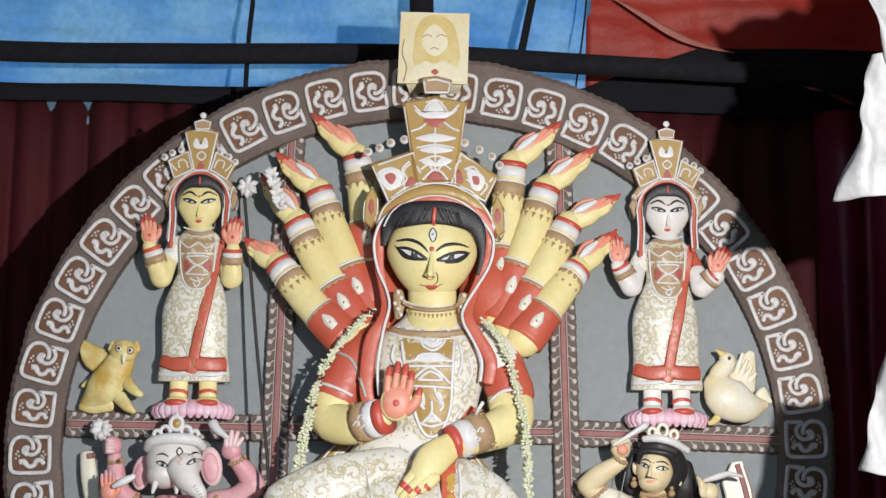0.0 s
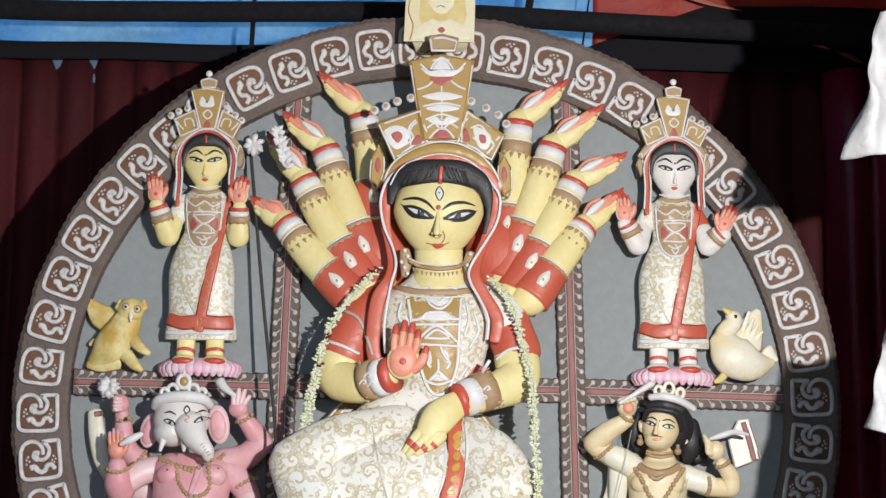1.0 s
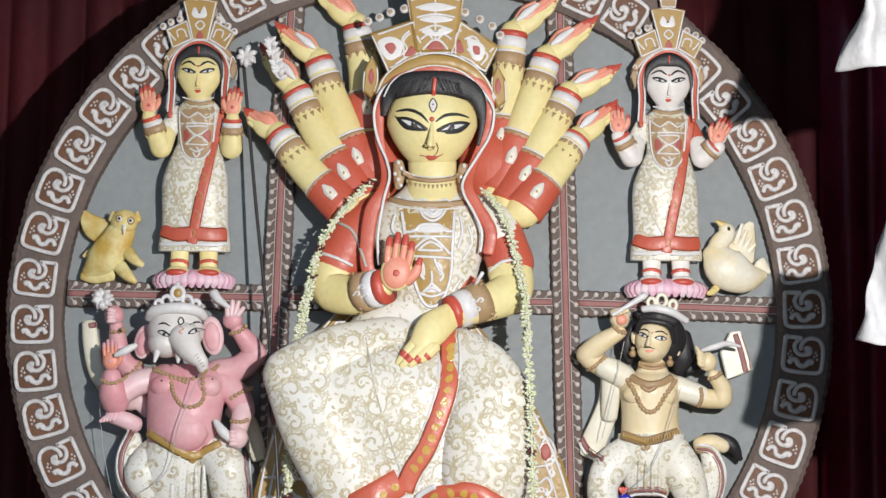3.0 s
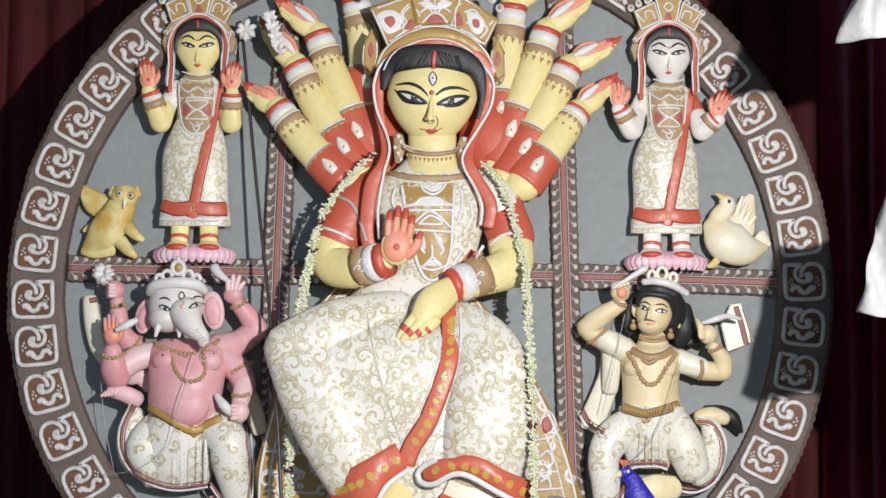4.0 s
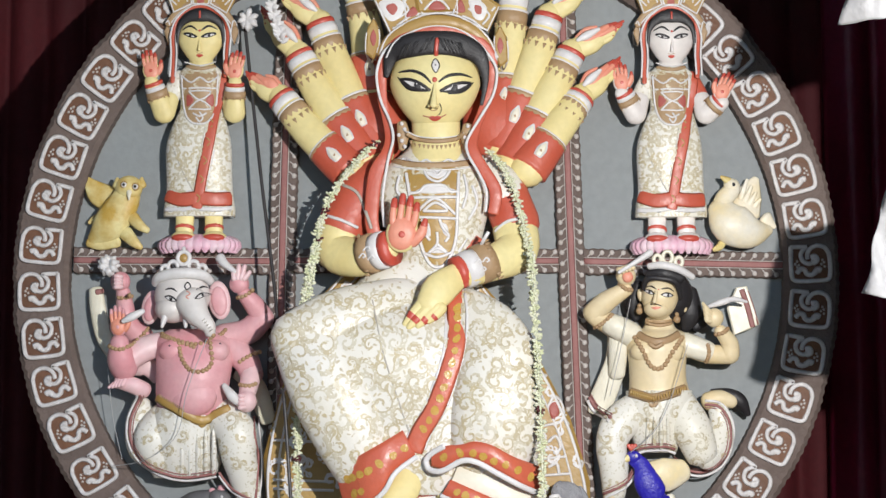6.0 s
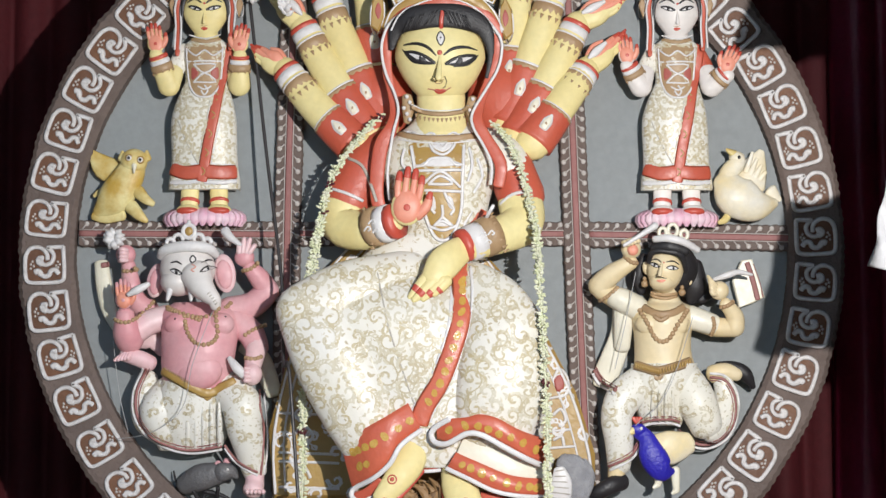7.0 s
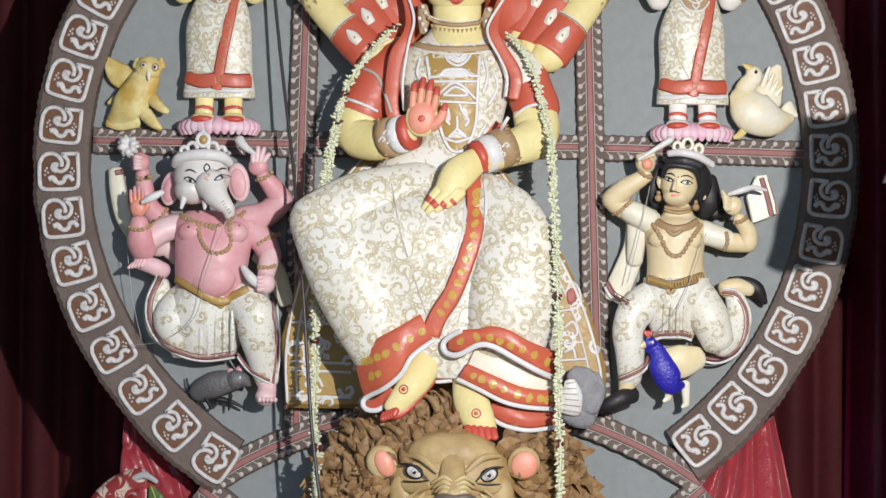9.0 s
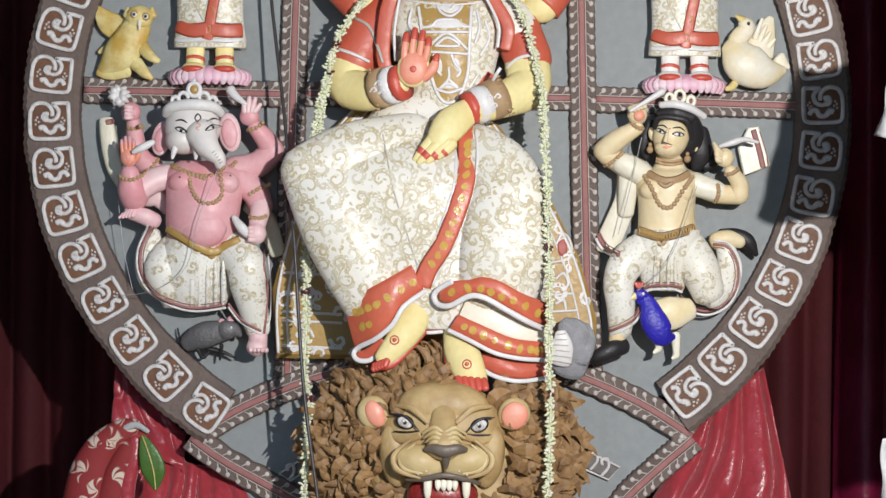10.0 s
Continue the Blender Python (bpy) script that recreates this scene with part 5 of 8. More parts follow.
    c.tube([(-0.104, -0.670, 1.320), (-0.171, -0.720, 1.270), (-0.207, -0.725, 1.211), (-0.261, -0.700, 1.163), (-0.325, -0.640, 1.128), (-0.337, -0.640, 1.104), (-0.319, -0.650, 1.087), (-0.283, -0.660, 1.089), (-0.257, -0.660, 1.114)], 0.0085, WHITE, 0.6, 10, 6)
    # hems of the lowered leg, in three layers
    hem_band(c, [(0.091, -0.650, 1.115), (0.134, -0.670, 1.108), (0.194, -0.670, 1.091), (0.305, -0.620, 1.086)], [(0.095, -0.650, 1.068), (0.147, -0.670, 1.045), (0.220, -0.670, 1.034), (0.305, -0.620, 1.043)], ORANGE, 0.01)
    c.tube([(0.088, -0.660, 1.090), (0.100, -0.670, 1.060), (0.149, -0.685, 1.037), (0.220, -0.685, 1.026), (0.305, -0.630, 1.035)], 0.0075, WHITE, 0.6, 10, 6)
    hem_band(c, [(0.039, -0.660, 1.304), (0.116, -0.680, 1.288), (0.211, -0.680, 1.241), (0.304, -0.640, 1.202)], [(0.010, -0.680, 1.236), (0.090, -0.700, 1.203), (0.202, -0.700, 1.165), (0.304, -0.650, 1.150)], CREAM, 0.01)
    hem_band(c, [(0.010, -0.690, 1.246), (0.086, -0.715, 1.213), (0.193, -0.710, 1.170), (0.304, -0.660, 1.157)], [(-0.020, -0.680, 1.196), (0.047, -0.710, 1.166), (0.133, -0.720, 1.126), (0.219, -0.710, 1.109), (0.304, -0.660, 1.102)], HEMGOLD)
    c.tube([(-0.021, -0.690, 1.193), (0.047, -0.720, 1.162), (0.133, -0.730, 1.121), (0.219, -0.720, 1.103), (0.303, -0.670, 1.097)], 0.0075, WHITE, 0.6, 10, 6)
    hem_band(c, [(-0.054, -0.680, 1.333), (-0.009, -0.720, 1.356), (0.047, -0.740, 1.362), (0.089, -0.750, 1.372), (0.149, -0.760, 1.358), (0.218, -0.740, 1.321), (0.304, -0.660, 1.288)], [(-0.053, -0.680, 1.290), (-0.013, -0.720, 1.286), (0.047, -0.745, 1.317), (0.098, -0.755, 1.311), (0.171, -0.755, 1.272), (0.244, -0.735, 1.233), (0.304, -0.660, 1.207)], HEMGOLD)
    c.tube([(-0.013, -0.735, 1.355), (-0.053, -0.710, 1.332), (-0.071, -0.700, 1.307), (-0.058, -0.710, 1.280), (-0.017, -0.735, 1.276), (0.047, -0.765, 1.309), (0.098, -0.775, 1.303), (0.170, -0.770, 1.264), (0.243, -0.750, 1.225), (0.305, -0.680, 1.197)], 0.0095, WHITE, 0.6, 10, 6)
    # gold buds along the borders
    c.bake()
    for x, _, z in ((-0.286, -0.500, 1.996), (-0.271, -0.500, 2.019), (-0.256, -0.500, 1.989), (0.108, -0.500, 1.974), (0.123, -0.500, 1.948), (0.134, -0.500, 1.979)):
        c.stroke([(x - 0.012, z - 0.006), (x, z + 0.008), (x + 0.010, z), (x + 0.002, z - 0.006)], 0.006, WHITE, -0.5, lift=0.001)
    rng = random.Random(8)
    for run, n in (([(0.033, 1.824), (0.033, 1.777), (0.027, 1.683), (-0.002, 1.580), (-0.042, 1.477), (-0.088, 1.402)], 13), ([(-0.339, 1.244), (-0.262, 1.278), (-0.129, 1.360)], 7), ([(-0.322, 1.197), (-0.275, 1.214)], 2),
                   ([(-0.030, 1.318), (0.064, 1.337), (0.133, 1.314), (0.210, 1.289), (0.288, 1.246)], 8), ([(0.022, 1.211), (0.099, 1.177), (0.211, 1.137), (0.288, 1.131)], 8)):
        q = smooth_path(run, 30)
        for i in range(n):
            x, z = q[int((i + 0.5) / n * (len(q) - 1))]
            a, ln = rng.uniform(0.5, 2.4), rng.uniform(0.012, 0.017)
            dx, dz = math.cos(a) * ln, math.sin(a) * ln
            c.ribbon([(x - dx, z - dz), (x + dz * 0.15, z - dx * 0.15), (x + dx, z + dz)], rng.uniform(0.020, 0.028), GOLDBUD, 4, 0.003, (0.35, 0.95, 1.0, 0.8, 0.25))
    # scrolls over the whole dress
    c.tree = body
    c.stroke([(-0.252, 1.846), (-0.212, 1.663), (-0.164, 1.513), (-0.120, 1.383)], 0.006, GREYLINE, -0.5, k=8)
    c.scrollwork(SARI, 0.064, PATTERN, PATTERNLEAF, 3, (-0.60, 0.46, 0.95, 1.86), 0.86, 0.0050, 4000)
    c.scrollwork(SARIFINE, 0.036, PATTERN, PATTERNLEAF, 4, (-0.36, 0.30, 1.70, 2.30), 0.95, 0.0036, 1200)
    # red rings painted on the feet
    c.tree = full
    for x, z in ((-0.200, 1.159), (0.041, 1.083)):
        c.stroke([(x + 0.014 * math.cos(a), z + 0.014 * math.sin(a)) for a in (j * 0.785 for j in range(8))], 0.0045, REDTIP, closed=True, lift=0.002)
        c.dot(x, z, 0.008, REDTIP)
    return c.thing("goddess_statue", "ten-armed seated clay goddess in white scroll-patterned dress with red borders", "statue")


relief(durga(), 0.68, 0.4)

# throne back behind her: an ochre petal with white scrolls
c = Clay()
c.plate([(-0.133, 2.095), (0.030, 2.035), (0.184, 1.863), (0.328, 1.661), (0.441, 1.439), (0.508, 1.217), (0.508, 1.091), (-0.124, 1.059), (-0.641, 1.060), (-0.658, 1.307), (-0.576, 1.613), (-0.457, 1.878), (-0.295, 2.043)], -0.12, 0.06, GOLD, 0.3)
c.bake()
c.stroke([(0.042, 2.023), (0.177, 1.841), (0.312, 1.648), (0.423, 1.429), (0.485, 1.214), (0.486, 1.107)], 0.012, WHITE)
c.stroke([(0.014, 1.998), (0.145, 1.825), (0.276, 1.636), (0.383, 1.423), (0.445, 1.207), (0.445, 1.113)], 0.008, WHITE)
c.stroke([(-0.310, 2.020), (-0.454, 1.852), (-0.563, 1.602), (-0.635, 1.308), (-0.633, 1.082)], 0.012, WHITE)
c.stroke([(-0.277, 1.996), (-0.424, 1.826), (-0.533, 1.592), (-0.599, 1.309), (-0.596, 1.091)], 0.008, WHITE)
for a in ([(0.238, 1.397), (0.383, 1.423)], [(0.238, 1.288), (0.420, 1.306)], [(0.239, 1.232), (0.436, 1.246)], [(-0.621, 1.369), (-0.449, 1.361)], [(-0.620, 1.228), (-0.407, 1.220)], [(-0.620, 1.197), (-0.407, 1.189)], [(-0.619, 1.106), (-0.406, 1.098)]):
    c.stroke(a, 0.010, WHITE)
for a in ([(0.358, 1.479), (0.382, 1.520), (0.410, 1.490), (0.411, 1.439), (0.379, 1.419)], [(0.360, 1.269), (0.388, 1.281), (0.396, 1.249)], [(0.359, 1.358), (0.387, 1.378), (0.403, 1.338), (0.379, 1.318)], [(0.421, 1.173), (0.441, 1.189), (0.449, 1.153)], [(-0.570, 1.289), (-0.530, 1.319), (-0.499, 1.285), (-0.529, 1.253)], [(-0.558, 1.147), (-0.528, 1.172), (-0.508, 1.138)]):
    c.stroke(a, 0.012, WHITE)
c.fill([(0.362, 1.483), (0.386, 1.503), (0.399, 1.459), (0.374, 1.439)], MAROON, 0.004)
c.scrollwork(GOLD, 0.060, WHITE, WHITE, 6, (-0.7, 0.55, 0.9, 2.1), 1.45, 0.0055, 500, False)
c.thing("throne_back", "ochre petal-shaped throne back painted with white scrolls", "throne")


def small_goddess(name, skin, label, hand_l, hand_r, lean=0):
    """A standing goddess with raised palms; the origin is between her feet."""
    c = Clay()
    k = U * 0.975
    def L(x, y, d=0.13):
        return (x * k, -d, (340 - y) * k)
    def F(*pts):
        return [(x * k, (340 - y) * k) for x, y in pts]
    # skirt
    c.loft([(*L(0, 314), 65 * k, 0.075), (*L(0, 300), 65 * k, 0.076), (*L(0, 262), 60 * k, 0.078), (*L(-2, 195), 60 * k, 0.09), (*L(-1, 160), 54 * k, 0.085), (*L(2, 118), 39 * k, 0.066)], SARIFINE, 30, 4, 9, 0.012)
    c.loft([(*L(2, 125), 39 * k, 0.066), (*L(2, 100), 38 * k, 0.072), (*L(2, 74), 43 * k, 0.078), (*L(2, 52), 42 * k, 0.065), (*L(2, 36), 24 * k, 0.05)], SARIFINE, 26, 3)
    c.loft([(*L(2, 40, 0.14), 24 * k, 0.05), (*L(2, 20, 0.15), 20 * k, 0.045)], skin, 18, 2)
    c.bake()
    body = c.tree
    # arms
    for s, (hx, hy, tilt) in ((-1, hand_l), (1, hand_r)):
        ex, ey = s * 64, 126
        c.tube([L(s * 38, 60), L(s * 52, 90, 0.14), L(ex - s * 6, ey - 18, 0.16)], [16 * k, 17 * k, 17 * k], SARIFINE if s < 0 else ORANGE, 0.9, 14)
        c.tube([L(s * 56, 100, 0.15), L(ex, ey, 0.17)], [18 * k, 20 * k], skin, 0.95, 14)
        c.tube([L(ex, ey, 0.17), mid(L(ex, ey, 0.18), L(hx, hy + 20, 0.2), 0.5), L(hx, hy + 20, 0.21)], [20 * k, 17 * k, 12.5 * k], skin, 0.95, 14)
        a, b = L(ex, ey, 0.18), L(hx, hy + 12, 0.21)
        band(c, a, b, 0.42, 0.62, 20.5 * k, TAN); teeth(c, a, b, 0.42, 20 * k, TAN, 5, 0.012)
        band(c, a, b, 0.62, 0.74, 18.5 * k, WHITE); band(c, a, b, 0.76, 0.86, 17.5 * k, REDTIP)
        palm_hand(c, L(hx, hy, 0.215), 60 * k, tilt, skin, PALM, REDTIP, -s)
    # feet on a lotus
    for s in (-1, 1):
        c.tube([L(s * 26, 312), L(s * 27, 345, 0.14)], [17 * k, 16 * k], skin, 0.9, 12, 2)
        c.ball(L(s * 28, 352, 0.16), (22 * k, 0.05, 11 * k), skin)
        c.ball(L(s * 28, 354, 0.185), (20 * k, 0.035, 8 * k), REDTIP)
        band(c, L(s * 26, 330), L(s * 27, 345, 0.14), 0.2, 0.6, 18 * k, REDTIP)
    for i in range(15):
        w = math.pi * (i + 0.5) / 15
        x, y = -math.cos(w), -math.sin(w)
        o = Vector((x * 52 * k, -0.11 + y * 0.075, -18 * k))
        e = Vector((x * 66 * k, -0.11 + y * 0.10, -38 * k))
        c.tube([o, (o + e) / 2 + Vector((x * 0.012, y * 0.012, 0)), e], [10 * k, 13 * k, 5 * k], LOTUS, 0.8, 8, 3)
    c.ball(L(0, 362, 0.12), (56 * k, 0.085, 16 * k), LOTUS)
    # head
    c.ball(L(2, -6, 0.165), (42 * k, 0.07, 47 * k), skin, 0, 26, 14, 0.36)
    c.ball(L(2, -18, 0.12), (42 * k, 0.065, 46 * k), BLACK, 0, 22, 12)
    c.tube([L(-40, 20, 0.19), L(-38, -25, 0.2), L(-22, -46, 0.21), L(2, -52, 0.215), L(26, -46, 0.21), L(42, -25, 0.2), L(44, 20, 0.19)], [2 * k, 4 * k, 9 * k, 13 * k, 9 * k, 4 * k, 2 * k], BLACK, 0.5, 10, 5)
    c.tube([L(-48, 70, 0.2), L(-46, 30, 0.18), L(-48, -20, 0.17), L(-38, -52, 0.18), L(2, -72, 0.185), L(42, -52, 0.18), L(52, -20, 0.17), L(50, 30, 0.18), L(48, 60, 0.2)], [4 * k, 5 * k, 5 * k, 5 * k, 6 * k, 5 * k, 5 * k, 5 * k, 4 * k], ORANGE, 0.7, 10, 5)
    for r, d in ((43, 0.200), (53, 0.196)):
        c.tube([L(2 - r - 2, 60, d), L(2 - r, 20, d), L(2 - r - 1, -22, d - 0.01), L(2 - r * 0.72, -46 - (r - 41) * 0.6, d), L(2, -62 - (r - 41), d + 0.005), L(2 + r * 0.72, -46 - (r - 41) * 0.6, d), L(2 + r + 1, -22, d - 0.01), L(2 + r, 20, d), L(2 + r + 2, 56, d)], 1.8 * k, WHITE, 0.7, 6, 5)
    c.tube([L(2, -8, 0.232), L(2, 13, 0.24)], [1.6 * k, 3.4 * k], skin, 1, 8, 3)
    # crown
    c.plate(F((-30, -146), (0, -152), (33, -146), (18, -72), (-12, -72)), -0.2, 0.03, GOLD)
    c.plate(F((-62, -92), (-22, -112), (-12, -72), (-48, -56)), -0.19, 0.03, GOLD)
    c.plate(F((28, -112), (68, -88), (50, -54), (18, -72)), -0.19, 0.03, GOLD)
    c.plate(F((-14, -166), (2, -172), (18, -166), (16, -150), (-12, -150)), -0.19, 0.03, TAN)
    c.ball(L(2, -178, 0.18), (6 * k, 5 * k, 6 * k), WHITE)
    for x, y in ((-66, -98), (-52, -106), (-36, -112), (36, -108), (52, -100), (64, -90)):
        c.ball(L(x, y, 0.18), 7 * k, WHITE, n=10, rows=6)
        c.ball(L(x, y, 0.194), (3.2 * k, 0.003, 3.2 * k), TAN, n=8, rows=4)
    c.tube([L(-58, -38, 0.17), L(-36, -64, 0.18), L(2, -78, 0.19), L(40, -64, 0.18), L(60, -36, 0.17)], 7 * k, TAN, 0.7, 8, 5)
    for s in (-1, 1):
        c.plate(F((2 + s * 60, -45), (2 + s * 68, -25), (2 + s * 60, 0), (2 + s * 54, -20)), -0.16, 0.02, TAN)
    c.bake()
    for p in (F((-28, -143), (0, -149), (30, -143), (16, -74), (-10, -74)), F((-58, -91), (-23, -108), (-14, -74), (-47, -59)), F((29, -108), (64, -87), (49, -57), (20, -74)), F((-12, -164), (2, -169), (16, -164), (14, -152), (-10, -152))):
        c.stroke(p, 4 * k, WHITE, closed=True, k=1, lift=0.001)
    c.fill(F((-14, -122), (-8, -134), (1, -120), (8, -136), (14, -122), (10, -114), (-8, -114)), WHITE, 0.003)
    c.stroke(F((2, -108), (10, -100), (2, -92), (-6, -100)), 3.5 * k, WHITE, closed=True, lift=0.001)
    c.fill(F((-5, -76), (2, -90), (9, -76)), MAROON, 0.003)
    for s in (-1, 1):
        c.stroke(F((2 + s * 24, -78), (2 + s * 30, -92), (2 + s * 42, -90), (2 + s * 40, -78)), 3.2 * k, WHITE, lift=0.001)
        c.stroke(F((2 + s * 44, -72), (2 + s * 52, -80), (2 + s * 56, -86)), 3.2 * k, WHITE, lift=0.001)
        c.stroke(F((2 + s * 60, -44), (2 + s * 67, -25), (2 + s * 60, -2), (2 + s * 55, -20)), 2.6 * k, WHITE, closed=True, lift=0.001)
    c.stroke(F((-52, -40), (-32, -60), (2, -72), (36, -60), (56, -38)), 2.5 * k, WHITE, lift=0.002)
    # face
    c.stroke(F((-30, -25), (-15, -31), (-2, -22)), 4.2 * k, BLACK, lift=0.001, taper=True)
    c.stroke(F((5, -22), (18, -31), (34, -25)), 4.2 * k, BLACK, lift=0.001, taper=True)
    eye_paint(c, (*F((-27, -17), (-3, -10)), 0.0055, 0.0065), F((-14, -13))[0], 0.0072, 1.35)
    eye_paint(c, (*F((6, -10), (31, -17)), 0.0055, 0.0065), F((18, -13))[0], 0.0072, 1.35)
    c.fill(F((-5, 22), (1, 20), (8, 22), (1, 26)), REDTIP, 0.002)
    c.stroke(F((2, -46), (2, -58)), 4 * k, REDTIP, lift=0.002)
    c.dot(*F((2, -22))[0], 2.4 * k, REDTIP)
    c.stroke(F((-4, 17), (1, 19), (7, 17)), 1.2 * k, TAN, lift=0.001)
    # necklace, breast panel and the red border
    c.tree = body
    c.scrollwork(SARIFINE, 0.032, PATTERN, PATTERNLEAF, 2, (-0.14, 0.14, 0.05, 0.62), 0.9, 0.0042, 900)
    c.stroke(F((-24, 40), (2, 46), (28, 40)), 7 * k, TAN, -0.2, lift=0.004)
    c.stroke(F((-26, 34), (2, 40), (30, 34)), 2.2 * k, WHITE, -0.2, lift=0.006)
    c.fill(F((-34, 55), (2, 52), (36, 55), (32, 120), (20, 145), (2, 150), (-16, 145), (-28, 120)), TAN, 0.004)
    c.stroke(F((-32, 57), (-27, 118), (-15, 143), (2, 148), (18, 143), (30, 118), (34, 57)), 4 * k, WHITE, lift=0.005)
    for p in (F((-30, 82), (32, 82)), F((-30, 60), (-14, 72), (2, 62), (18, 72), (34, 60)), F((-18, 88), (2, 104), (22, 88), (-18, 88)), F((-18, 120), (2, 104), (22, 120), (-18, 120)), F((-10, 128), (2, 134), (14, 128)), F((2, 126), (8, 136), (2, 144), (-4, 136))):
        c.stroke(p, 3.4 * k, WHITE, lift=0.006, k=3)
    c.fill(F((-22, 92), (-8, 104), (-22, 116)), MAROON, 0.006)
    c.fill(F((26, 92), (12, 104), (26, 116)), MAROON, 0.006)
    bdr = F((42, 50), (38, 85), (28, 130), (20, 180), (8, 240), (-2, 300))
    c.stroke(bdr, 20 * k, ORANGE, flat=0.2, lift=0.004, n=8)
    c.stroke([(x + 12 * k, z) for x, z in bdr], 3 * k, WHITE)
    c.stroke([(x - 12 * k, z) for x, z in bdr], 2 * k, GREYLINE)
    for i in range(5):
        x, z = bdr[2][0] + (bdr[5][0] - bdr[2][0]) * (i + 0.5) / 5, bdr[2][1] + (bdr[5][1] - bdr[2][1]) * (i + 0.5) / 5
        c.stroke([(x - 0.006, z + 0.014), (x + 0.006, z), (x - 0.004, z - 0.014)], 0.005, GOLD, lift=0.008)
    for a, b in ((-58, -4), (6, 58)):
        c.stroke(F((a, 283 if a > 0 else 275), ((a + b) / 2, 285), (b, 283)), 26 * k, ORANGE, flat=0.2, lift=0.004, n=8)
        c.stroke(F((a - 2, 302), ((a + b) / 2, 303), (b, 300)), 9 * k, WHITE, flat=0.6)
        c.stroke(F((a, 268), ((a + b) / 2, 270), (b, 269)), 2 * k, WHITE)
    c.stroke(F((-48, 185), (-30, 230), (-6, 275)), 2.2 * k, GREYLINE)
    return c.thing(name, label, "statue", "standing goddess statues")


left = small_goddess("goddess_statue", SKIN, "standing yellow-skinned clay goddess with raised palms on a pink lotus", (-86, 50, -8), (66, 52, 12))
left.location = (-0.896, -0.070, 2.123)
left.location.y, left.scale.y = 0, 0.6
right = small_goddess("goddess_statue", WHITESKIN, "standing white-skinned clay goddess with raised palms on a pink lotus", (-90, 70, -8), (92, 88, 28))
right.location = (0.815, -0.070, 2.112)
right.location.y, right.scale.y = 0, 0.6


# ---- elephant-headed figure ----
def bead_chain(c, pts, r, mat, back=-0.15, gap=1.5):
    """A string of clay beads laid on the surface through (x, z) points."""
    q = [c.on(a[0], a[1], 0.0, back) for a in smooth_path(pts, 12)]
    run = 0.0
    for a, b in zip(q, q[1:]):
        run += (b - a).length
        if run >= r * gap:
            run = 0.0
            c.ball(b, (r, r * 0.8, r), mat, n=8, rows=5)


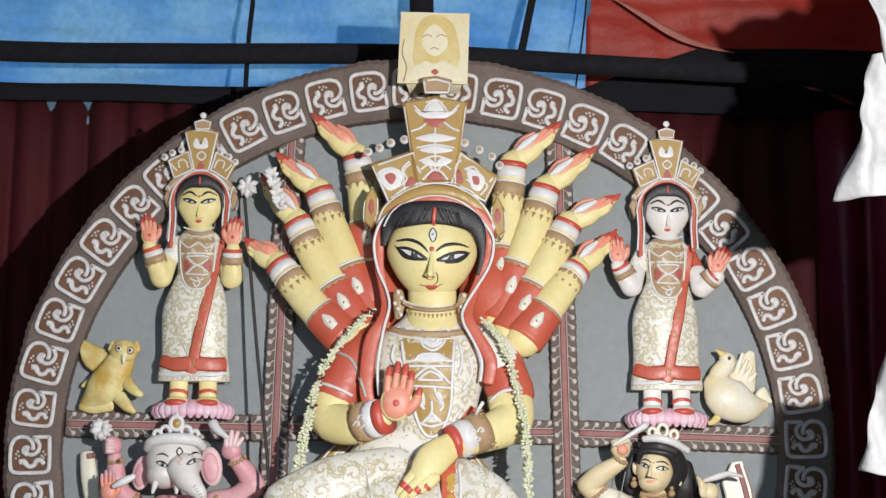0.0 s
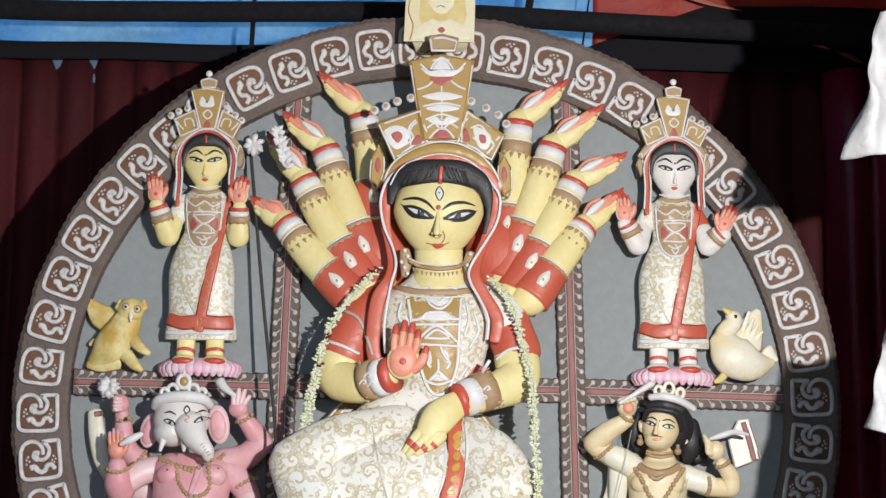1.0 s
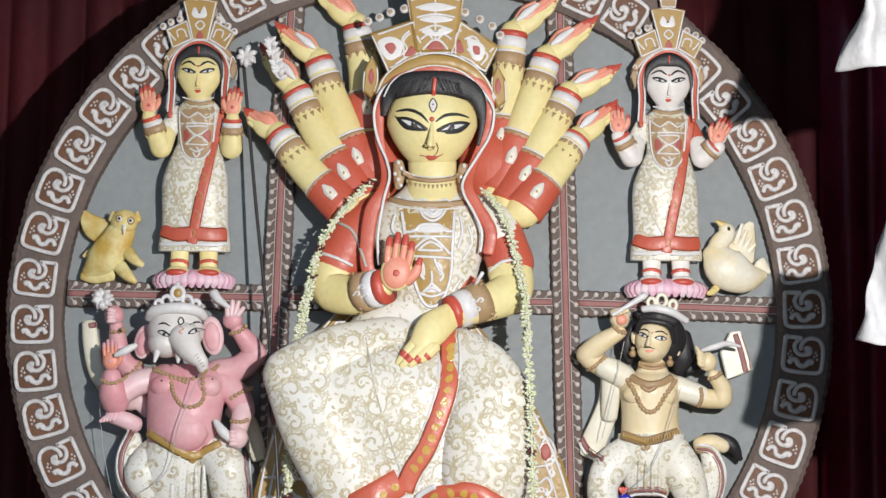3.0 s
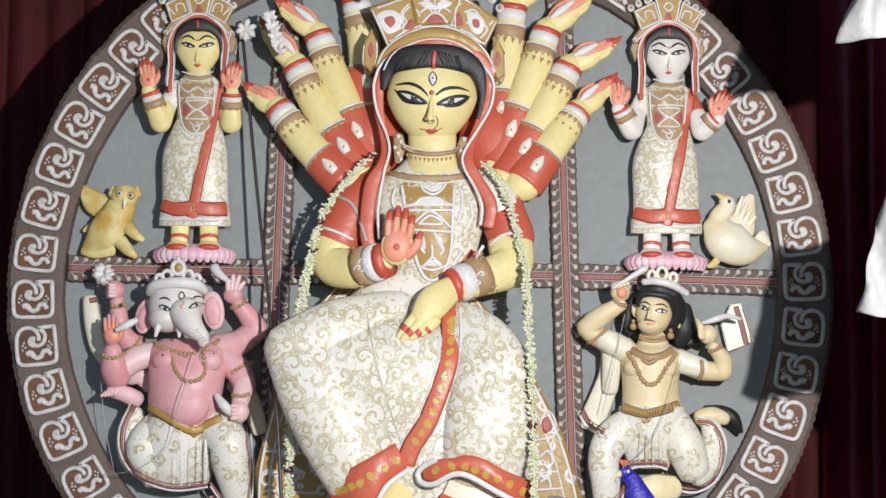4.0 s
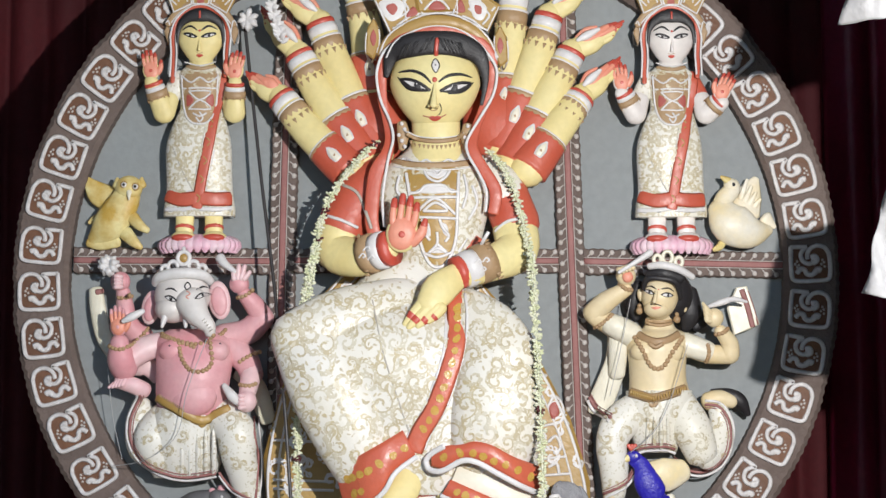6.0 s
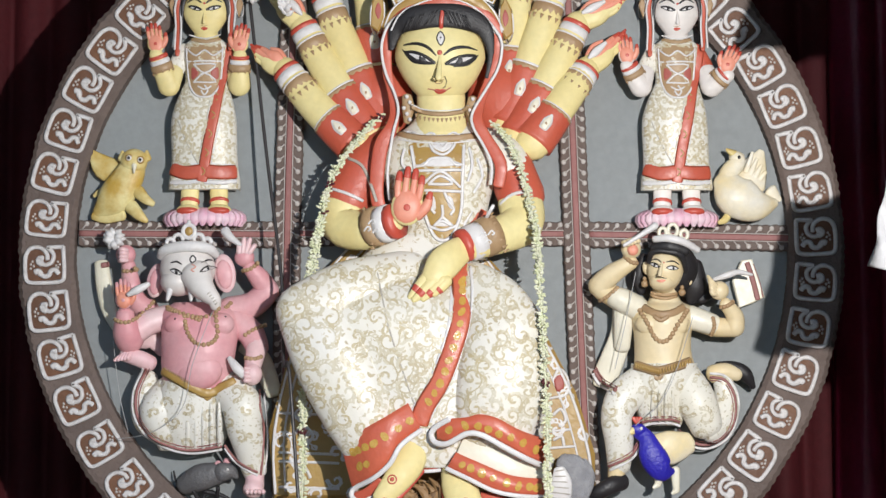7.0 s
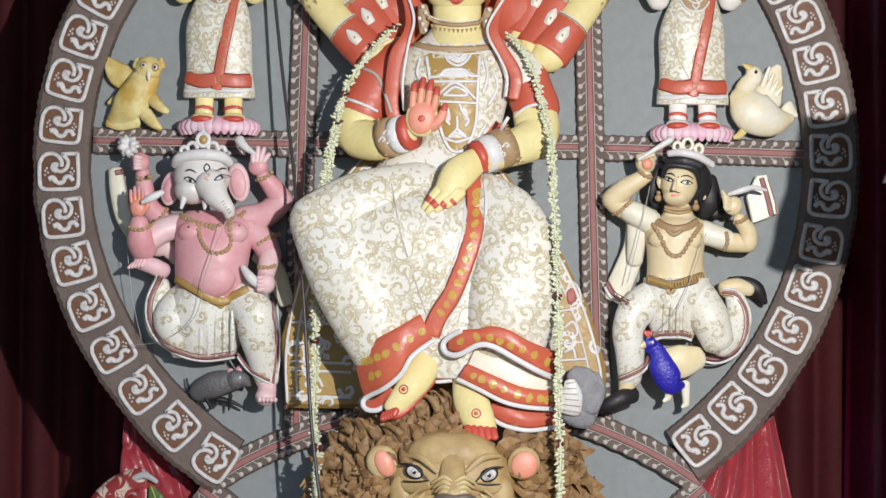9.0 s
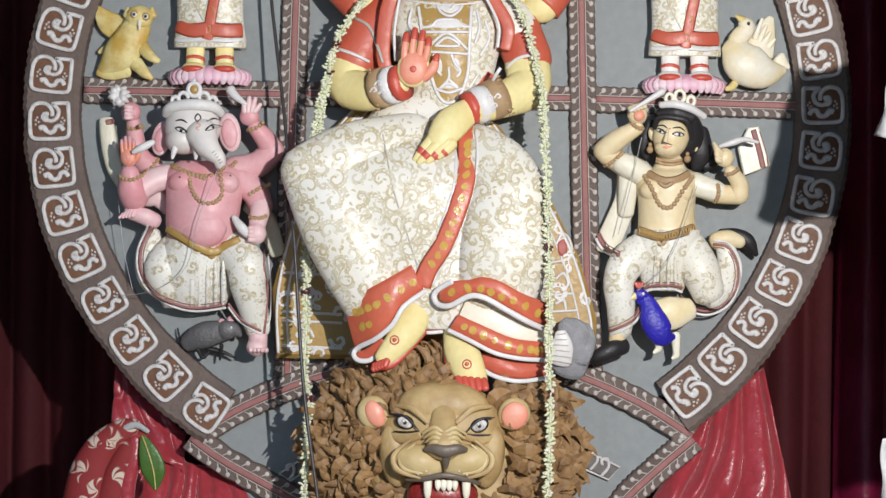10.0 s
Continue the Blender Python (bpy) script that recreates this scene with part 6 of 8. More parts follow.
def ganesh():
    c = Clay()
    # scarf ends behind
    c.tube([(-1.276, -0.040, 1.914), (-1.264, -0.050, 1.836), (-1.241, -0.050, 1.740), (-1.200, -0.060, 1.662)], [0.026, 0.030, 0.030, 0.02], CREAM, 0.4, 12)
    c.tube([(-0.754, -0.050, 1.613), (-0.696, -0.050, 1.565), (-0.667, -0.050, 1.497), (-0.646, -0.050, 1.435)], [0.03, 0.035, 0.035, 0.028], CREAM, 0.4, 12)
    c.tube([(-1.123, -0.060, 1.643), (-1.076, -0.070, 1.628), (-1.052, -0.060, 1.580)], [0.045, 0.035, 0.012], PALEPINK, 0.4, 12)
    # wrapped legs: one knee drawn up, the other standing
    c.tube([(-1.093, -0.090, 1.499), (-1.113, -0.110, 1.424), (-1.096, -0.110, 1.338), (-1.032, -0.100, 1.276)], [0.036, 0.040, 0.044, 0.03], SARIFINE, 0.7, 16)
    c.tube([(-1.003, -0.110, 1.451), (-1.050, -0.140, 1.377), (-1.028, -0.130, 1.301)], [0.062, 0.068, 0.05], SARIFINE, 0.75, 18)
    c.loft([(*(-0.942, -0.100, 1.235), 0.105, 0.035), (*(-0.941, -0.110, 1.300), 0.135, 0.06), (*(-0.944, -0.120, 1.376), 0.125, 0.075), (*(-0.931, -0.120, 1.451), 0.125, 0.085), (*(-0.917, -0.120, 1.499), 0.115, 0.08)], SARIFINE, 40, 4, 13, 0.05)
    c.tube([(-0.820, -0.130, 1.460), (-0.751, -0.170, 1.404), (-0.739, -0.170, 1.320), (-0.719, -0.140, 1.225), (-0.707, -0.120, 1.163)], [0.066, 0.072, 0.064, 0.052, 0.045], SARIFINE, 0.75, 20)
    for i in range(5):
        f = [mid(a, b, i / 4) for a, b in (((-0.940, -0.185, 1.405), (-0.827, -0.185, 1.405)), ((-0.938, -0.175, 1.330), (-0.825, -0.175, 1.330)), ((-0.944, -0.140, 1.249), (-0.830, -0.140, 1.249)))]
        c.tube(f, [0.004, 0.010, 0.008], SARIFINE, 0.8, 8, 4)
    # feet with toes
    c.tube([(-1.083, -0.120, 1.547), (-1.118, -0.140, 1.564), (-1.170, -0.140, 1.577)], [0.030, 0.030, 0.024], PALEPINK, 0.8, 14)
    for i in range(5):
        c.tube([((-1.145, -0.150, 1.584)[0] - 0.0105 * i, -0.155, (-1.145, -0.150, 1.588)[2] - 0.001 * i * i), ((-1.154, -0.150, 1.584)[0] - 0.0115 * i, -0.165, (-1.145, -0.150, 1.566)[2] - 0.002 * i)], 0.0085 - 0.0006 * i, PALEPINK, 1, 8, 2)
    c.tube([(-0.707, -0.120, 1.177), (-0.705, -0.130, 1.126), (-0.708, -0.150, 1.099)], [0.034, 0.034, 0.038], PALEPINK, 0.8, 14)
    for i in range(5):
        c.ball(((-0.725, -0.190, 1.088)[0] + 0.014 * i, -0.185, (-0.725, -0.190, 1.093)[2]), (0.0085, 0.012, 0.010), PALEPINK, n=8, rows=6)
    # belly and chest: soft breasts, slimmer waist, broad shoulders
    c.loft([(*(-0.912, -0.120, 1.451), 0.118, 0.075), (*(-0.911, -0.130, 1.527), 0.128, 0.095), (*(-0.906, -0.130, 1.603), 0.134, 0.10), (*(-0.903, -0.120, 1.679), 0.140, 0.09), (*(-0.910, -0.110, 1.731), 0.135, 0.075), (*(-0.916, -0.100, 1.765), 0.085, 0.055)], PINKSKIN, 32, 4)
    for p in ((-0.974, -0.175, 1.685), (-0.823, -0.175, 1.684)):
        c.ball(p, (0.050, 0.034, 0.042), PINKSKIN)
    c.ball((-0.898, -0.190, 1.527), (0.085, 0.04, 0.075), PINKSKIN)
    c.bake()
    body = c.tree
    # lower left arm, palm raised
    c.tube([(-1.016, -0.100, 1.713), (-1.084, -0.120, 1.694), (-1.152, -0.140, 1.649)], [0.046, 0.046, 0.046], PALEPINK, 0.9, 16)
    c.tube([(-1.152, -0.140, 1.627), (-1.160, -0.160, 1.660), (-1.162, -0.180, 1.716)], [0.050, 0.050, 0.034], PINKSKIN, 0.9, 16)
    palm_hand(c, (-1.163, -0.200, 1.772), 0.118, -4, PINKSKIN, PALM, PINKSKIN, 1)
    c.tube([(-1.142, -0.230, 1.789), (-1.109, -0.230, 1.806), (-1.075, -0.220, 1.825)], [0.008, 0.015, 0.010], WHITE, 0.8, 10)
    # upper left arm with a lotus
    c.tube([(-1.103, -0.070, 1.739), (-1.149, -0.080, 1.786), (-1.160, -0.090, 1.848), (-1.164, -0.110, 1.900)], [0.045, 0.038, 0.033, 0.026], PINKSKIN, 0.9, 14)
    c.ball((-1.172, -0.120, 1.937), (0.036, 0.028, 0.036), PINKSKIN)
    for i in range(4):
        c.tube([((-1.190, -0.150, 1.947)[0], -0.145, (-1.190, -0.150, 1.953)[2] - 0.013 * i), ((-1.179, -0.150, 1.947)[0], -0.165, (-1.190, -0.150, 1.953)[2] - 0.013 * i), ((-1.164, -0.150, 1.947)[0], -0.155, (-1.190, -0.150, 1.951)[2] - 0.012 * i)], 0.0085, PALEPINK, 1, 8, 3)
    for i in range(11):
        w = i * 2.4
        x, z = (-1.212, 1.994)
        c.tube([(x, -0.13, z), (x + 0.022 * math.cos(w), -0.14 - 0.008 * (i % 3), z + 0.024 * math.sin(w)), (x + 0.040 * math.cos(w), -0.135, z + 0.040 * math.sin(w))], [0.008, 0.013, 0.004], WHITE, 0.5, 8, 3)
    # upper right arm with a club
    c.tube([(-0.803, -0.090, 1.736), (-0.721, -0.090, 1.755), (-0.663, -0.100, 1.807)], [0.050, 0.048, 0.044], PINKSKIN, 0.9, 16)
    c.tube([(-0.665, -0.100, 1.810), (-0.694, -0.120, 1.854), (-0.724, -0.140, 1.888)], [0.040, 0.036, 0.027], PINKSKIN, 0.9, 14)
    c.ball((-0.742, -0.150, 1.924), (0.036, 0.027, 0.034), PINKSKIN)
    for i, e in enumerate(((-0.761, -0.165, 1.972), (-0.742, -0.165, 1.989), (-0.721, -0.165, 1.987), (-0.704, -0.165, 1.965))):
        a = ((-0.740, -0.165, 1.932)[0] + 0.012 * (i - 1.5), -0.165, (-0.740, -0.165, 1.942)[2])
        c.tube([a, mid(a, e, 0.6), e], [0.012, 0.010, 0.008], PALEPINK, 1, 8, 3)
    c.tube([(-0.811, -0.150, 2.019), (-0.795, -0.160, 1.998), (-0.756, -0.170, 1.968)], [0.018, 0.015, 0.008], WHITE, 0.8, 12)
    # lower right arm, fist with a broken tusk
    c.tube([(-0.782, -0.100, 1.703), (-0.724, -0.110, 1.654), (-0.697, -0.130, 1.602)], [0.050, 0.048, 0.042], PINKSKIN, 0.9, 16)
    c.tube([(-0.697, -0.130, 1.611), (-0.704, -0.160, 1.564), (-0.709, -0.180, 1.526)], [0.040, 0.034, 0.030], PALEPINK, 0.9, 14)
    c.ball((-0.709, -0.190, 1.507), (0.036, 0.03, 0.040), PALEPINK)
    for i in range(4):
        p = (-0.731, -0.215, 1.526)
        c.tube([(p[0] + 0.018, p[1] + 0.005, p[2] - 0.014 * i), (p[0], p[1] - 0.006, p[2] - 0.014 * i), (p[0] + 0.006, p[1] + 0.012, p[2] - 0.014 * i)], 0.008, PALEPINK, 1, 8, 3)
    c.tube([(-0.787, -0.210, 1.563), (-0.758, -0.220, 1.526), (-0.730, -0.210, 1.500)], [0.010, 0.018, 0.014], WHITE, 0.7, 10)
    # ears
    for p, rt, rx, rz in (((-1.060, -0.130, 1.843), 10, 0.034, 0.062), ((-0.815, -0.130, 1.868), -8, 0.040, 0.070)):
        c.ball(p, (rx, 0.013, rz), PALEPINK, rt)
        c.ball((p[0], p[1] - 0.009, p[2] - 0.004), (rx * 0.72, 0.010, rz * 0.76), PINKSKIN, rt)
    # head: broad brow, cheeks, trunk swinging to one side, tusks
    c.ball((-0.942, -0.170, 1.881), (0.100, 0.075, 0.092), WHITESKIN, 0, 28, 16)
    c.ball((-0.974, -0.180, 1.836), (0.064, 0.066, 0.052), WHITESKIN, 0, 22, 14)
    c.ball((-0.987, -0.200, 1.832), (0.036, 0.04, 0.032), WHITESKIN)
    c.tube([(-0.904, -0.225, 1.859), (-0.881, -0.250, 1.817), (-0.855, -0.265, 1.788), (-0.835, -0.270, 1.767), (-0.830, -0.265, 1.747)], [0.058, 0.046, 0.034, 0.026, 0.020], WHITESKIN, 0.85, 18, 5)
    for i in range(5):
        f = [mid(a, b, i / 4) for a, b in (((-0.870, -0.275, 1.775), (-0.837, -0.275, 1.745)), ((-0.851, -0.295, 1.789), (-0.821, -0.295, 1.755)), ((-0.837, -0.275, 1.803), (-0.818, -0.275, 1.758)))]
        c.tube(f, [0.001, 0.0022, 0.001], GREYLINE, 0.7, 5, 3)
    c.tube([(-0.996, -0.220, 1.806), (-1.004, -0.230, 1.770)], [0.014, 0.006], WHITE, 1, 8, 3)
    c.tube([(-0.919, -0.235, 1.797), (-0.920, -0.240, 1.769)], [0.014, 0.006], WHITE, 1, 8, 3)
    # crown: thick band, scrolls, a ring with a gold heart
    c.tube([(-1.038, -0.180, 1.925), (-1.015, -0.210, 1.948), (-0.936, -0.230, 1.959), (-0.867, -0.210, 1.953), (-0.840, -0.180, 1.932)], [0.014, 0.019, 0.020, 0.019, 0.014], WHITE, 0.8, 12, 6)
    for (x, z), r in (((-1.000, 1.975), 0.013), ((-0.972, 1.986), 0.017), ((-0.899, 1.987), 0.017), ((-0.868, 1.976), 0.013)):
        c.tube([(x + r * math.cos(a), -0.2, z + r * math.sin(a)) for a in (j * 0.8 for j in range(8))], [0.008, 0.008, 0.008, 0.007, 0.007, 0.006, 0.006, 0.006], WHITE, 0.8, 8, 2)
    x, z = (-0.934, 2.014)
    c.tube([(x + 0.021 * math.cos(j * 0.5236), -0.2, z + 0.023 * math.sin(j * 0.5236)) for j in range(13)], 0.0085, WHITE, 0.8, 8, 2)
    c.ball((x, -0.2, z), (0.016, 0.008, 0.017), GOLD, n=12, rows=6)
    c.ball((-0.934, -0.200, 2.046), (0.008, 0.006, 0.010), WHITE, n=8, rows=6)
    c.bake()
    # face paint
    c.stroke([(-0.994, 1.900), (-0.971, 1.904), (-0.949, 1.892)], 0.0065, BLACK, lift=0.001, taper=True)
    c.stroke([(-0.882, 1.899), (-0.863, 1.912), (-0.842, 1.907)], 0.0065, BLACK, lift=0.001, taper=True)
    eye_paint(c, ((-0.994, 1.874), (-0.951, 1.860), 0.009, 0.007), (-0.970, 1.868), 0.0078, 1.0)
    eye_paint(c, ((-0.882, 1.866), (-0.842, 1.888), 0.009, 0.007), (-0.861, 1.878), 0.0075, 1.0)
    c.stroke([(-0.915, 1.926), (-0.904, 1.911), (-0.914, 1.898), (-0.924, 1.911)], 0.005, BLACK, closed=True, lift=0.001)
    c.stroke([(-0.915, 1.894), (-0.900, 1.883), (-0.915, 1.873), (-0.904, 1.866)], 0.004, PALM, lift=0.001)
    for x, z in ((-0.981, 1.703), (-0.803, 1.710)):
        c.dot(x, z, 0.004, BLACK, -0.2)
    bead_chain(c, [(-1.029, 1.754), (-0.991, 1.735), (-0.897, 1.709), (-0.831, 1.728), (-0.789, 1.765)], 0.0085, TAN, -0.19)
    bead_chain(c, [(-1.024, 1.741), (-0.972, 1.724), (-0.892, 1.697)], 0.0075, TAN, -0.19)
    bead_chain(c, [(-0.952, 1.724), (-0.936, 1.658), (-0.901, 1.615), (-0.854, 1.616), (-0.831, 1.648), (-0.837, 1.714)], 0.009, TAN, -0.2)
    for run in ([(-1.200, 1.704), (-1.160, 1.691), (-1.123, 1.708), (-1.076, 1.769)], [(-1.188, 1.880), (-1.157, 1.878), (-1.123, 1.889)], [(-0.757, 1.875), (-0.720, 1.882), (-0.691, 1.905)], [(-0.737, 1.565), (-0.699, 1.561), (-0.673, 1.572)], [(-0.750, 1.639), (-0.705, 1.668), (-0.667, 1.681)]):
        bead_chain(c, run, 0.0082, TAN, -0.16)
    # belt and borders of the wrap
    c.stroke([(-1.027, 1.522), (-0.971, 1.491), (-0.910, 1.456), (-0.866, 1.440), (-0.811, 1.463), (-0.772, 1.481)], 0.036, GOLD, -0.2, flat=0.35)
    c.stroke([(-0.886, 1.452), (-0.867, 1.422), (-0.845, 1.452)], 0.018, GOLD, -0.2)
    for i in range(22):
        x, z = mid((-1.018, 1.521), (-0.872, 1.440), i / 21) if i < 14 else mid((-0.858, 1.442), (-0.778, 1.479), (i - 14) / 7)
        c.stroke([(x, z + 0.012), (x + 0.002, z - 0.012)], 0.0035, TAN, -0.2, k=1, lift=0.002)
    for off, w, mt in ((0, 0.012, STRIPE), (13, 0.009, WHITE), (-12, 0.004, STRIPE)):
        c.stroke([(x + dx * off * 0.00095, z + dz * off * 0.00095) for (x, z), dx, dz in (((-1.093, 1.528), -1, 0), ((-1.126, 1.452), -1, 0), ((-1.125, 1.368), -1, 0), ((-1.084, 1.297), -0.8, -0.6), ((-1.013, 1.255), -0.4, -0.9), ((-0.928, 1.238), 0, -1), ((-0.823, 1.252), 0, -1))], w, mt, -0.13, lift=0.002, flat=0.5)
    for off, w, mt in ((0, 0.010, STRIPE), (12, 0.008, WHITE)):
        c.stroke([(x + off * 0.00095, z) for x, z in ((-0.689, 1.451), (-0.676, 1.357), (-0.672, 1.254), (-0.682, 1.151))], w, mt, -0.12, lift=0.002, flat=0.5)
        c.stroke([(x, z - off * 0.00095) for x, z in ((-0.811, 1.254), (-0.768, 1.202), (-0.693, 1.160))], w, mt, -0.14, lift=0.002, flat=0.5)
    c.stroke([(-1.272, 1.903), (-1.245, 1.908)], 0.020, STRIPE, -0.06, lift=0.002, flat=0.3)
    c.tree = body
    c.scrollwork(SARIFINE, 0.040, PATTERN, PATTERNLEAF, 5, (-1.2, -0.5, 1.0, 1.6), 1.35, 0.0042, 500, False)
    return c.thing("elephant_headed_statue", "pink elephant-headed clay deity with four arms and white wrap", "statue")


ganesh()


# ---- the warrior youth ----
def kartik():
    c = Clay()
    # scarf end and banner behind
    c.tube([(0.612, -0.080, 1.750), (0.611, -0.070, 1.654), (0.583, -0.060, 1.569), (0.556, -0.050, 1.502), (0.546, -0.050, 1.459)], [0.034, 0.040, 0.044, 0.046, 0.040], CREAM, 0.22, 14)
    c.plate([(1.049, 1.911), (1.088, 1.916), (1.131, 1.777), (1.090, 1.757), (1.037, 1.738), (1.014, 1.836)], -0.06, 0.02, CREAM)
    # standing leg, flying leg, folded cloth between
    c.tube([(0.704, -0.120, 1.482), (0.616, -0.150, 1.426), (0.581, -0.160, 1.352), (0.590, -0.150, 1.267), (0.591, -0.130, 1.177)], [0.068, 0.066, 0.056, 0.052, 0.042], SARIFINE, 0.75, 20)
    c.tube([(0.818, -0.120, 1.491), (0.865, -0.150, 1.406), (0.901, -0.150, 1.317)], [0.068, 0.072, 0.060], SARIFINE, 0.75, 20)
    c.tube([(0.910, -0.140, 1.307), (0.963, -0.120, 1.349), (0.981, -0.100, 1.415), (0.968, -0.100, 1.472)], [0.056, 0.050, 0.044, 0.036], SARIFINE, 0.7, 18)
    c.loft([(*(0.745, -0.120, 1.320), 0.070, 0.03), (*(0.745, -0.130, 1.388), 0.095, 0.05), (*(0.750, -0.130, 1.463), 0.115, 0.07), (*(0.756, -0.130, 1.539), 0.118, 0.072)], SARIFINE, 36, 4, 13, 0.05)
    for a in (((0.707, -0.200, 1.445), (0.709, -0.160, 1.340)), ((0.729, -0.205, 1.445), (0.732, -0.170, 1.337)), ((0.752, -0.205, 1.445), (0.756, -0.170, 1.337)), ((0.775, -0.200, 1.445), (0.782, -0.160, 1.339))):
        c.tube([a[0], mid(*a, 0.5), a[1]], [0.003, 0.008, 0.007], SARIFINE, 0.8, 8, 4)
    # bare feet in black shoes
    c.tube([(0.586, -0.130, 1.186), (0.579, -0.130, 1.139)], [0.034, 0.030], PALESKIN, 0.9, 12)
    c.tube([(0.600, -0.130, 1.121), (0.559, -0.160, 1.109), (0.512, -0.160, 1.085), (0.475, -0.150, 1.071)], [0.032, 0.030, 0.026, 0.012], BLACK, 0.8, 14)
    c.tube([(0.935, -0.100, 1.500), (0.978, -0.100, 1.511), (1.020, -0.100, 1.498)], [0.034, 0.030, 0.024], PALESKIN, 0.8, 12)
    c.tube([(0.952, -0.080, 1.533), (1.008, -0.090, 1.527), (1.050, -0.090, 1.500), (1.080, -0.080, 1.454)], [0.012, 0.020, 0.026, 0.010], BLACK, 0.8, 14)
    # trunk: broad chest, narrow waist
    c.loft([(*(0.759, -0.120, 1.520), 0.112, 0.07), (*(0.753, -0.120, 1.577), 0.102, 0.075), (*(0.752, -0.120, 1.643), 0.103, 0.08), (*(0.754, -0.120, 1.700), 0.112, 0.082), (*(0.759, -0.110, 1.738), 0.108, 0.068), (*(0.762, -0.100, 1.763), 0.060, 0.05), (*(0.762, -0.120, 1.803), 0.046, 0.046)], PALESKIN, 30, 4)
    c.ball((0.702, -0.165, 1.678), (0.052, 0.034, 0.040), PALESKIN)
    c.ball((0.796, -0.165, 1.675), (0.052, 0.034, 0.040), PALESKIN)
    c.bake()
    body = c.tree
    # raised arm
    c.tube([(0.652, -0.100, 1.735), (0.590, -0.110, 1.773), (0.533, -0.130, 1.807)], [0.044, 0.040, 0.038], PALESKIN, 0.9, 16)
    c.tube([(0.524, -0.130, 1.815), (0.568, -0.150, 1.856), (0.638, -0.170, 1.899)], [0.040, 0.037, 0.026], PALESKIN, 0.9, 16)
    c.ball((0.637, -0.180, 1.946), (0.036, 0.028, 0.036), PALESKIN)
    c.ball((0.641, -0.205, 1.940), (0.020, 0.010, 0.020), PALM)
    for i in range(4):
        p = (0.612, -0.200, 1.969)
        c.tube([(p[0] + 0.004 + 0.011 * i, p[1] + 0.012, p[2] - 0.030), (p[0] - 0.004 + 0.012 * i, p[1] - 0.006, p[2] + 0.004 * i), (p[0] + 0.012 + 0.012 * i, p[1] - 0.014, p[2] - 0.010 + 0.004 * i)], 0.0085, PALESKIN, 1, 8, 3)
    c.tube([(0.610, -0.220, 1.956), (0.662, -0.220, 1.988), (0.720, -0.210, 2.025)], [0.007, 0.009, 0.013], WHITE, 1, 10)
    # bent arm with a bow grip
    c.tube([(0.856, -0.110, 1.705), (0.930, -0.120, 1.671), (1.007, -0.140, 1.665)], [0.040, 0.036, 0.034], PALESKIN, 0.9, 16)
    c.tube([(1.007, -0.140, 1.665), (1.006, -0.150, 1.707), (0.971, -0.170, 1.749)], [0.036, 0.032, 0.023], PALESKIN, 0.9, 16)
    c.ball((0.949, -0.180, 1.796), (0.034, 0.026, 0.034), PALESKIN, 20)
    for i in range(4):
        p = (0.911, -0.200, 1.833)
        c.tube([(p[0] + 0.030, p[1] + 0.01, p[2] - 0.026 - 0.008 * i), (p[0] + 0.008, p[1] - 0.008, p[2] - 0.008 - 0.013 * i), (p[0] - 0.004 + 0.003 * i, p[1] - 0.002, p[2] + 0.012 - 0.014 * i)], [0.010, 0.009, 0.006], PALESKIN, 1, 8, 3)
    c.tube([(0.934, -0.170, 1.837), (0.976, -0.180, 1.850), (1.020, -0.170, 1.862), (1.068, -0.160, 1.853)], [0.007, 0.012, 0.010, 0.005], WHITE, 0.9, 10)
    # white sleeves
    c.tube([(0.660, -0.120, 1.739), (0.616, -0.130, 1.762), (0.586, -0.130, 1.776)], [0.045, 0.044, 0.040], CREAM, 0.9, 16)
    c.tube([(0.618, -0.110, 1.739), (0.613, -0.100, 1.663), (0.610, -0.080, 1.597)], [0.040, 0.034, 0.03], CREAM, 0.6, 14)
    c.tube([(0.849, -0.125, 1.704), (0.891, -0.130, 1.690), (0.928, -0.130, 1.678)], [0.044, 0.041, 0.038], CREAM, 0.9, 16)
    # long hair, ears, face
    c.ball((0.785, -0.120, 1.881), (0.098, 0.06, 0.095), BLACK, 0, 24, 14)
    c.tube([(0.869, -0.100, 1.891), (0.873, -0.100, 1.815), (0.859, -0.090, 1.763)], [0.034, 0.044, 0.020], BLACK, 0.7, 14)
    c.tube([(0.888, -0.090, 1.810), (0.917, -0.090, 1.791), (0.892, -0.090, 1.767)], [0.030, 0.026, 0.018], BLACK, 0.7, 14)
    c.tube([(0.692, -0.110, 1.920), (0.670, -0.100, 1.854), (0.680, -0.090, 1.797)], [0.020, 0.026, 0.016], BLACK, 0.7, 12)
    c.ball((0.758, -0.165, 1.867), (0.066, 0.060, 0.078), PALESKIN, 3, 28, 16, 0.16)
    c.ball((0.744, -0.185, 1.828), (0.046, 0.042, 0.034), PALESKIN, 4)
    for p in ((0.693, -0.150, 1.878), (0.846, -0.140, 1.841)):
        c.ball(p, (0.013, 0.012, 0.024), PALESKIN, -10)
    for p in ((0.687, -0.150, 1.823), (0.819, -0.160, 1.791)):
        c.ball(p, 0.0135, TAN, n=10, rows=6)
        c.ball((p[0], p[1], p[2] + 0.018), 0.008, TAN, n=8, rows=5)
    c.tube([(0.697, -0.190, 1.896), (0.712, -0.210, 1.932), (0.759, -0.225, 1.933), (0.811, -0.215, 1.918), (0.832, -0.180, 1.863)], [0.007, 0.011, 0.008, 0.011, 0.008], BLACK, 0.6, 12, 6)
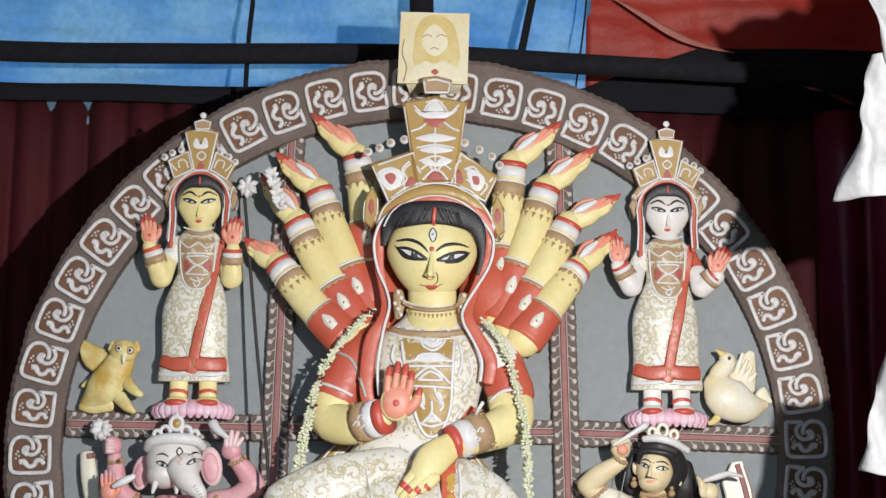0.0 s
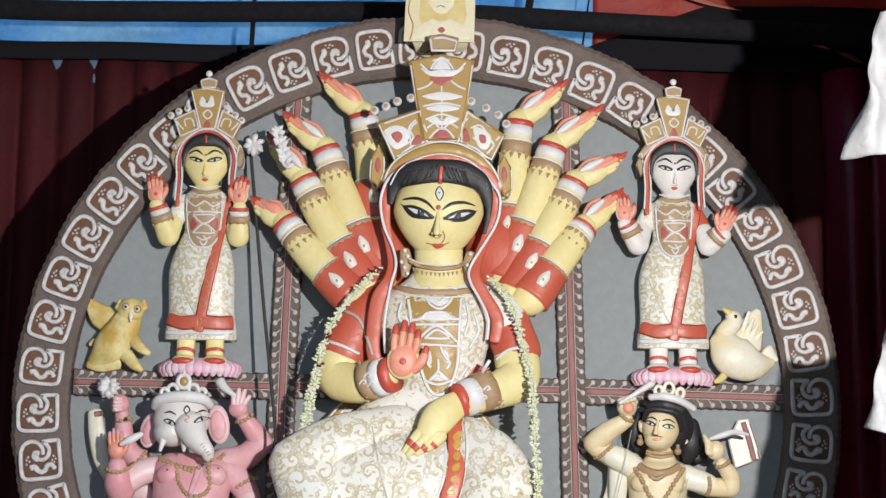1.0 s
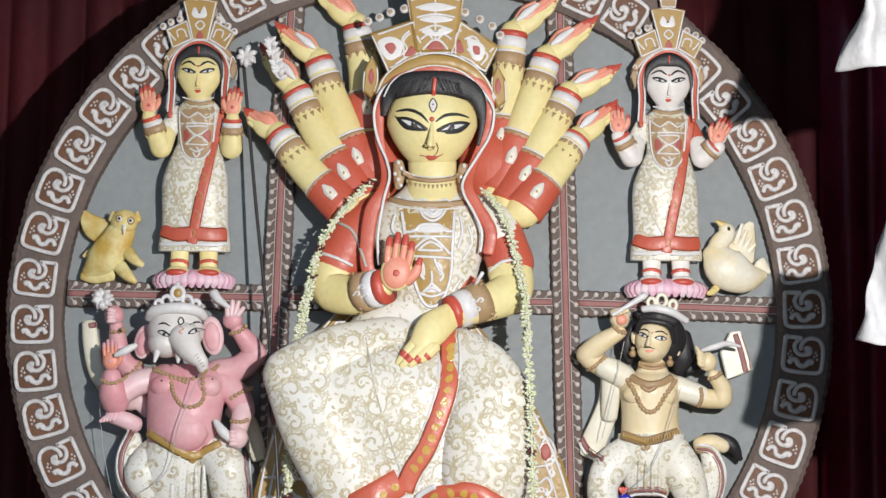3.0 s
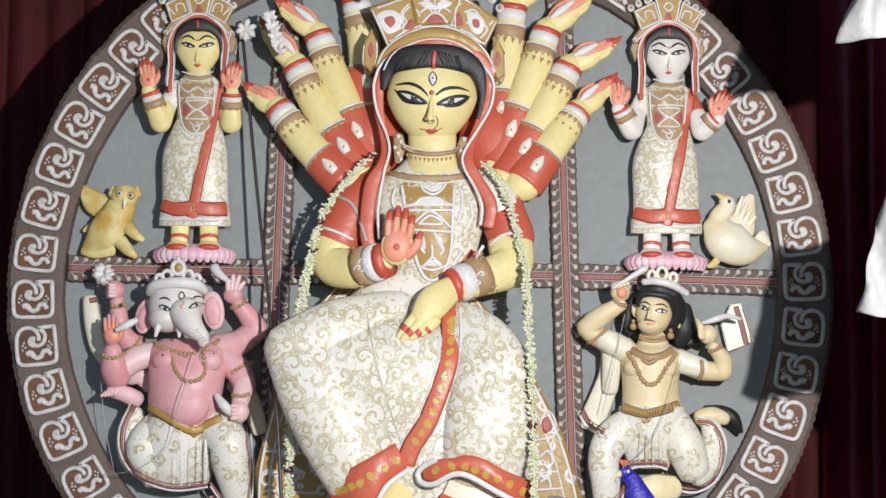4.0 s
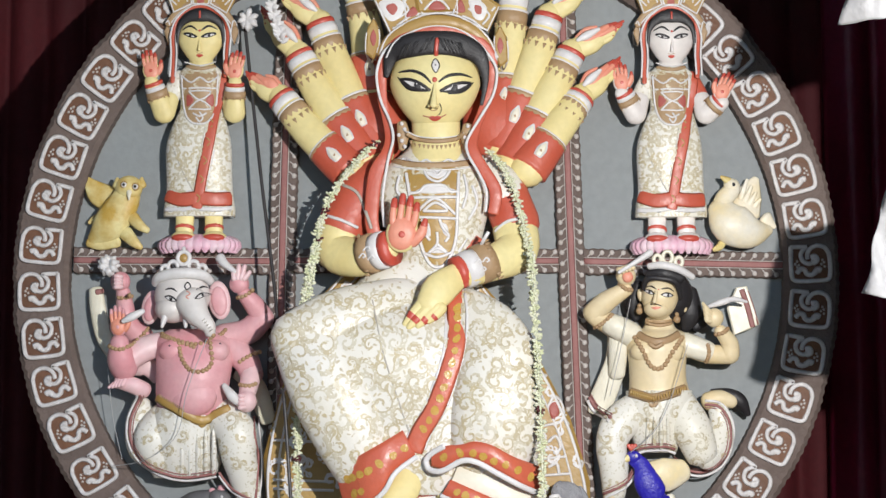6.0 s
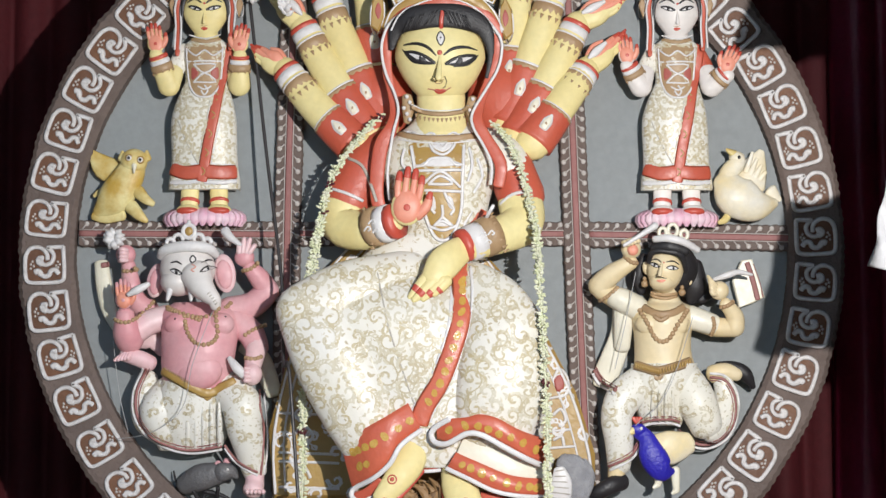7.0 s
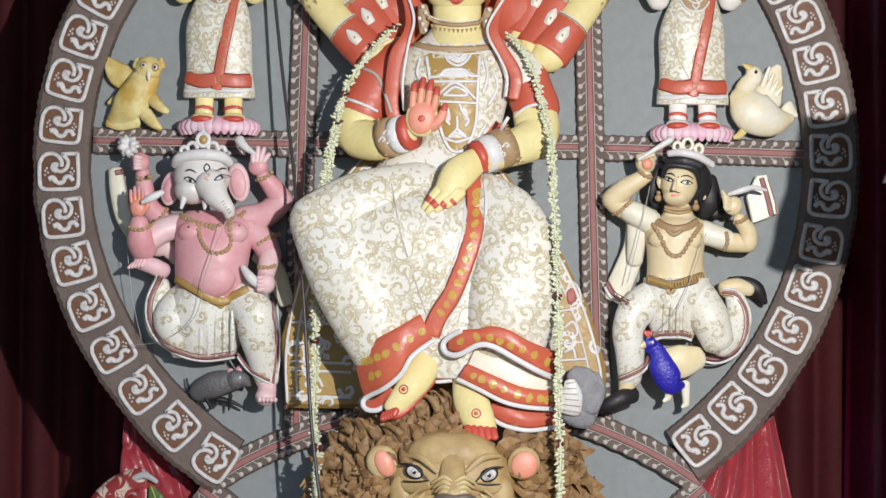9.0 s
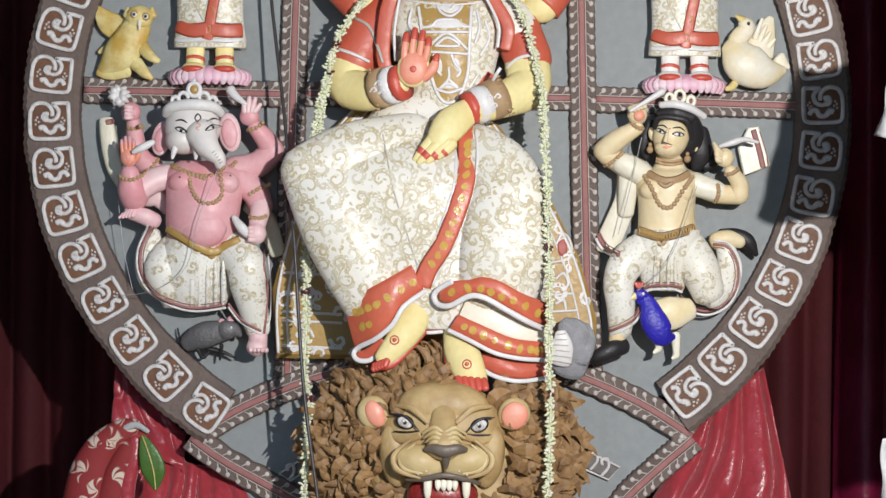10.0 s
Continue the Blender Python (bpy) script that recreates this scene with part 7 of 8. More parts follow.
    c.tube([(0.716, -0.180, 1.949), (0.772, -0.200, 1.953), (0.831, -0.190, 1.935)], [0.016, 0.020, 0.018], BLACK, 0.7, 12, 5)
    c.tube([(0.739, -0.228, 1.886), (0.731, -0.242, 1.850)], [0.005, 0.0085], PALESKIN, 1, 10, 3)
    # crown band with open rings
    c.tube([(0.721, -0.190, 1.979), (0.762, -0.210, 1.981), (0.818, -0.210, 1.968), (0.874, -0.180, 1.941)], [0.012, 0.014, 0.014, 0.012], WHITE, 0.8, 12, 6)
    for p, r in (((0.785, -0.190, 2.011), 0.017), ((0.749, -0.190, 2.003), 0.013), ((0.825, -0.190, 1.995), 0.013)):
        c.tube([(p[0] + r * math.cos(j * 0.5236), p[1], p[2] + r * 1.25 * math.sin(j * 0.5236)) for j in range(13)], 0.0072, CREAM, 0.8, 8, 2)
    c.bake()
    c.stroke([(0.705, 1.903), (0.724, 1.907), (0.741, 1.894)], 0.0058, BLACK, lift=0.001, taper=True)
    c.stroke([(0.757, 1.896), (0.783, 1.899), (0.806, 1.886)], 0.0058, BLACK, lift=0.001, taper=True)
    eye_paint(c, ((0.701, 1.892), (0.733, 1.879), 0.0075, 0.006), (0.718, 1.885), 0.0062, 0.9)
    eye_paint(c, ((0.757, 1.875), (0.800, 1.873), 0.0075, 0.006), (0.780, 1.874), 0.0062, 0.9)
    c.fill([(0.721, 1.830), (0.734, 1.834), (0.755, 1.831), (0.736, 1.823)], PALM, 0.002)
    c.stroke([(0.717, 1.841), (0.732, 1.843), (0.759, 1.836)], 0.0042, BLACK, lift=0.002, taper=True)
    c.dot(*(0.748, 1.894), 0.003, REDTIP, -0.2)
    # choker, collar, long necklace, belt
    for run in ([(0.709, 1.791), (0.756, 1.782), (0.804, 1.789)], [(0.709, 1.782), (0.756, 1.770), (0.803, 1.779)]):
        c.stroke(run, 0.012, TAN, -0.16, lift=0.002)
    c.tree = body
    c.stroke([(0.679, 1.740), (0.704, 1.721), (0.741, 1.710), (0.785, 1.717), (0.826, 1.739)], 0.030, TAN, -0.18, lift=0.002, flat=0.3)
    c.stroke([(0.715, 1.706), (0.737, 1.691), (0.762, 1.704)], 0.016, TAN, -0.18, lift=0.002)
    bead_chain(c, [(0.660, 1.744), (0.691, 1.680), (0.723, 1.623), (0.761, 1.621), (0.797, 1.674), (0.835, 1.726)], 0.0095, TAN, -0.19, 1.3)
    c.stroke([(0.649, 1.534), (0.684, 1.522), (0.726, 1.512), (0.788, 1.527), (0.846, 1.546)], 0.034, TAN, -0.19, flat=0.35, lift=0.002)
    c.stroke([(0.705, 1.511), (0.725, 1.484), (0.748, 1.510)], 0.016, TAN, -0.2)
    for i in range(24):
        x, z = mid((0.651, 1.533), (0.726, 1.510), i / 11) if i < 12 else mid((0.733, 1.512), (0.842, 1.544), (i - 12) / 11)
        c.ball(c.on(x, z, 0.012, -0.2), (0.0045, 0.003, 0.011), GOLD, n=6, rows=4)
    c.tree = None
    c.bake()
    for run in ([(0.522, 1.762), (0.553, 1.778), (0.589, 1.808)], [(0.612, 1.921), (0.634, 1.899), (0.660, 1.895)], [(0.926, 1.708), (0.931, 1.670), (0.923, 1.640)], [(0.944, 1.735), (0.975, 1.741), (0.997, 1.756)]):
        bead_chain(c, run, 0.0085, TAN, -0.16, 1.2)
    # striped borders of the wrap
    for off, w, mt in ((0, 0.011, STRIPE), (14, 0.010, WHITE), (-11, 0.004, STRIPE)):
        o = off * 0.00095
        c.stroke([(x + dx * o, z + dz * o) for (x, z), dx, dz in (((0.809, 1.294), 0, -1), ((0.854, 1.258), -0.3, -1), ((0.915, 1.249), 0.1, -1), ((0.974, 1.282), 0.7, -0.7), ((1.004, 1.349), 1, -0.2), ((1.005, 1.424), 1, 0.2), ((0.971, 1.479), 0.5, 0.9), ((0.921, 1.489), 0, 1))], w, mt, -0.10, lift=0.002, flat=0.5)
        c.stroke([(x, z - o) for x, z in ((0.674, 1.330), (0.709, 1.339), (0.770, 1.341), (0.807, 1.330))], w, mt, -0.15, lift=0.002, flat=0.5)
        c.stroke([(x + o * 0.3, z - o) for x, z in ((0.552, 1.175), (0.599, 1.197), (0.637, 1.220), (0.660, 1.253))], w, mt, -0.14, lift=0.002, flat=0.5)
        c.stroke([(x - o * 0.5, z - o) for x, z in ((0.513, 1.516), (0.536, 1.478), (0.577, 1.445))], w * 1.4, mt, -0.06, lift=0.002, flat=0.5)
    c.stroke([(1.068, 1.902), (1.089, 1.835), (1.105, 1.768)], 0.020, STRIPE, -0.066, flat=0.2)
    c.stroke([(1.090, 1.897), (1.111, 1.835), (1.124, 1.777)], 0.006, STRIPE, -0.066, flat=0.3)
    c.tree = body
    c.scrollwork(SARIFINE, 0.042, PATTERN, PATTERNLEAF, 7, (0.5, 1.2, 1.0, 1.6), 1.35, 0.0042, 500, False)
    return c.thing("warrior_statue", "dancing clay warrior youth with black hair and white wrap", "statue")


kartik()
# ---- animals of painted clay ----
def owl():
    c = Clay()
    c.tube([(-1.276, -0.060, 2.094), (-1.223, -0.080, 2.144), (-1.173, -0.090, 2.216), (-1.150, -0.090, 2.268)], [0.03, 0.062, 0.058, 0.045], FEATHER, 0.75, 16)
    c.ball((-1.149, -0.100, 2.277), (0.05, 0.042, 0.046), FEATHER, 0, 18, 12)
    c.tube([(-1.199, -0.060, 2.230), (-1.264, -0.050, 2.261), (-1.311, -0.050, 2.316)], [0.04, 0.045, 0.012], FEATHER, 0.3, 12)
    c.tube([(-1.217, -0.060, 2.167), (-1.271, -0.050, 2.168), (-1.301, -0.050, 2.155)], [0.035, 0.02, 0.006], FEATHER, 0.4, 10)
    c.tube([(-1.133, -0.100, 2.168), (-1.104, -0.120, 2.138), (-1.079, -0.120, 2.122)], [0.024, 0.018, 0.012], FEATHER, 0.8, 10)
    c.tube([(-1.159, -0.090, 2.114), (-1.128, -0.110, 2.081), (-1.103, -0.110, 2.061)], [0.026, 0.02, 0.010], FEATHER, 0.8, 10)
    c.tube([(-1.297, -0.060, 2.084), (-1.253, -0.070, 2.075), (-1.190, -0.080, 2.083)], [0.018, 0.022, 0.02], FEATHER, 0.6, 10)
    for x, _, z in ((-1.191, -0.100, 2.316), (-1.103, -0.100, 2.317)):
        c.tube([(x, -0.10, z - 0.028), (x, -0.10, z - 0.004)], [0.018, 0.006], FEATHER, 0.8, 8, 2)
    for x, _, z in ((-1.162, -0.140, 2.286), (-1.121, -0.140, 2.279)):
        c.ball((x, -0.135, z), (0.015, 0.008, 0.015), GOLD, n=12, rows=6)
        c.ball((x, -0.141, z), (0.010, 0.006, 0.010), WHITE, n=12, rows=6)
        c.ball((x, -0.146, z), (0.0055, 0.004, 0.0055), BLACK, n=10, rows=5)
    c.tube([(-1.143, -0.140, 2.258), (-1.142, -0.150, 2.232)], [0.010, 0.003], CREAM, 1, 8, 2)
    return c.thing("owl_figure", "yellow clay owl with a raised wing on the cross bar", "owl figure", "clay animals")


def swan():
    c = Clay()
    c.tube([(1.168, -0.070, 2.117), (1.097, -0.100, 2.109), (1.024, -0.110, 2.142), (0.991, -0.100, 2.194)], [0.018, 0.062, 0.078, 0.05], SWANWHITE, 0.75, 18)
    c.tube([(0.999, -0.100, 2.173), (1.003, -0.100, 2.225), (1.032, -0.100, 2.260), (1.036, -0.100, 2.281)], [0.05, 0.036, 0.03, 0.024], SWANWHITE, 0.85, 14)
    c.ball((1.032, -0.100, 2.277), (0.032, 0.028, 0.026), SWANWHITE, 30)
    c.tube([(1.019, -0.110, 2.292), (0.993, -0.120, 2.307)], [0.016, 0.006], FEATHER, 0.8, 8, 2)
    c.tube([(1.083, -0.060, 2.179), (1.102, -0.050, 2.252), (1.127, -0.050, 2.309)], [0.055, 0.045, 0.012], SWANWHITE, 0.3, 12)
    for i in range(4):
        x, _, z = mid((1.088, -0.060, 2.282), (1.135, -0.060, 2.252), i / 3)
        c.tube([(x - 0.02, -0.065, z - 0.05), (x + 0.004, -0.07, z + 0.02 - 0.014 * i)], [0.012, 0.006], SWANWHITE, 0.5, 8, 2)
    c.tube([(0.999, -0.100, 2.075), (0.981, -0.120, 2.053), (0.960, -0.130, 2.043)], [0.014, 0.014, 0.008], FEATHER, 0.7, 8)
    c.tube([(1.155, -0.060, 2.159), (1.190, -0.060, 2.128)], [0.03, 0.008], SWANWHITE, 0.5, 10, 2)
    c.ball((1.036, -0.130, 2.279), (0.006, 0.004, 0.007), BLACK, n=8, rows=5)
    return c.thing("swan_figure", "white and yellow clay swan standing on the cross bar", "swan figure", "clay animals")


def mouse():
    c = Clay()
    c.tube([(-0.967, -0.060, 1.109), (-0.909, -0.080, 1.137), (-0.847, -0.090, 1.153), (-0.806, -0.090, 1.159)], [0.034, 0.048, 0.040, 0.030], MOUSEGREY, 0.75, 16)
    c.tube([(-0.826, -0.100, 1.159), (-0.795, -0.100, 1.158), (-0.774, -0.100, 1.142)], [0.036, 0.03, 0.010], MOUSEGREY, 0.85, 14)
    for x, _, z in ((-0.840, -0.100, 1.184), (-0.808, -0.100, 1.194)):
        c.ball((x, -0.10, z), (0.014, 0.006, 0.016), PINKSKIN, n=10, rows=6)
    c.ball((-0.802, -0.130, 1.169), (0.005, 0.003, 0.005), WHITE, n=8, rows=5)
    c.tube([(-0.929, -0.080, 1.090), (-0.910, -0.070, 1.055), (-0.890, -0.070, 1.076)], [0.008, 0.006, 0.005], BLACK, 1, 6)
    c.tube([(-0.891, -0.060, 1.087), (-0.840, -0.060, 1.076), (-0.795, -0.060, 1.056)], [0.010, 0.008, 0.004], BLACK, 1, 6)
    c.tube([(-0.842, -0.080, 1.101), (-0.849, -0.070, 1.050)], [0.008, 0.004], BLACK, 1, 6)
    c.tube([(-0.964, -0.050, 1.098), (-0.997, -0.040, 1.122), (-1.009, -0.030, 1.158)], [0.008, 0.005, 0.003], BLACK, 1, 6)
    return c.thing("mouse_figure", "dark grey clay mouse with pink ears", "mouse figure", "clay animals")


def peacock():
    c = Clay()
    c.tube([(0.652, -0.260, 1.300), (0.677, -0.270, 1.275), (0.696, -0.280, 1.217), (0.731, -0.270, 1.167), (0.764, -0.260, 1.163)], [0.026, 0.03, 0.048, 0.042, 0.012], BLUE, 0.8, 16)
    c.ball((0.647, -0.270, 1.308), (0.028, 0.024, 0.022), BLUE)
    c.tube([(0.629, -0.280, 1.305), (0.602, -0.290, 1.289)], [0.014, 0.004], FEATHER, 0.8, 8, 2)
    for i in range(3):
        x, _, z = (0.643, -0.270, 1.328)
        c.tube([(x, -0.27, z), (x + 0.012 * (i - 1), -0.27, z + 0.02)], [0.006, 0.008], REDTIP, 0.7, 6, 2)
    c.tube([(0.715, -0.200, 1.243), (0.765, -0.200, 1.244), (0.827, -0.180, 1.259)], [0.05, 0.06, 0.04], SWANWHITE, 0.6, 14)
    for a, b in (((0.720, -0.250, 1.146), (0.714, -0.250, 1.117)), ((0.777, -0.220, 1.165), (0.781, -0.220, 1.096))):
        c.tube([a, b], [0.018, 0.012], CREAM, 0.8, 8, 2)
        c.tube([b, (b[0] - 0.015, b[1] - 0.01, b[2] - 0.01)], [0.012, 0.006], CREAM, 0.8, 8, 2)
    c.ball((0.656, -0.300, 1.313), (0.005, 0.003, 0.006), WHITE, n=8, rows=5)
    return c.thing("peacock_figure", "bright blue and yellow clay peacock", "peacock figure", "clay animals")


def cobra():
    c = Clay()
    c.tube([(0.391, -0.300, 1.058), (0.419, -0.320, 1.128), (0.408, -0.330, 1.177), (0.378, -0.340, 1.203)], [0.07, 0.062, 0.055, 0.03], SCALES, 0.6, 16)
    c.tube([(0.358, -0.360, 1.081), (0.371, -0.370, 1.130), (0.366, -0.370, 1.177)], [0.05, 0.04, 0.02], WHITE, 0.4, 12)
    c.tube([(0.432, -0.330, 1.090), (0.458, -0.320, 1.148), (0.448, -0.320, 1.197)], [0.04, 0.035, 0.02], SCALES, 0.7, 12)
    for i in range(6):
        a, b = mid((0.328, -0.385, 1.081), (0.354, -0.385, 1.170), i / 5), mid((0.405, -0.385, 1.070), (0.381, -0.385, 1.174), i / 5)
        c.tube([a, mid(a, b, 0.5), b], 0.002, GREYLINE, 1, 5, 2)
    return c.thing("cobra_figure", "grey scaly clay cobra with a white belly", "snake figure", "clay animals")


relief(owl(), 0.75, 0.1), relief(swan(), 0.75, 0.1), mouse(), relief(peacock(), 0.62, 0.25), relief(cobra(), 0.6, 0.3)


def lion():
    c = Clay()
    k = U * 0.88
    ox, _, oz = (-0.032, -0.850, 0.837)
    def L(x, y, d):
        return (ox + (x - 785) * k, -d, oz - (y - 790) * k)
    # body and chest down to the floor
    c.loft([(*L(790, 1130, 0.5), 170 * k, 0.26), (*L(790, 1000, 0.5), 190 * k, 0.28), (*L(790, 860, 0.52), 190 * k, 0.26), (*L(790, 740, 0.5), 150 * k, 0.2)], LIONFUR, 28, 4)
    for s in (-1, 1):
        c.tube([L(790 + s * 110, 1000, 0.65), L(790 + s * 120, 1090, 0.7), L(790 + s * 125, 1130, 0.8)], [60 * k, 50 * k, 55 * k], LIONFUR, 1, 14)
    # skull, brow, muzzle
    c.ball(L(782, 775, 0.72), (114 * k, 0.17, 98 * k), LIONFUR, 0, 32, 18, 0.12)
    c.ball(L(782, 725, 0.77), (84 * k, 0.11, 46 * k), LIONFUR, 0, 26, 14)
    for s in (-1, 1):
        # slanting brow, cheek, folded lip
        c.tube([L(782 + s * 86, 722, 0.83), L(782 + s * 55, 724, 0.885), L(782 + s * 26, 748, 0.905)], [3 * k, 6 * k, 4 * k], LIONFUR, 0.6, 12, 5)
        c.tube([L(782 + s * 100, 765, 0.80), L(782 + s * 72, 778, 0.85), L(782 + s * 40, 772, 0.89)], [6 * k, 11 * k, 7 * k], LIONFUR, 0.6, 12, 5)
        c.ball(L(784 + s * 42, 818, 0.885), (46 * k, 0.075, 30 * k), LIONPALE, s * -14, 22, 14)
        c.ball(L(782 + s * 84, 812, 0.79), (28 * k, 0.06, 58 * k), LIONFUR, s * 8)
        for i in range(3):
            c.tube([L(784 + s * (56 - 6 * i), 778 + 8 * i, 0.925), L(784 + s * (86 - 12 * i), 806 + 4 * i, 0.925), L(784 + s * (78 - 12 * i), 832 - 3 * i, 0.935), L(784 + s * 36, 846 - 9 * i, 0.95)], [2 * k, 5 * k, 5 * k, 2 * k], LIONPALE if i % 2 else LIONFUR, 0.8, 8, 5)
        c.ball(L(784 + s * 126, 736, 0.78), (29 * k, 0.035, 30 * k), LIONPALE, s * 25)
        c.ball(L(784 + s * (127 if s > 0 else 122), 738, 0.805), (24 * k if s > 0 else 17 * k, 0.020, 25 * k), PALM, s * 25)
        for i in range(7):
            c.ball(L(784 + s * (22 + 7 * i), 838 - (i % 3) * 6, 0.957 - 0.003 * i), 1.7 * k, WHITE, n=6, rows=4)
    c.tube([L(784, 728, 0.86), L(784, 760, 0.905), L(786, 792, 0.945)], [20 * k, 25 * k, 31 * k], LIONFUR, 0.7, 16)
    for i in range(4):
        c.tube([L(748 + 3 * i, 768 + 7 * i, 0.915 + 0.008 * i), L(768, 756 + 8 * i, 0.94 + 0.008 * i), L(786, 764 + 7 * i, 0.945 + 0.008 * i), L(804, 756 + 8 * i, 0.94 + 0.008 * i), L(824 - 3 * i, 768 + 7 * i, 0.915 + 0.008 * i)], [2 * k, 4.5 * k, 3 * k, 4.5 * k, 2 * k], LIONPALE, 1, 8, 4)
    c.tube([L(754, 794, 0.955), L(768, 792, 0.975), L(788, 796, 0.985), L(810, 792, 0.975), L(824, 794, 0.955)], [5 * k, 9 * k, 11 * k, 9 * k, 5 * k], NOSE, 0.8, 14)
    c.tube([L(790, 800, 0.975), L(790, 826, 0.96)], [10 * k, 3 * k], NOSE, 0.7, 10, 3)
    # open mouth with teeth
    c.ball(L(784, 880, 0.82), (64 * k, 0.10, 38 * k), MOUTH)
    c.tube([L(720, 850, 0.90), L(750, 846, 0.95), L(786, 838, 0.975), L(825, 846, 0.95), L(850, 856, 0.90)], [3 * k, 5 * k, 5 * k, 5 * k, 3 * k], NOSE, 0.8, 10, 5)
    for x, ln, r in ((758, 34, 8), (826, 34, 8), (776, 16, 6), (786, 17, 6), (796, 17, 6), (806, 15, 6)):
        c.tube([L(x, 852, 0.935), L(x, 852 + ln * 0.6, 0.94), L(x, 852 + ln, 0.93)], [r * k, r * 0.8 * k, r * 0.2 * k], CREAM, 0.8, 8, 3)
    c.tube([L(715, 900, 0.86), L(750, 935, 0.90), L(786, 945, 0.92), L(825, 935, 0.90), L(855, 900, 0.86)], [14 * k, 18 * k, 20 * k, 18 * k, 14 * k], LIONFUR, 0.8, 10, 5)
    c.ball(L(786, 905, 0.88), (34 * k, 0.06, 12 * k), PALM)
    # eyes
    for x, y, rt, sg in ((716, 750, 24, -1), (848, 754, -24, 1)):
        c.ball(L(x, y, 0.862), (17.5 * k, 0.02, 12.5 * k), BLACK, rt)
        c.ball(L(x, y, 0.872), (14 * k, 0.02, 9.6 * k), WHITE, rt)
        c.ball(L(x, y, 0.887), (8.2 * k, 0.008, 8.2 * k), BERRY, n=14, rows=6)
        c.ball(L(x, y, 0.892), (4.0 * k, 0.006, 4.0 * k), BLACK, n=12, rows=6)
        c.ball(L(x - 2, y - 3, 0.898), (2 * k, 0.002, 2 * k), WHITE, n=6, rows=4)
        c.tube([L(x + sg * 26, y - 14, 0.862), L(x, y - 11, 0.888), L(x - sg * 24, y + 12, 0.90)], [1.2 * k, 2.6 * k, 1.0 * k], BLACK, 0.8, 6, 5)
        c.tube([L(x + sg * 20, y + 16, 0.865), L(x - sg * 4, y + 17, 0.88), L(x - sg * 26, y + 14, 0.895)], [1 * k, 1.8 * k, 1 * k], BLACK, 0.8, 6, 5)
    # mane: flaky pointed locks, combed back and down, with carved ridges
    rng = random.Random(5)
    for i in range(1250):
        w = rng.uniform(-0.38 * math.pi, 1.38 * math.pi)
        r = rng.uniform(0.0, 1.0) ** 0.75
        rad_x, rad_z = 112 + 128 * r, 88 + 70 * r
        x, y = 785 + rad_x * math.cos(w), 805 - rad_z * math.sin(w)
        if y > 990 or (y < 722 and abs(x - 838) < 46):
            continue
        d = 0.74 - 0.26 * r + rng.uniform(-0.10, 0.07)
        a = w + rng.uniform(-0.75, 0.75)
        if math.sin(w) < 0.55:
            a = (-0.5 if math.cos(w) > 0 else math.pi + 0.5) + rng.uniform(-0.9, 0.9)
        ln, wd = rng.uniform(28, 52), rng.uniform(6.5, 11.5)
        tx, ty = math.cos(a), -math.sin(a)
        bend = rng.uniform(-17, 17)
        p0 = L(x, y, d)
        p1 = L(x + tx * ln * 0.45 - ty * bend, y + ty * ln * 0.45 + tx * bend, d + rng.uniform(0.02, 0.05))
        p2 = L(x + tx * ln * 0.8 - ty * bend * 0.4, y + ty * ln * 0.8 + tx * bend * 0.4, d + rng.uniform(0.0, 0.04))
        p3 = L(x + tx * ln * 1.05 + ty * bend * 0.8, y + ty * ln * 1.05 - tx * bend * 0.8, d + rng.uniform(-0.02, 0.03))
        f0 = len(c.f)
        c.tube([p0, p1, p2, p3], [wd * 0.5 * k, wd * k, wd * 0.75 * k, 0.6 * k], MANE, rng.uniform(0.3, 0.6), 5, 2, False)
        c.s[f0:] = [False] * (len(c.f) - f0)
    return c.thing("lion_statue", "roaring painted clay lion with a thick carved brown mane", "statue")


relief(lion(), 0.68, 0.75)
# ---- loose things ----
BUD = paint("jasmine_buds", (0.78, 0.77, 0.62), (0.62, 0.66, 0.38), 0.6, 40, 120, 0.3, 0.9)
DARKRED = paint("dark_red_rosebud", (0.10, 0.015, 0.02), (0.06, 0.01, 0.015), 0.6, 30, 90, 0.3, 0.6)


def garland(pts, knots, label, seed):
    """Strung jasmine buds with dark red knots."""
    rng = random.Random(seed)
    c = Clay()
    q = [Vector(p) for p in smooth_path(pts, 14)]
    d = [0]
    for a, b in zip(q, q[1:]):
        d.append(d[-1] + (b - a).length)
    n = int(d[-1] / 0.0020)
    marks = [s * d[-1] for s in knots]
    for i in range(n):
        s = d[-1] * i / n
        p = Vector([np.interp(s, d, [v[j] for v in q]) for j in range(3)])
        if min([abs(s - m) for m in marks] or [1]) < 0.012:
            mt, r = DARKRED, 0.016
        else:
            mt, r = BUD, 0.0175
        w = rng.uniform(0, 2 * math.pi)
        o = Vector((math.cos(w), math.sin(w), rng.uniform(-0.3, 0.3))).normalized()
        a = p + o * r * 0.25
        e = p + o * r * rng.uniform(0.5, 1.3) + Vector((0, 0, rng.uniform(-0.008, 0.008)))
        c.tube([a, mid(a, e, 0.55), e], [0.002, 0.0052, 0.0028], mt, 1, 5, 1, False)
    c.tube(q[::4] + [q[-1]], 0.004, BUD, 1, 5, 1)
    return relief(c.thing("flower_garland", label, "garland", "flower garlands"), 0.68, 0.5)


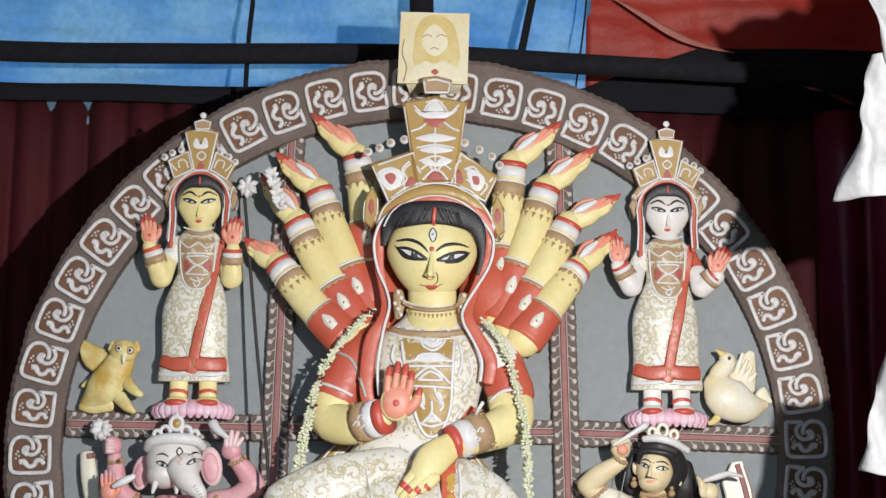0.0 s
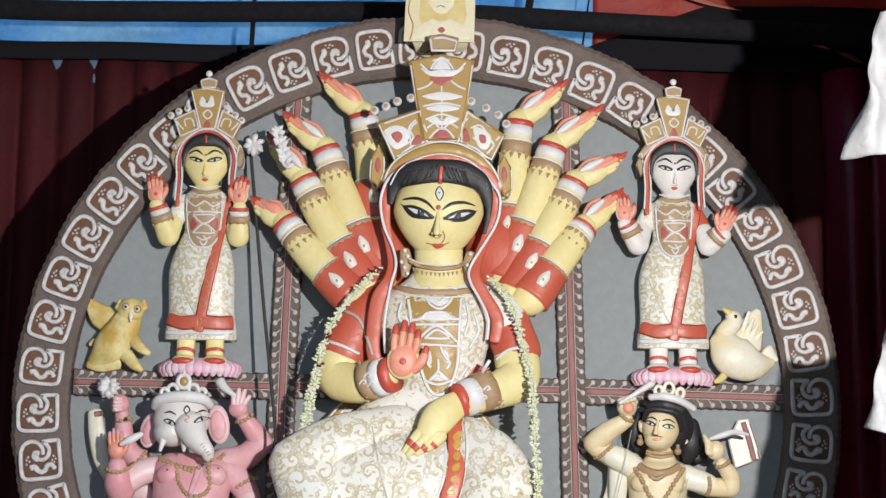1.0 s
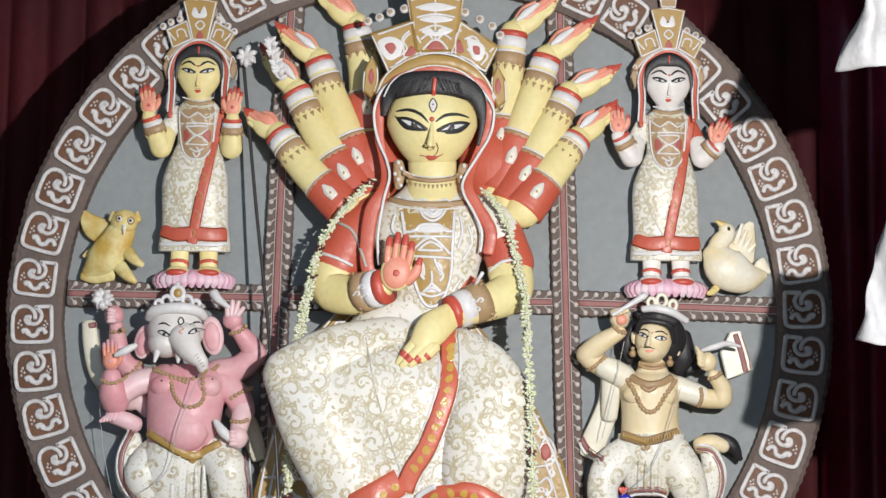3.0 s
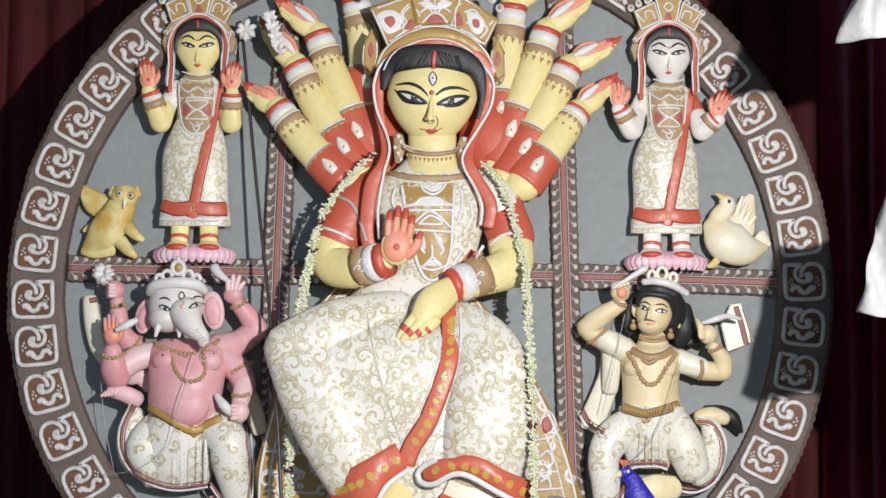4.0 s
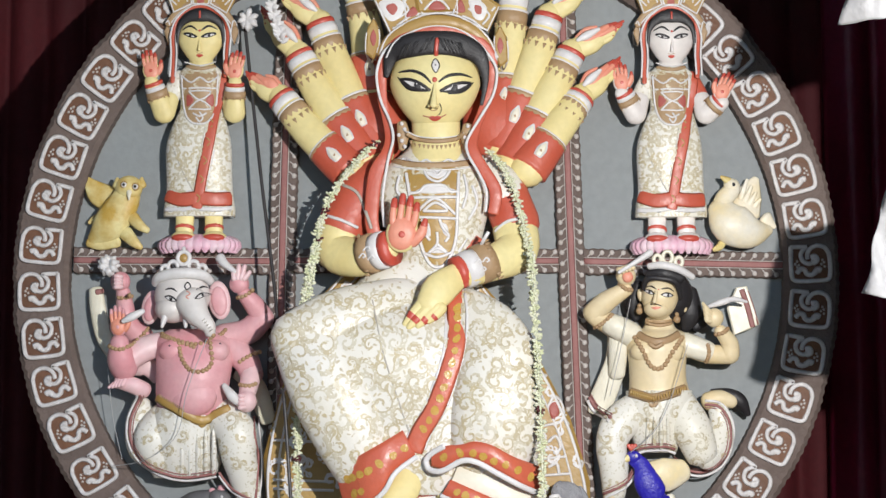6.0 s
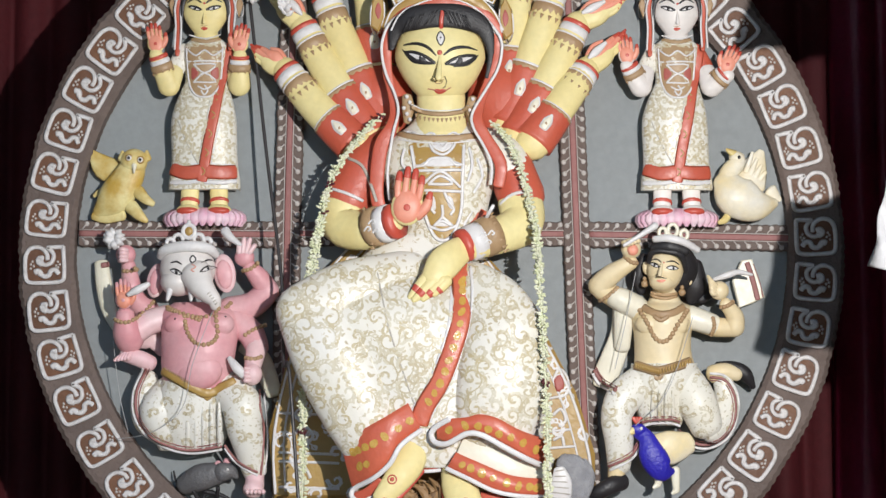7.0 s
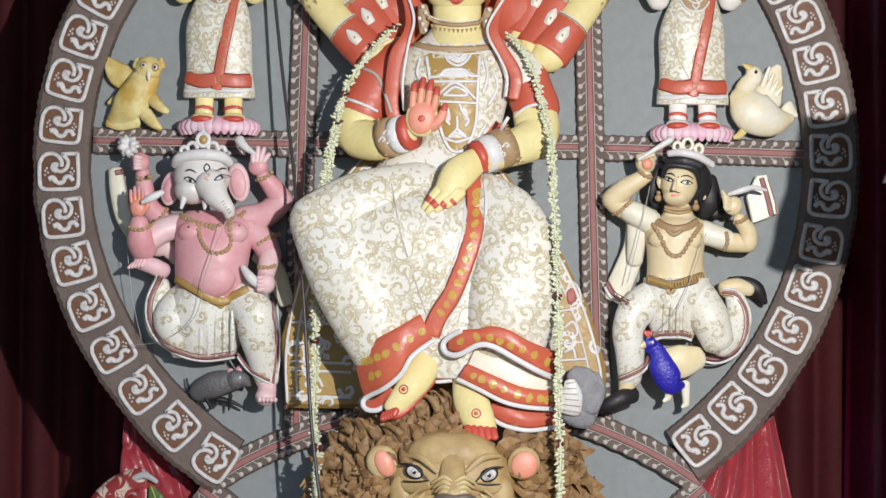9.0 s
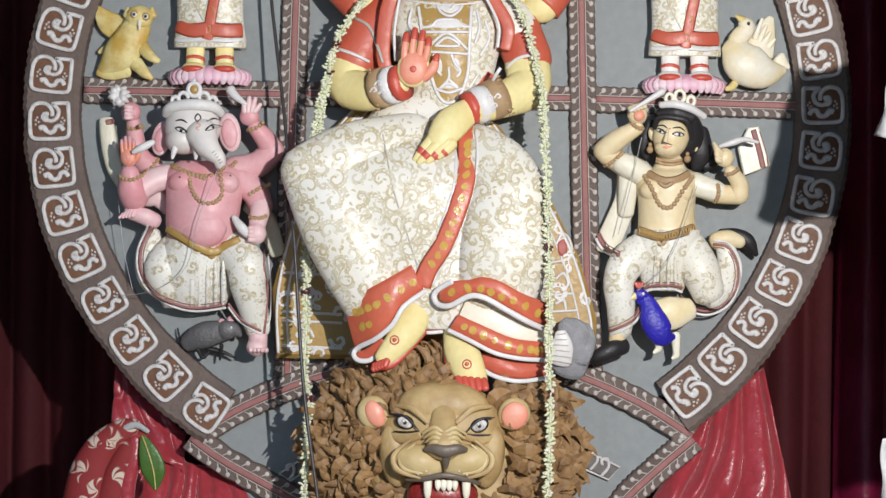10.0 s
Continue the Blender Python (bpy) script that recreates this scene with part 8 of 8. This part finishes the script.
garland([(-0.239, -0.420, 2.394), (-0.304, -0.430, 2.327), (-0.356, -0.440, 2.266), (-0.402, -0.450, 2.186), (-0.436, -0.470, 2.087), (-0.452, -0.500, 1.978), (-0.468, -0.500, 1.854)], [0.02, 0.5], "jasmine flower garland over the goddess's shoulder", 1)
garland([(-0.434, -0.500, 2.056), (-0.471, -0.500, 1.912), (-0.499, -0.500, 1.663)], [0.0], "jasmine flower garland hanging beside the throne", 4)
garland([(-0.505, -0.460, 1.511), (-0.502, -0.520, 1.340), (-0.501, -0.550, 1.170), (-0.504, -0.570, 1.021)] + [(-0.487, -0.580, 0.969), (-0.493, -0.600, 0.783), (-0.493, -0.620, 0.579)], [0.22, 0.6], "jasmine flower garland hanging beside the throne", 2)
garland([(0.144, -0.420, 2.360), (0.197, -0.430, 2.295), (0.236, -0.440, 2.206), (0.261, -0.460, 2.107), (0.280, -0.500, 1.988), (0.295, -0.520, 1.835)], [], "jasmine flower garland over the goddess's shoulder", 5)
garland([(0.283, -0.560, 2.009), (0.289, -0.660, 1.833), (0.299, -0.720, 1.628), (0.306, -0.740, 1.444), (0.309, -0.780, 1.263), (0.310, -0.800, 1.083)] + [(0.316, -0.800, 0.963), (0.311, -0.820, 0.820), (0.307, -0.840, 0.624)], [0.40, 0.74], "jasmine flower garland hanging down to the lion", 3)

# flower-headed staffs, dark and thin
METAL = paint("dark_iron_rod", (0.05, 0.045, 0.045), (0.03, 0.028, 0.028), 0.4, 10, 60, 0.2, 0.5)
c = Clay()
c.tube([(-0.736, -0.080, 2.888), (-0.667, -0.160, 2.328), (-0.599, -0.260, 1.836), (-0.582, -0.360, 1.548)] + [(-0.558, -0.400, 1.510), (-0.515, -0.460, 1.012), (-0.457, -0.500, 0.615), (-0.435, -0.520, 0.470)], 0.0062, METAL, 1, 8, 6)
for i in range(14):
    w, r = i * 2.4, 0.014 + 0.008 * (i % 3)
    o = Vector((-0.724, -0.095 - 0.006 * (i % 3), 2.893))
    u = Vector((math.cos(w), 0, math.sin(w)))
    c.tube([o, o + u * r - Vector((0, 0.010, 0)), o + u * (r + 0.013)], [0.006, 0.011, 0.004], WHITE, 0.6, 8, 3)
c.thing("flower_staff", "thin dark iron staff with a white flower head", "staff")
c = Clay()
for i in range(30):
    w, t = i * 2.4, i / 29
    o = Vector((-0.585 - 0.040 * t, -0.225, 2.785 + 0.135 * t))
    u = Vector((math.cos(w), -0.35, 0.55 + 0.4 * math.sin(w))).normalized()
    c.tube([o, o + u * 0.014, o + u * 0.028], [0.007, 0.0105, 0.003], WHITE, 0.6, 8, 3)
c.thing("white_flower", "white clay lotus bud held in an upper hand", "flower")

# painted card over the crown; the picture on it stays plain shapes
CARD = paint("cream_card", (0.74, 0.68, 0.50), (0.70, 0.58, 0.30), 0.6, 7, 50, 0.1, 0.8)
CARDTAN = paint("card_ochre_wash", (0.62, 0.46, 0.16), (0.70, 0.58, 0.30), 0.6, 9, 50, 0.1, 0.8)
CARDFACE = paint("card_pale_wash", (0.76, 0.70, 0.52), (0.74, 0.66, 0.44), 0.6, 9, 50, 0.1, 0.5)
card = tagged(new("painted_card"), "cream card with a pale ochre painted figure", "painting")
c = Clay()
c.plate([(-0.165, 3.538), (0.088, 3.534), (0.082, 3.265), (-0.175, 3.266)], -0.20, 0.006, CARD, 0.2)
c.part("board", card)
c.bake()
t = c.tree
c = Clay()
c.tree = t
c.fill([(-0.097, 3.497), (-0.044, 3.528), (0.023, 3.499), (0.049, 3.413), (0.037, 3.327), (-0.103, 3.325), (-0.117, 3.411)], CARDTAN, 0.0015)
c.fill([(-0.084, 3.454), (-0.043, 3.494), (0.003, 3.456), (0.008, 3.402), (-0.038, 3.365), (-0.084, 3.401)], CARDFACE, 0.003)
c.fill([(-0.136, 3.303), (-0.079, 3.351), (-0.041, 3.343), (0.004, 3.352), (0.056, 3.306), (0.050, 3.263), (-0.129, 3.261)], CARDFACE, 0.003)
for pts in ([(-0.084, 3.441), (-0.066, 3.450), (-0.051, 3.442)], [(-0.032, 3.442), (-0.016, 3.451), (0.003, 3.443)], [(-0.055, 3.395), (-0.042, 3.401), (-0.026, 3.395)], [(-0.151, 3.432), (-0.158, 3.378), (-0.141, 3.325), (-0.152, 3.271)]):
    c.stroke(pts, 0.004, TAN, lift=0.003, back=-0.205)
c.fill([(-0.053, 3.309), (-0.037, 3.322), (-0.022, 3.309), (-0.037, 3.296)], MAROON, 0.004)
c.part("painted_shape", card, "pale painted shapes in ochre and brown")

# white cloths hanging at the stage's edge
def crumple(corner, seed, amp=0.05):
    (ax, az), (bx, bz), (cx, cz), (dx, dz) = corner
    def at(u, v):
        x = (ax * (1 - u) + bx * u) * (1 - v) + (dx * (1 - u) + cx * u) * v
        z = (az * (1 - u) + bz * u) * (1 - v) + (dz * (1 - u) + cz * u) * v
        f = noise.noise(Vector((x * 9 + z * 3, z * 2.2, seed)))
        return (x + 0.02 * noise.noise(Vector((z * 8, u * 2, seed + 3))), -1.66 + 1.6 * amp * f + 0.05 * noise.noise(Vector((x * 22, z * 9, seed))), z + 0.03 * noise.noise(Vector((u * 7, 1.0, seed + 5))))
    return at
for corner, seed in (([(1.211, 2.966), (1.95, 3.06), (1.93, 2.589), (1.099, 2.545)], 1.0), ([(1.234, 2.168), (2.10, 2.23), (2.08, 1.76), (1.145, 1.795)], 2.0), ([(1.181, 3.175), (1.72, 3.25), (1.70, 2.897), (1.264, 2.876)], 3.0), ([(1.167, 0.969), (2.05, 1.40), (2.05, 0.50), (1.158, 0.52)], 4.0)):
    tagged(sheet("white_cloth", crumple(corner, seed), 60, 60, WHITECLOTH), "crumpled white cotton cloth hanging at the stage edge", "cloth", "white cloths")

# red satin drapes below the frame
def drape(corner, seed, y0, y1, folds, amp):
    (ax, az), (bx, bz), (cx, cz), (dx, dz) = corner
    def at(u, v):
        x = (ax * (1 - u) + bx * u) * (1 - v) + (dx * (1 - u) + cx * u) * v
        z = (az * (1 - u) + bz * u) * (1 - v) + (dz * (1 - u) + cz * u) * v
        s = u * folds + 0.8 * noise.noise(Vector((u * 3, v * 2.0, seed)))
        return (x, y0 + (y1 - y0) * v - amp * (0.3 + v) * abs(math.sin(math.pi * s)) ** 0.7 + 0.02 * noise.noise(Vector((x * 12, z * 6, seed))), z)
    return at
tagged(sheet("satin_drape", drape([(0.914, 0.855), (1.141, 1.036), (1.255, 0.346), (0.586, 0.337)], 1.0, 0.10, -0.10, 4.5, 0.06), 90, 50, SATIN), "shiny red satin drape gathered under the round frame", "drape", "satin drapes")
tagged(sheet("satin_drape", drape([(-1.257, 1.026), (-0.992, 0.757), (-0.990, 0.631), (-1.255, 0.774)], 2.0, 0.10, 0.04, 2.2, 0.03), 50, 30, SATIN), "shiny red satin drape gathered under the round frame", "drape", "satin drapes")
tagged(sheet("satin_drape", drape([(-1.140, 0.698), (-0.795, 0.623), (-0.583, 0.288), (-1.292, 0.279)], 3.0, 0.06, -0.12, 7, 0.05), 90, 50, SATIN), "shiny red satin drape gathered under the round frame", "drape", "satin drapes")

# a knotted patterned cloth with a leaf
PRINT = scroll("red_printed_cotton", (0.24, 0.022, 0.024), (0.50, 0.42, 0.34), 14, 0.8, turns=2.0, level=0.6, warp=0.02, second=(0.7, 0.6, 0.5))
GREEN = paint("mango_leaf", (0.055, 0.13, 0.02), (0.09, 0.17, 0.035), 0.4, 12, 60, 0.4, 0.7)
bundle = tagged(new("cloth_bundle"), "knotted red printed cotton cloth with a green leaf", "cloth bundle")
c = Clay()
c.tube([(-1.108, -0.200, 0.798), (-1.155, -0.220, 0.805), (-1.234, -0.220, 0.748), (-1.283, -0.220, 0.648), (-1.301, -0.220, 0.488)], [0.03, 0.045, 0.06, 0.075, 0.09], PRINT, 0.7, 18)
c.tube([(-1.100, -0.220, 0.786), (-1.144, -0.240, 0.732), (-1.189, -0.240, 0.632), (-1.217, -0.240, 0.472)], [0.03, 0.04, 0.05, 0.06], PRINT, 0.7, 16)
c.tube([(-1.121, -0.240, 0.782), (-1.122, -0.250, 0.714), (-1.147, -0.250, 0.614), (-1.155, -0.250, 0.474)], [0.02, 0.025, 0.03, 0.035], SATIN, 0.7, 12)
c.tube([(-1.171, -0.240, 0.807), (-1.120, -0.250, 0.829), (-1.076, -0.250, 0.806)], [0.012, 0.012, 0.008], WHITECLOTH, 0.7, 10)
c.part("knotted_cloth", bundle)
c = Clay()
c.tube([(-1.092, -0.270, 0.792), (-1.070, -0.280, 0.738), (-1.049, -0.280, 0.669), (-1.044, -0.270, 0.602)], [0.008, 0.034, 0.042, 0.006], GREEN, 0.12, 12, 6)
c.tube([(-1.091, -0.275, 0.792), (-1.068, -0.288, 0.739), (-1.048, -0.288, 0.670), (-1.043, -0.275, 0.607)], 0.0022, FEATHER, 1, 6, 4)
c.part("leaf", bundle, "green mango leaf")

# loose white threads
for pts in ([(-0.836, -0.300, 1.725), (-0.906, -0.280, 1.547), (-0.948, -0.250, 1.388), (-1.062, -0.220, 1.303), (-1.204, -0.100, 1.278)], [(-1.215, -0.120, 1.627), (-1.196, -0.100, 1.445), (-1.163, -0.100, 1.302)], [(0.845, -0.250, 1.702), (0.787, -0.250, 1.523), (0.728, -0.250, 1.404), (0.636, -0.280, 1.324)], [(0.651, -0.200, 1.862), (0.614, -0.180, 1.682), (0.578, -0.150, 1.521)]):
    pole_thing("thread", pts, 0.0014, WHITECLOTH, "thin white cotton thread strung across a statue", "thread", "white threads", 5)

for xx, zz in ((1.52, 2.6), (1.62, 1.95), (1.58, 3.1), (1.70, 1.0)):
    pole_thing("tie_cord", [(xx, -1.66, zz), (xx + 0.01, -1.67, zz + 0.6), (xx, -1.66, 4.74)], 0.005, WHITECLOTH, "white cord that holds a hanging cloth from the canopy", "cord", "tie cords", 6)
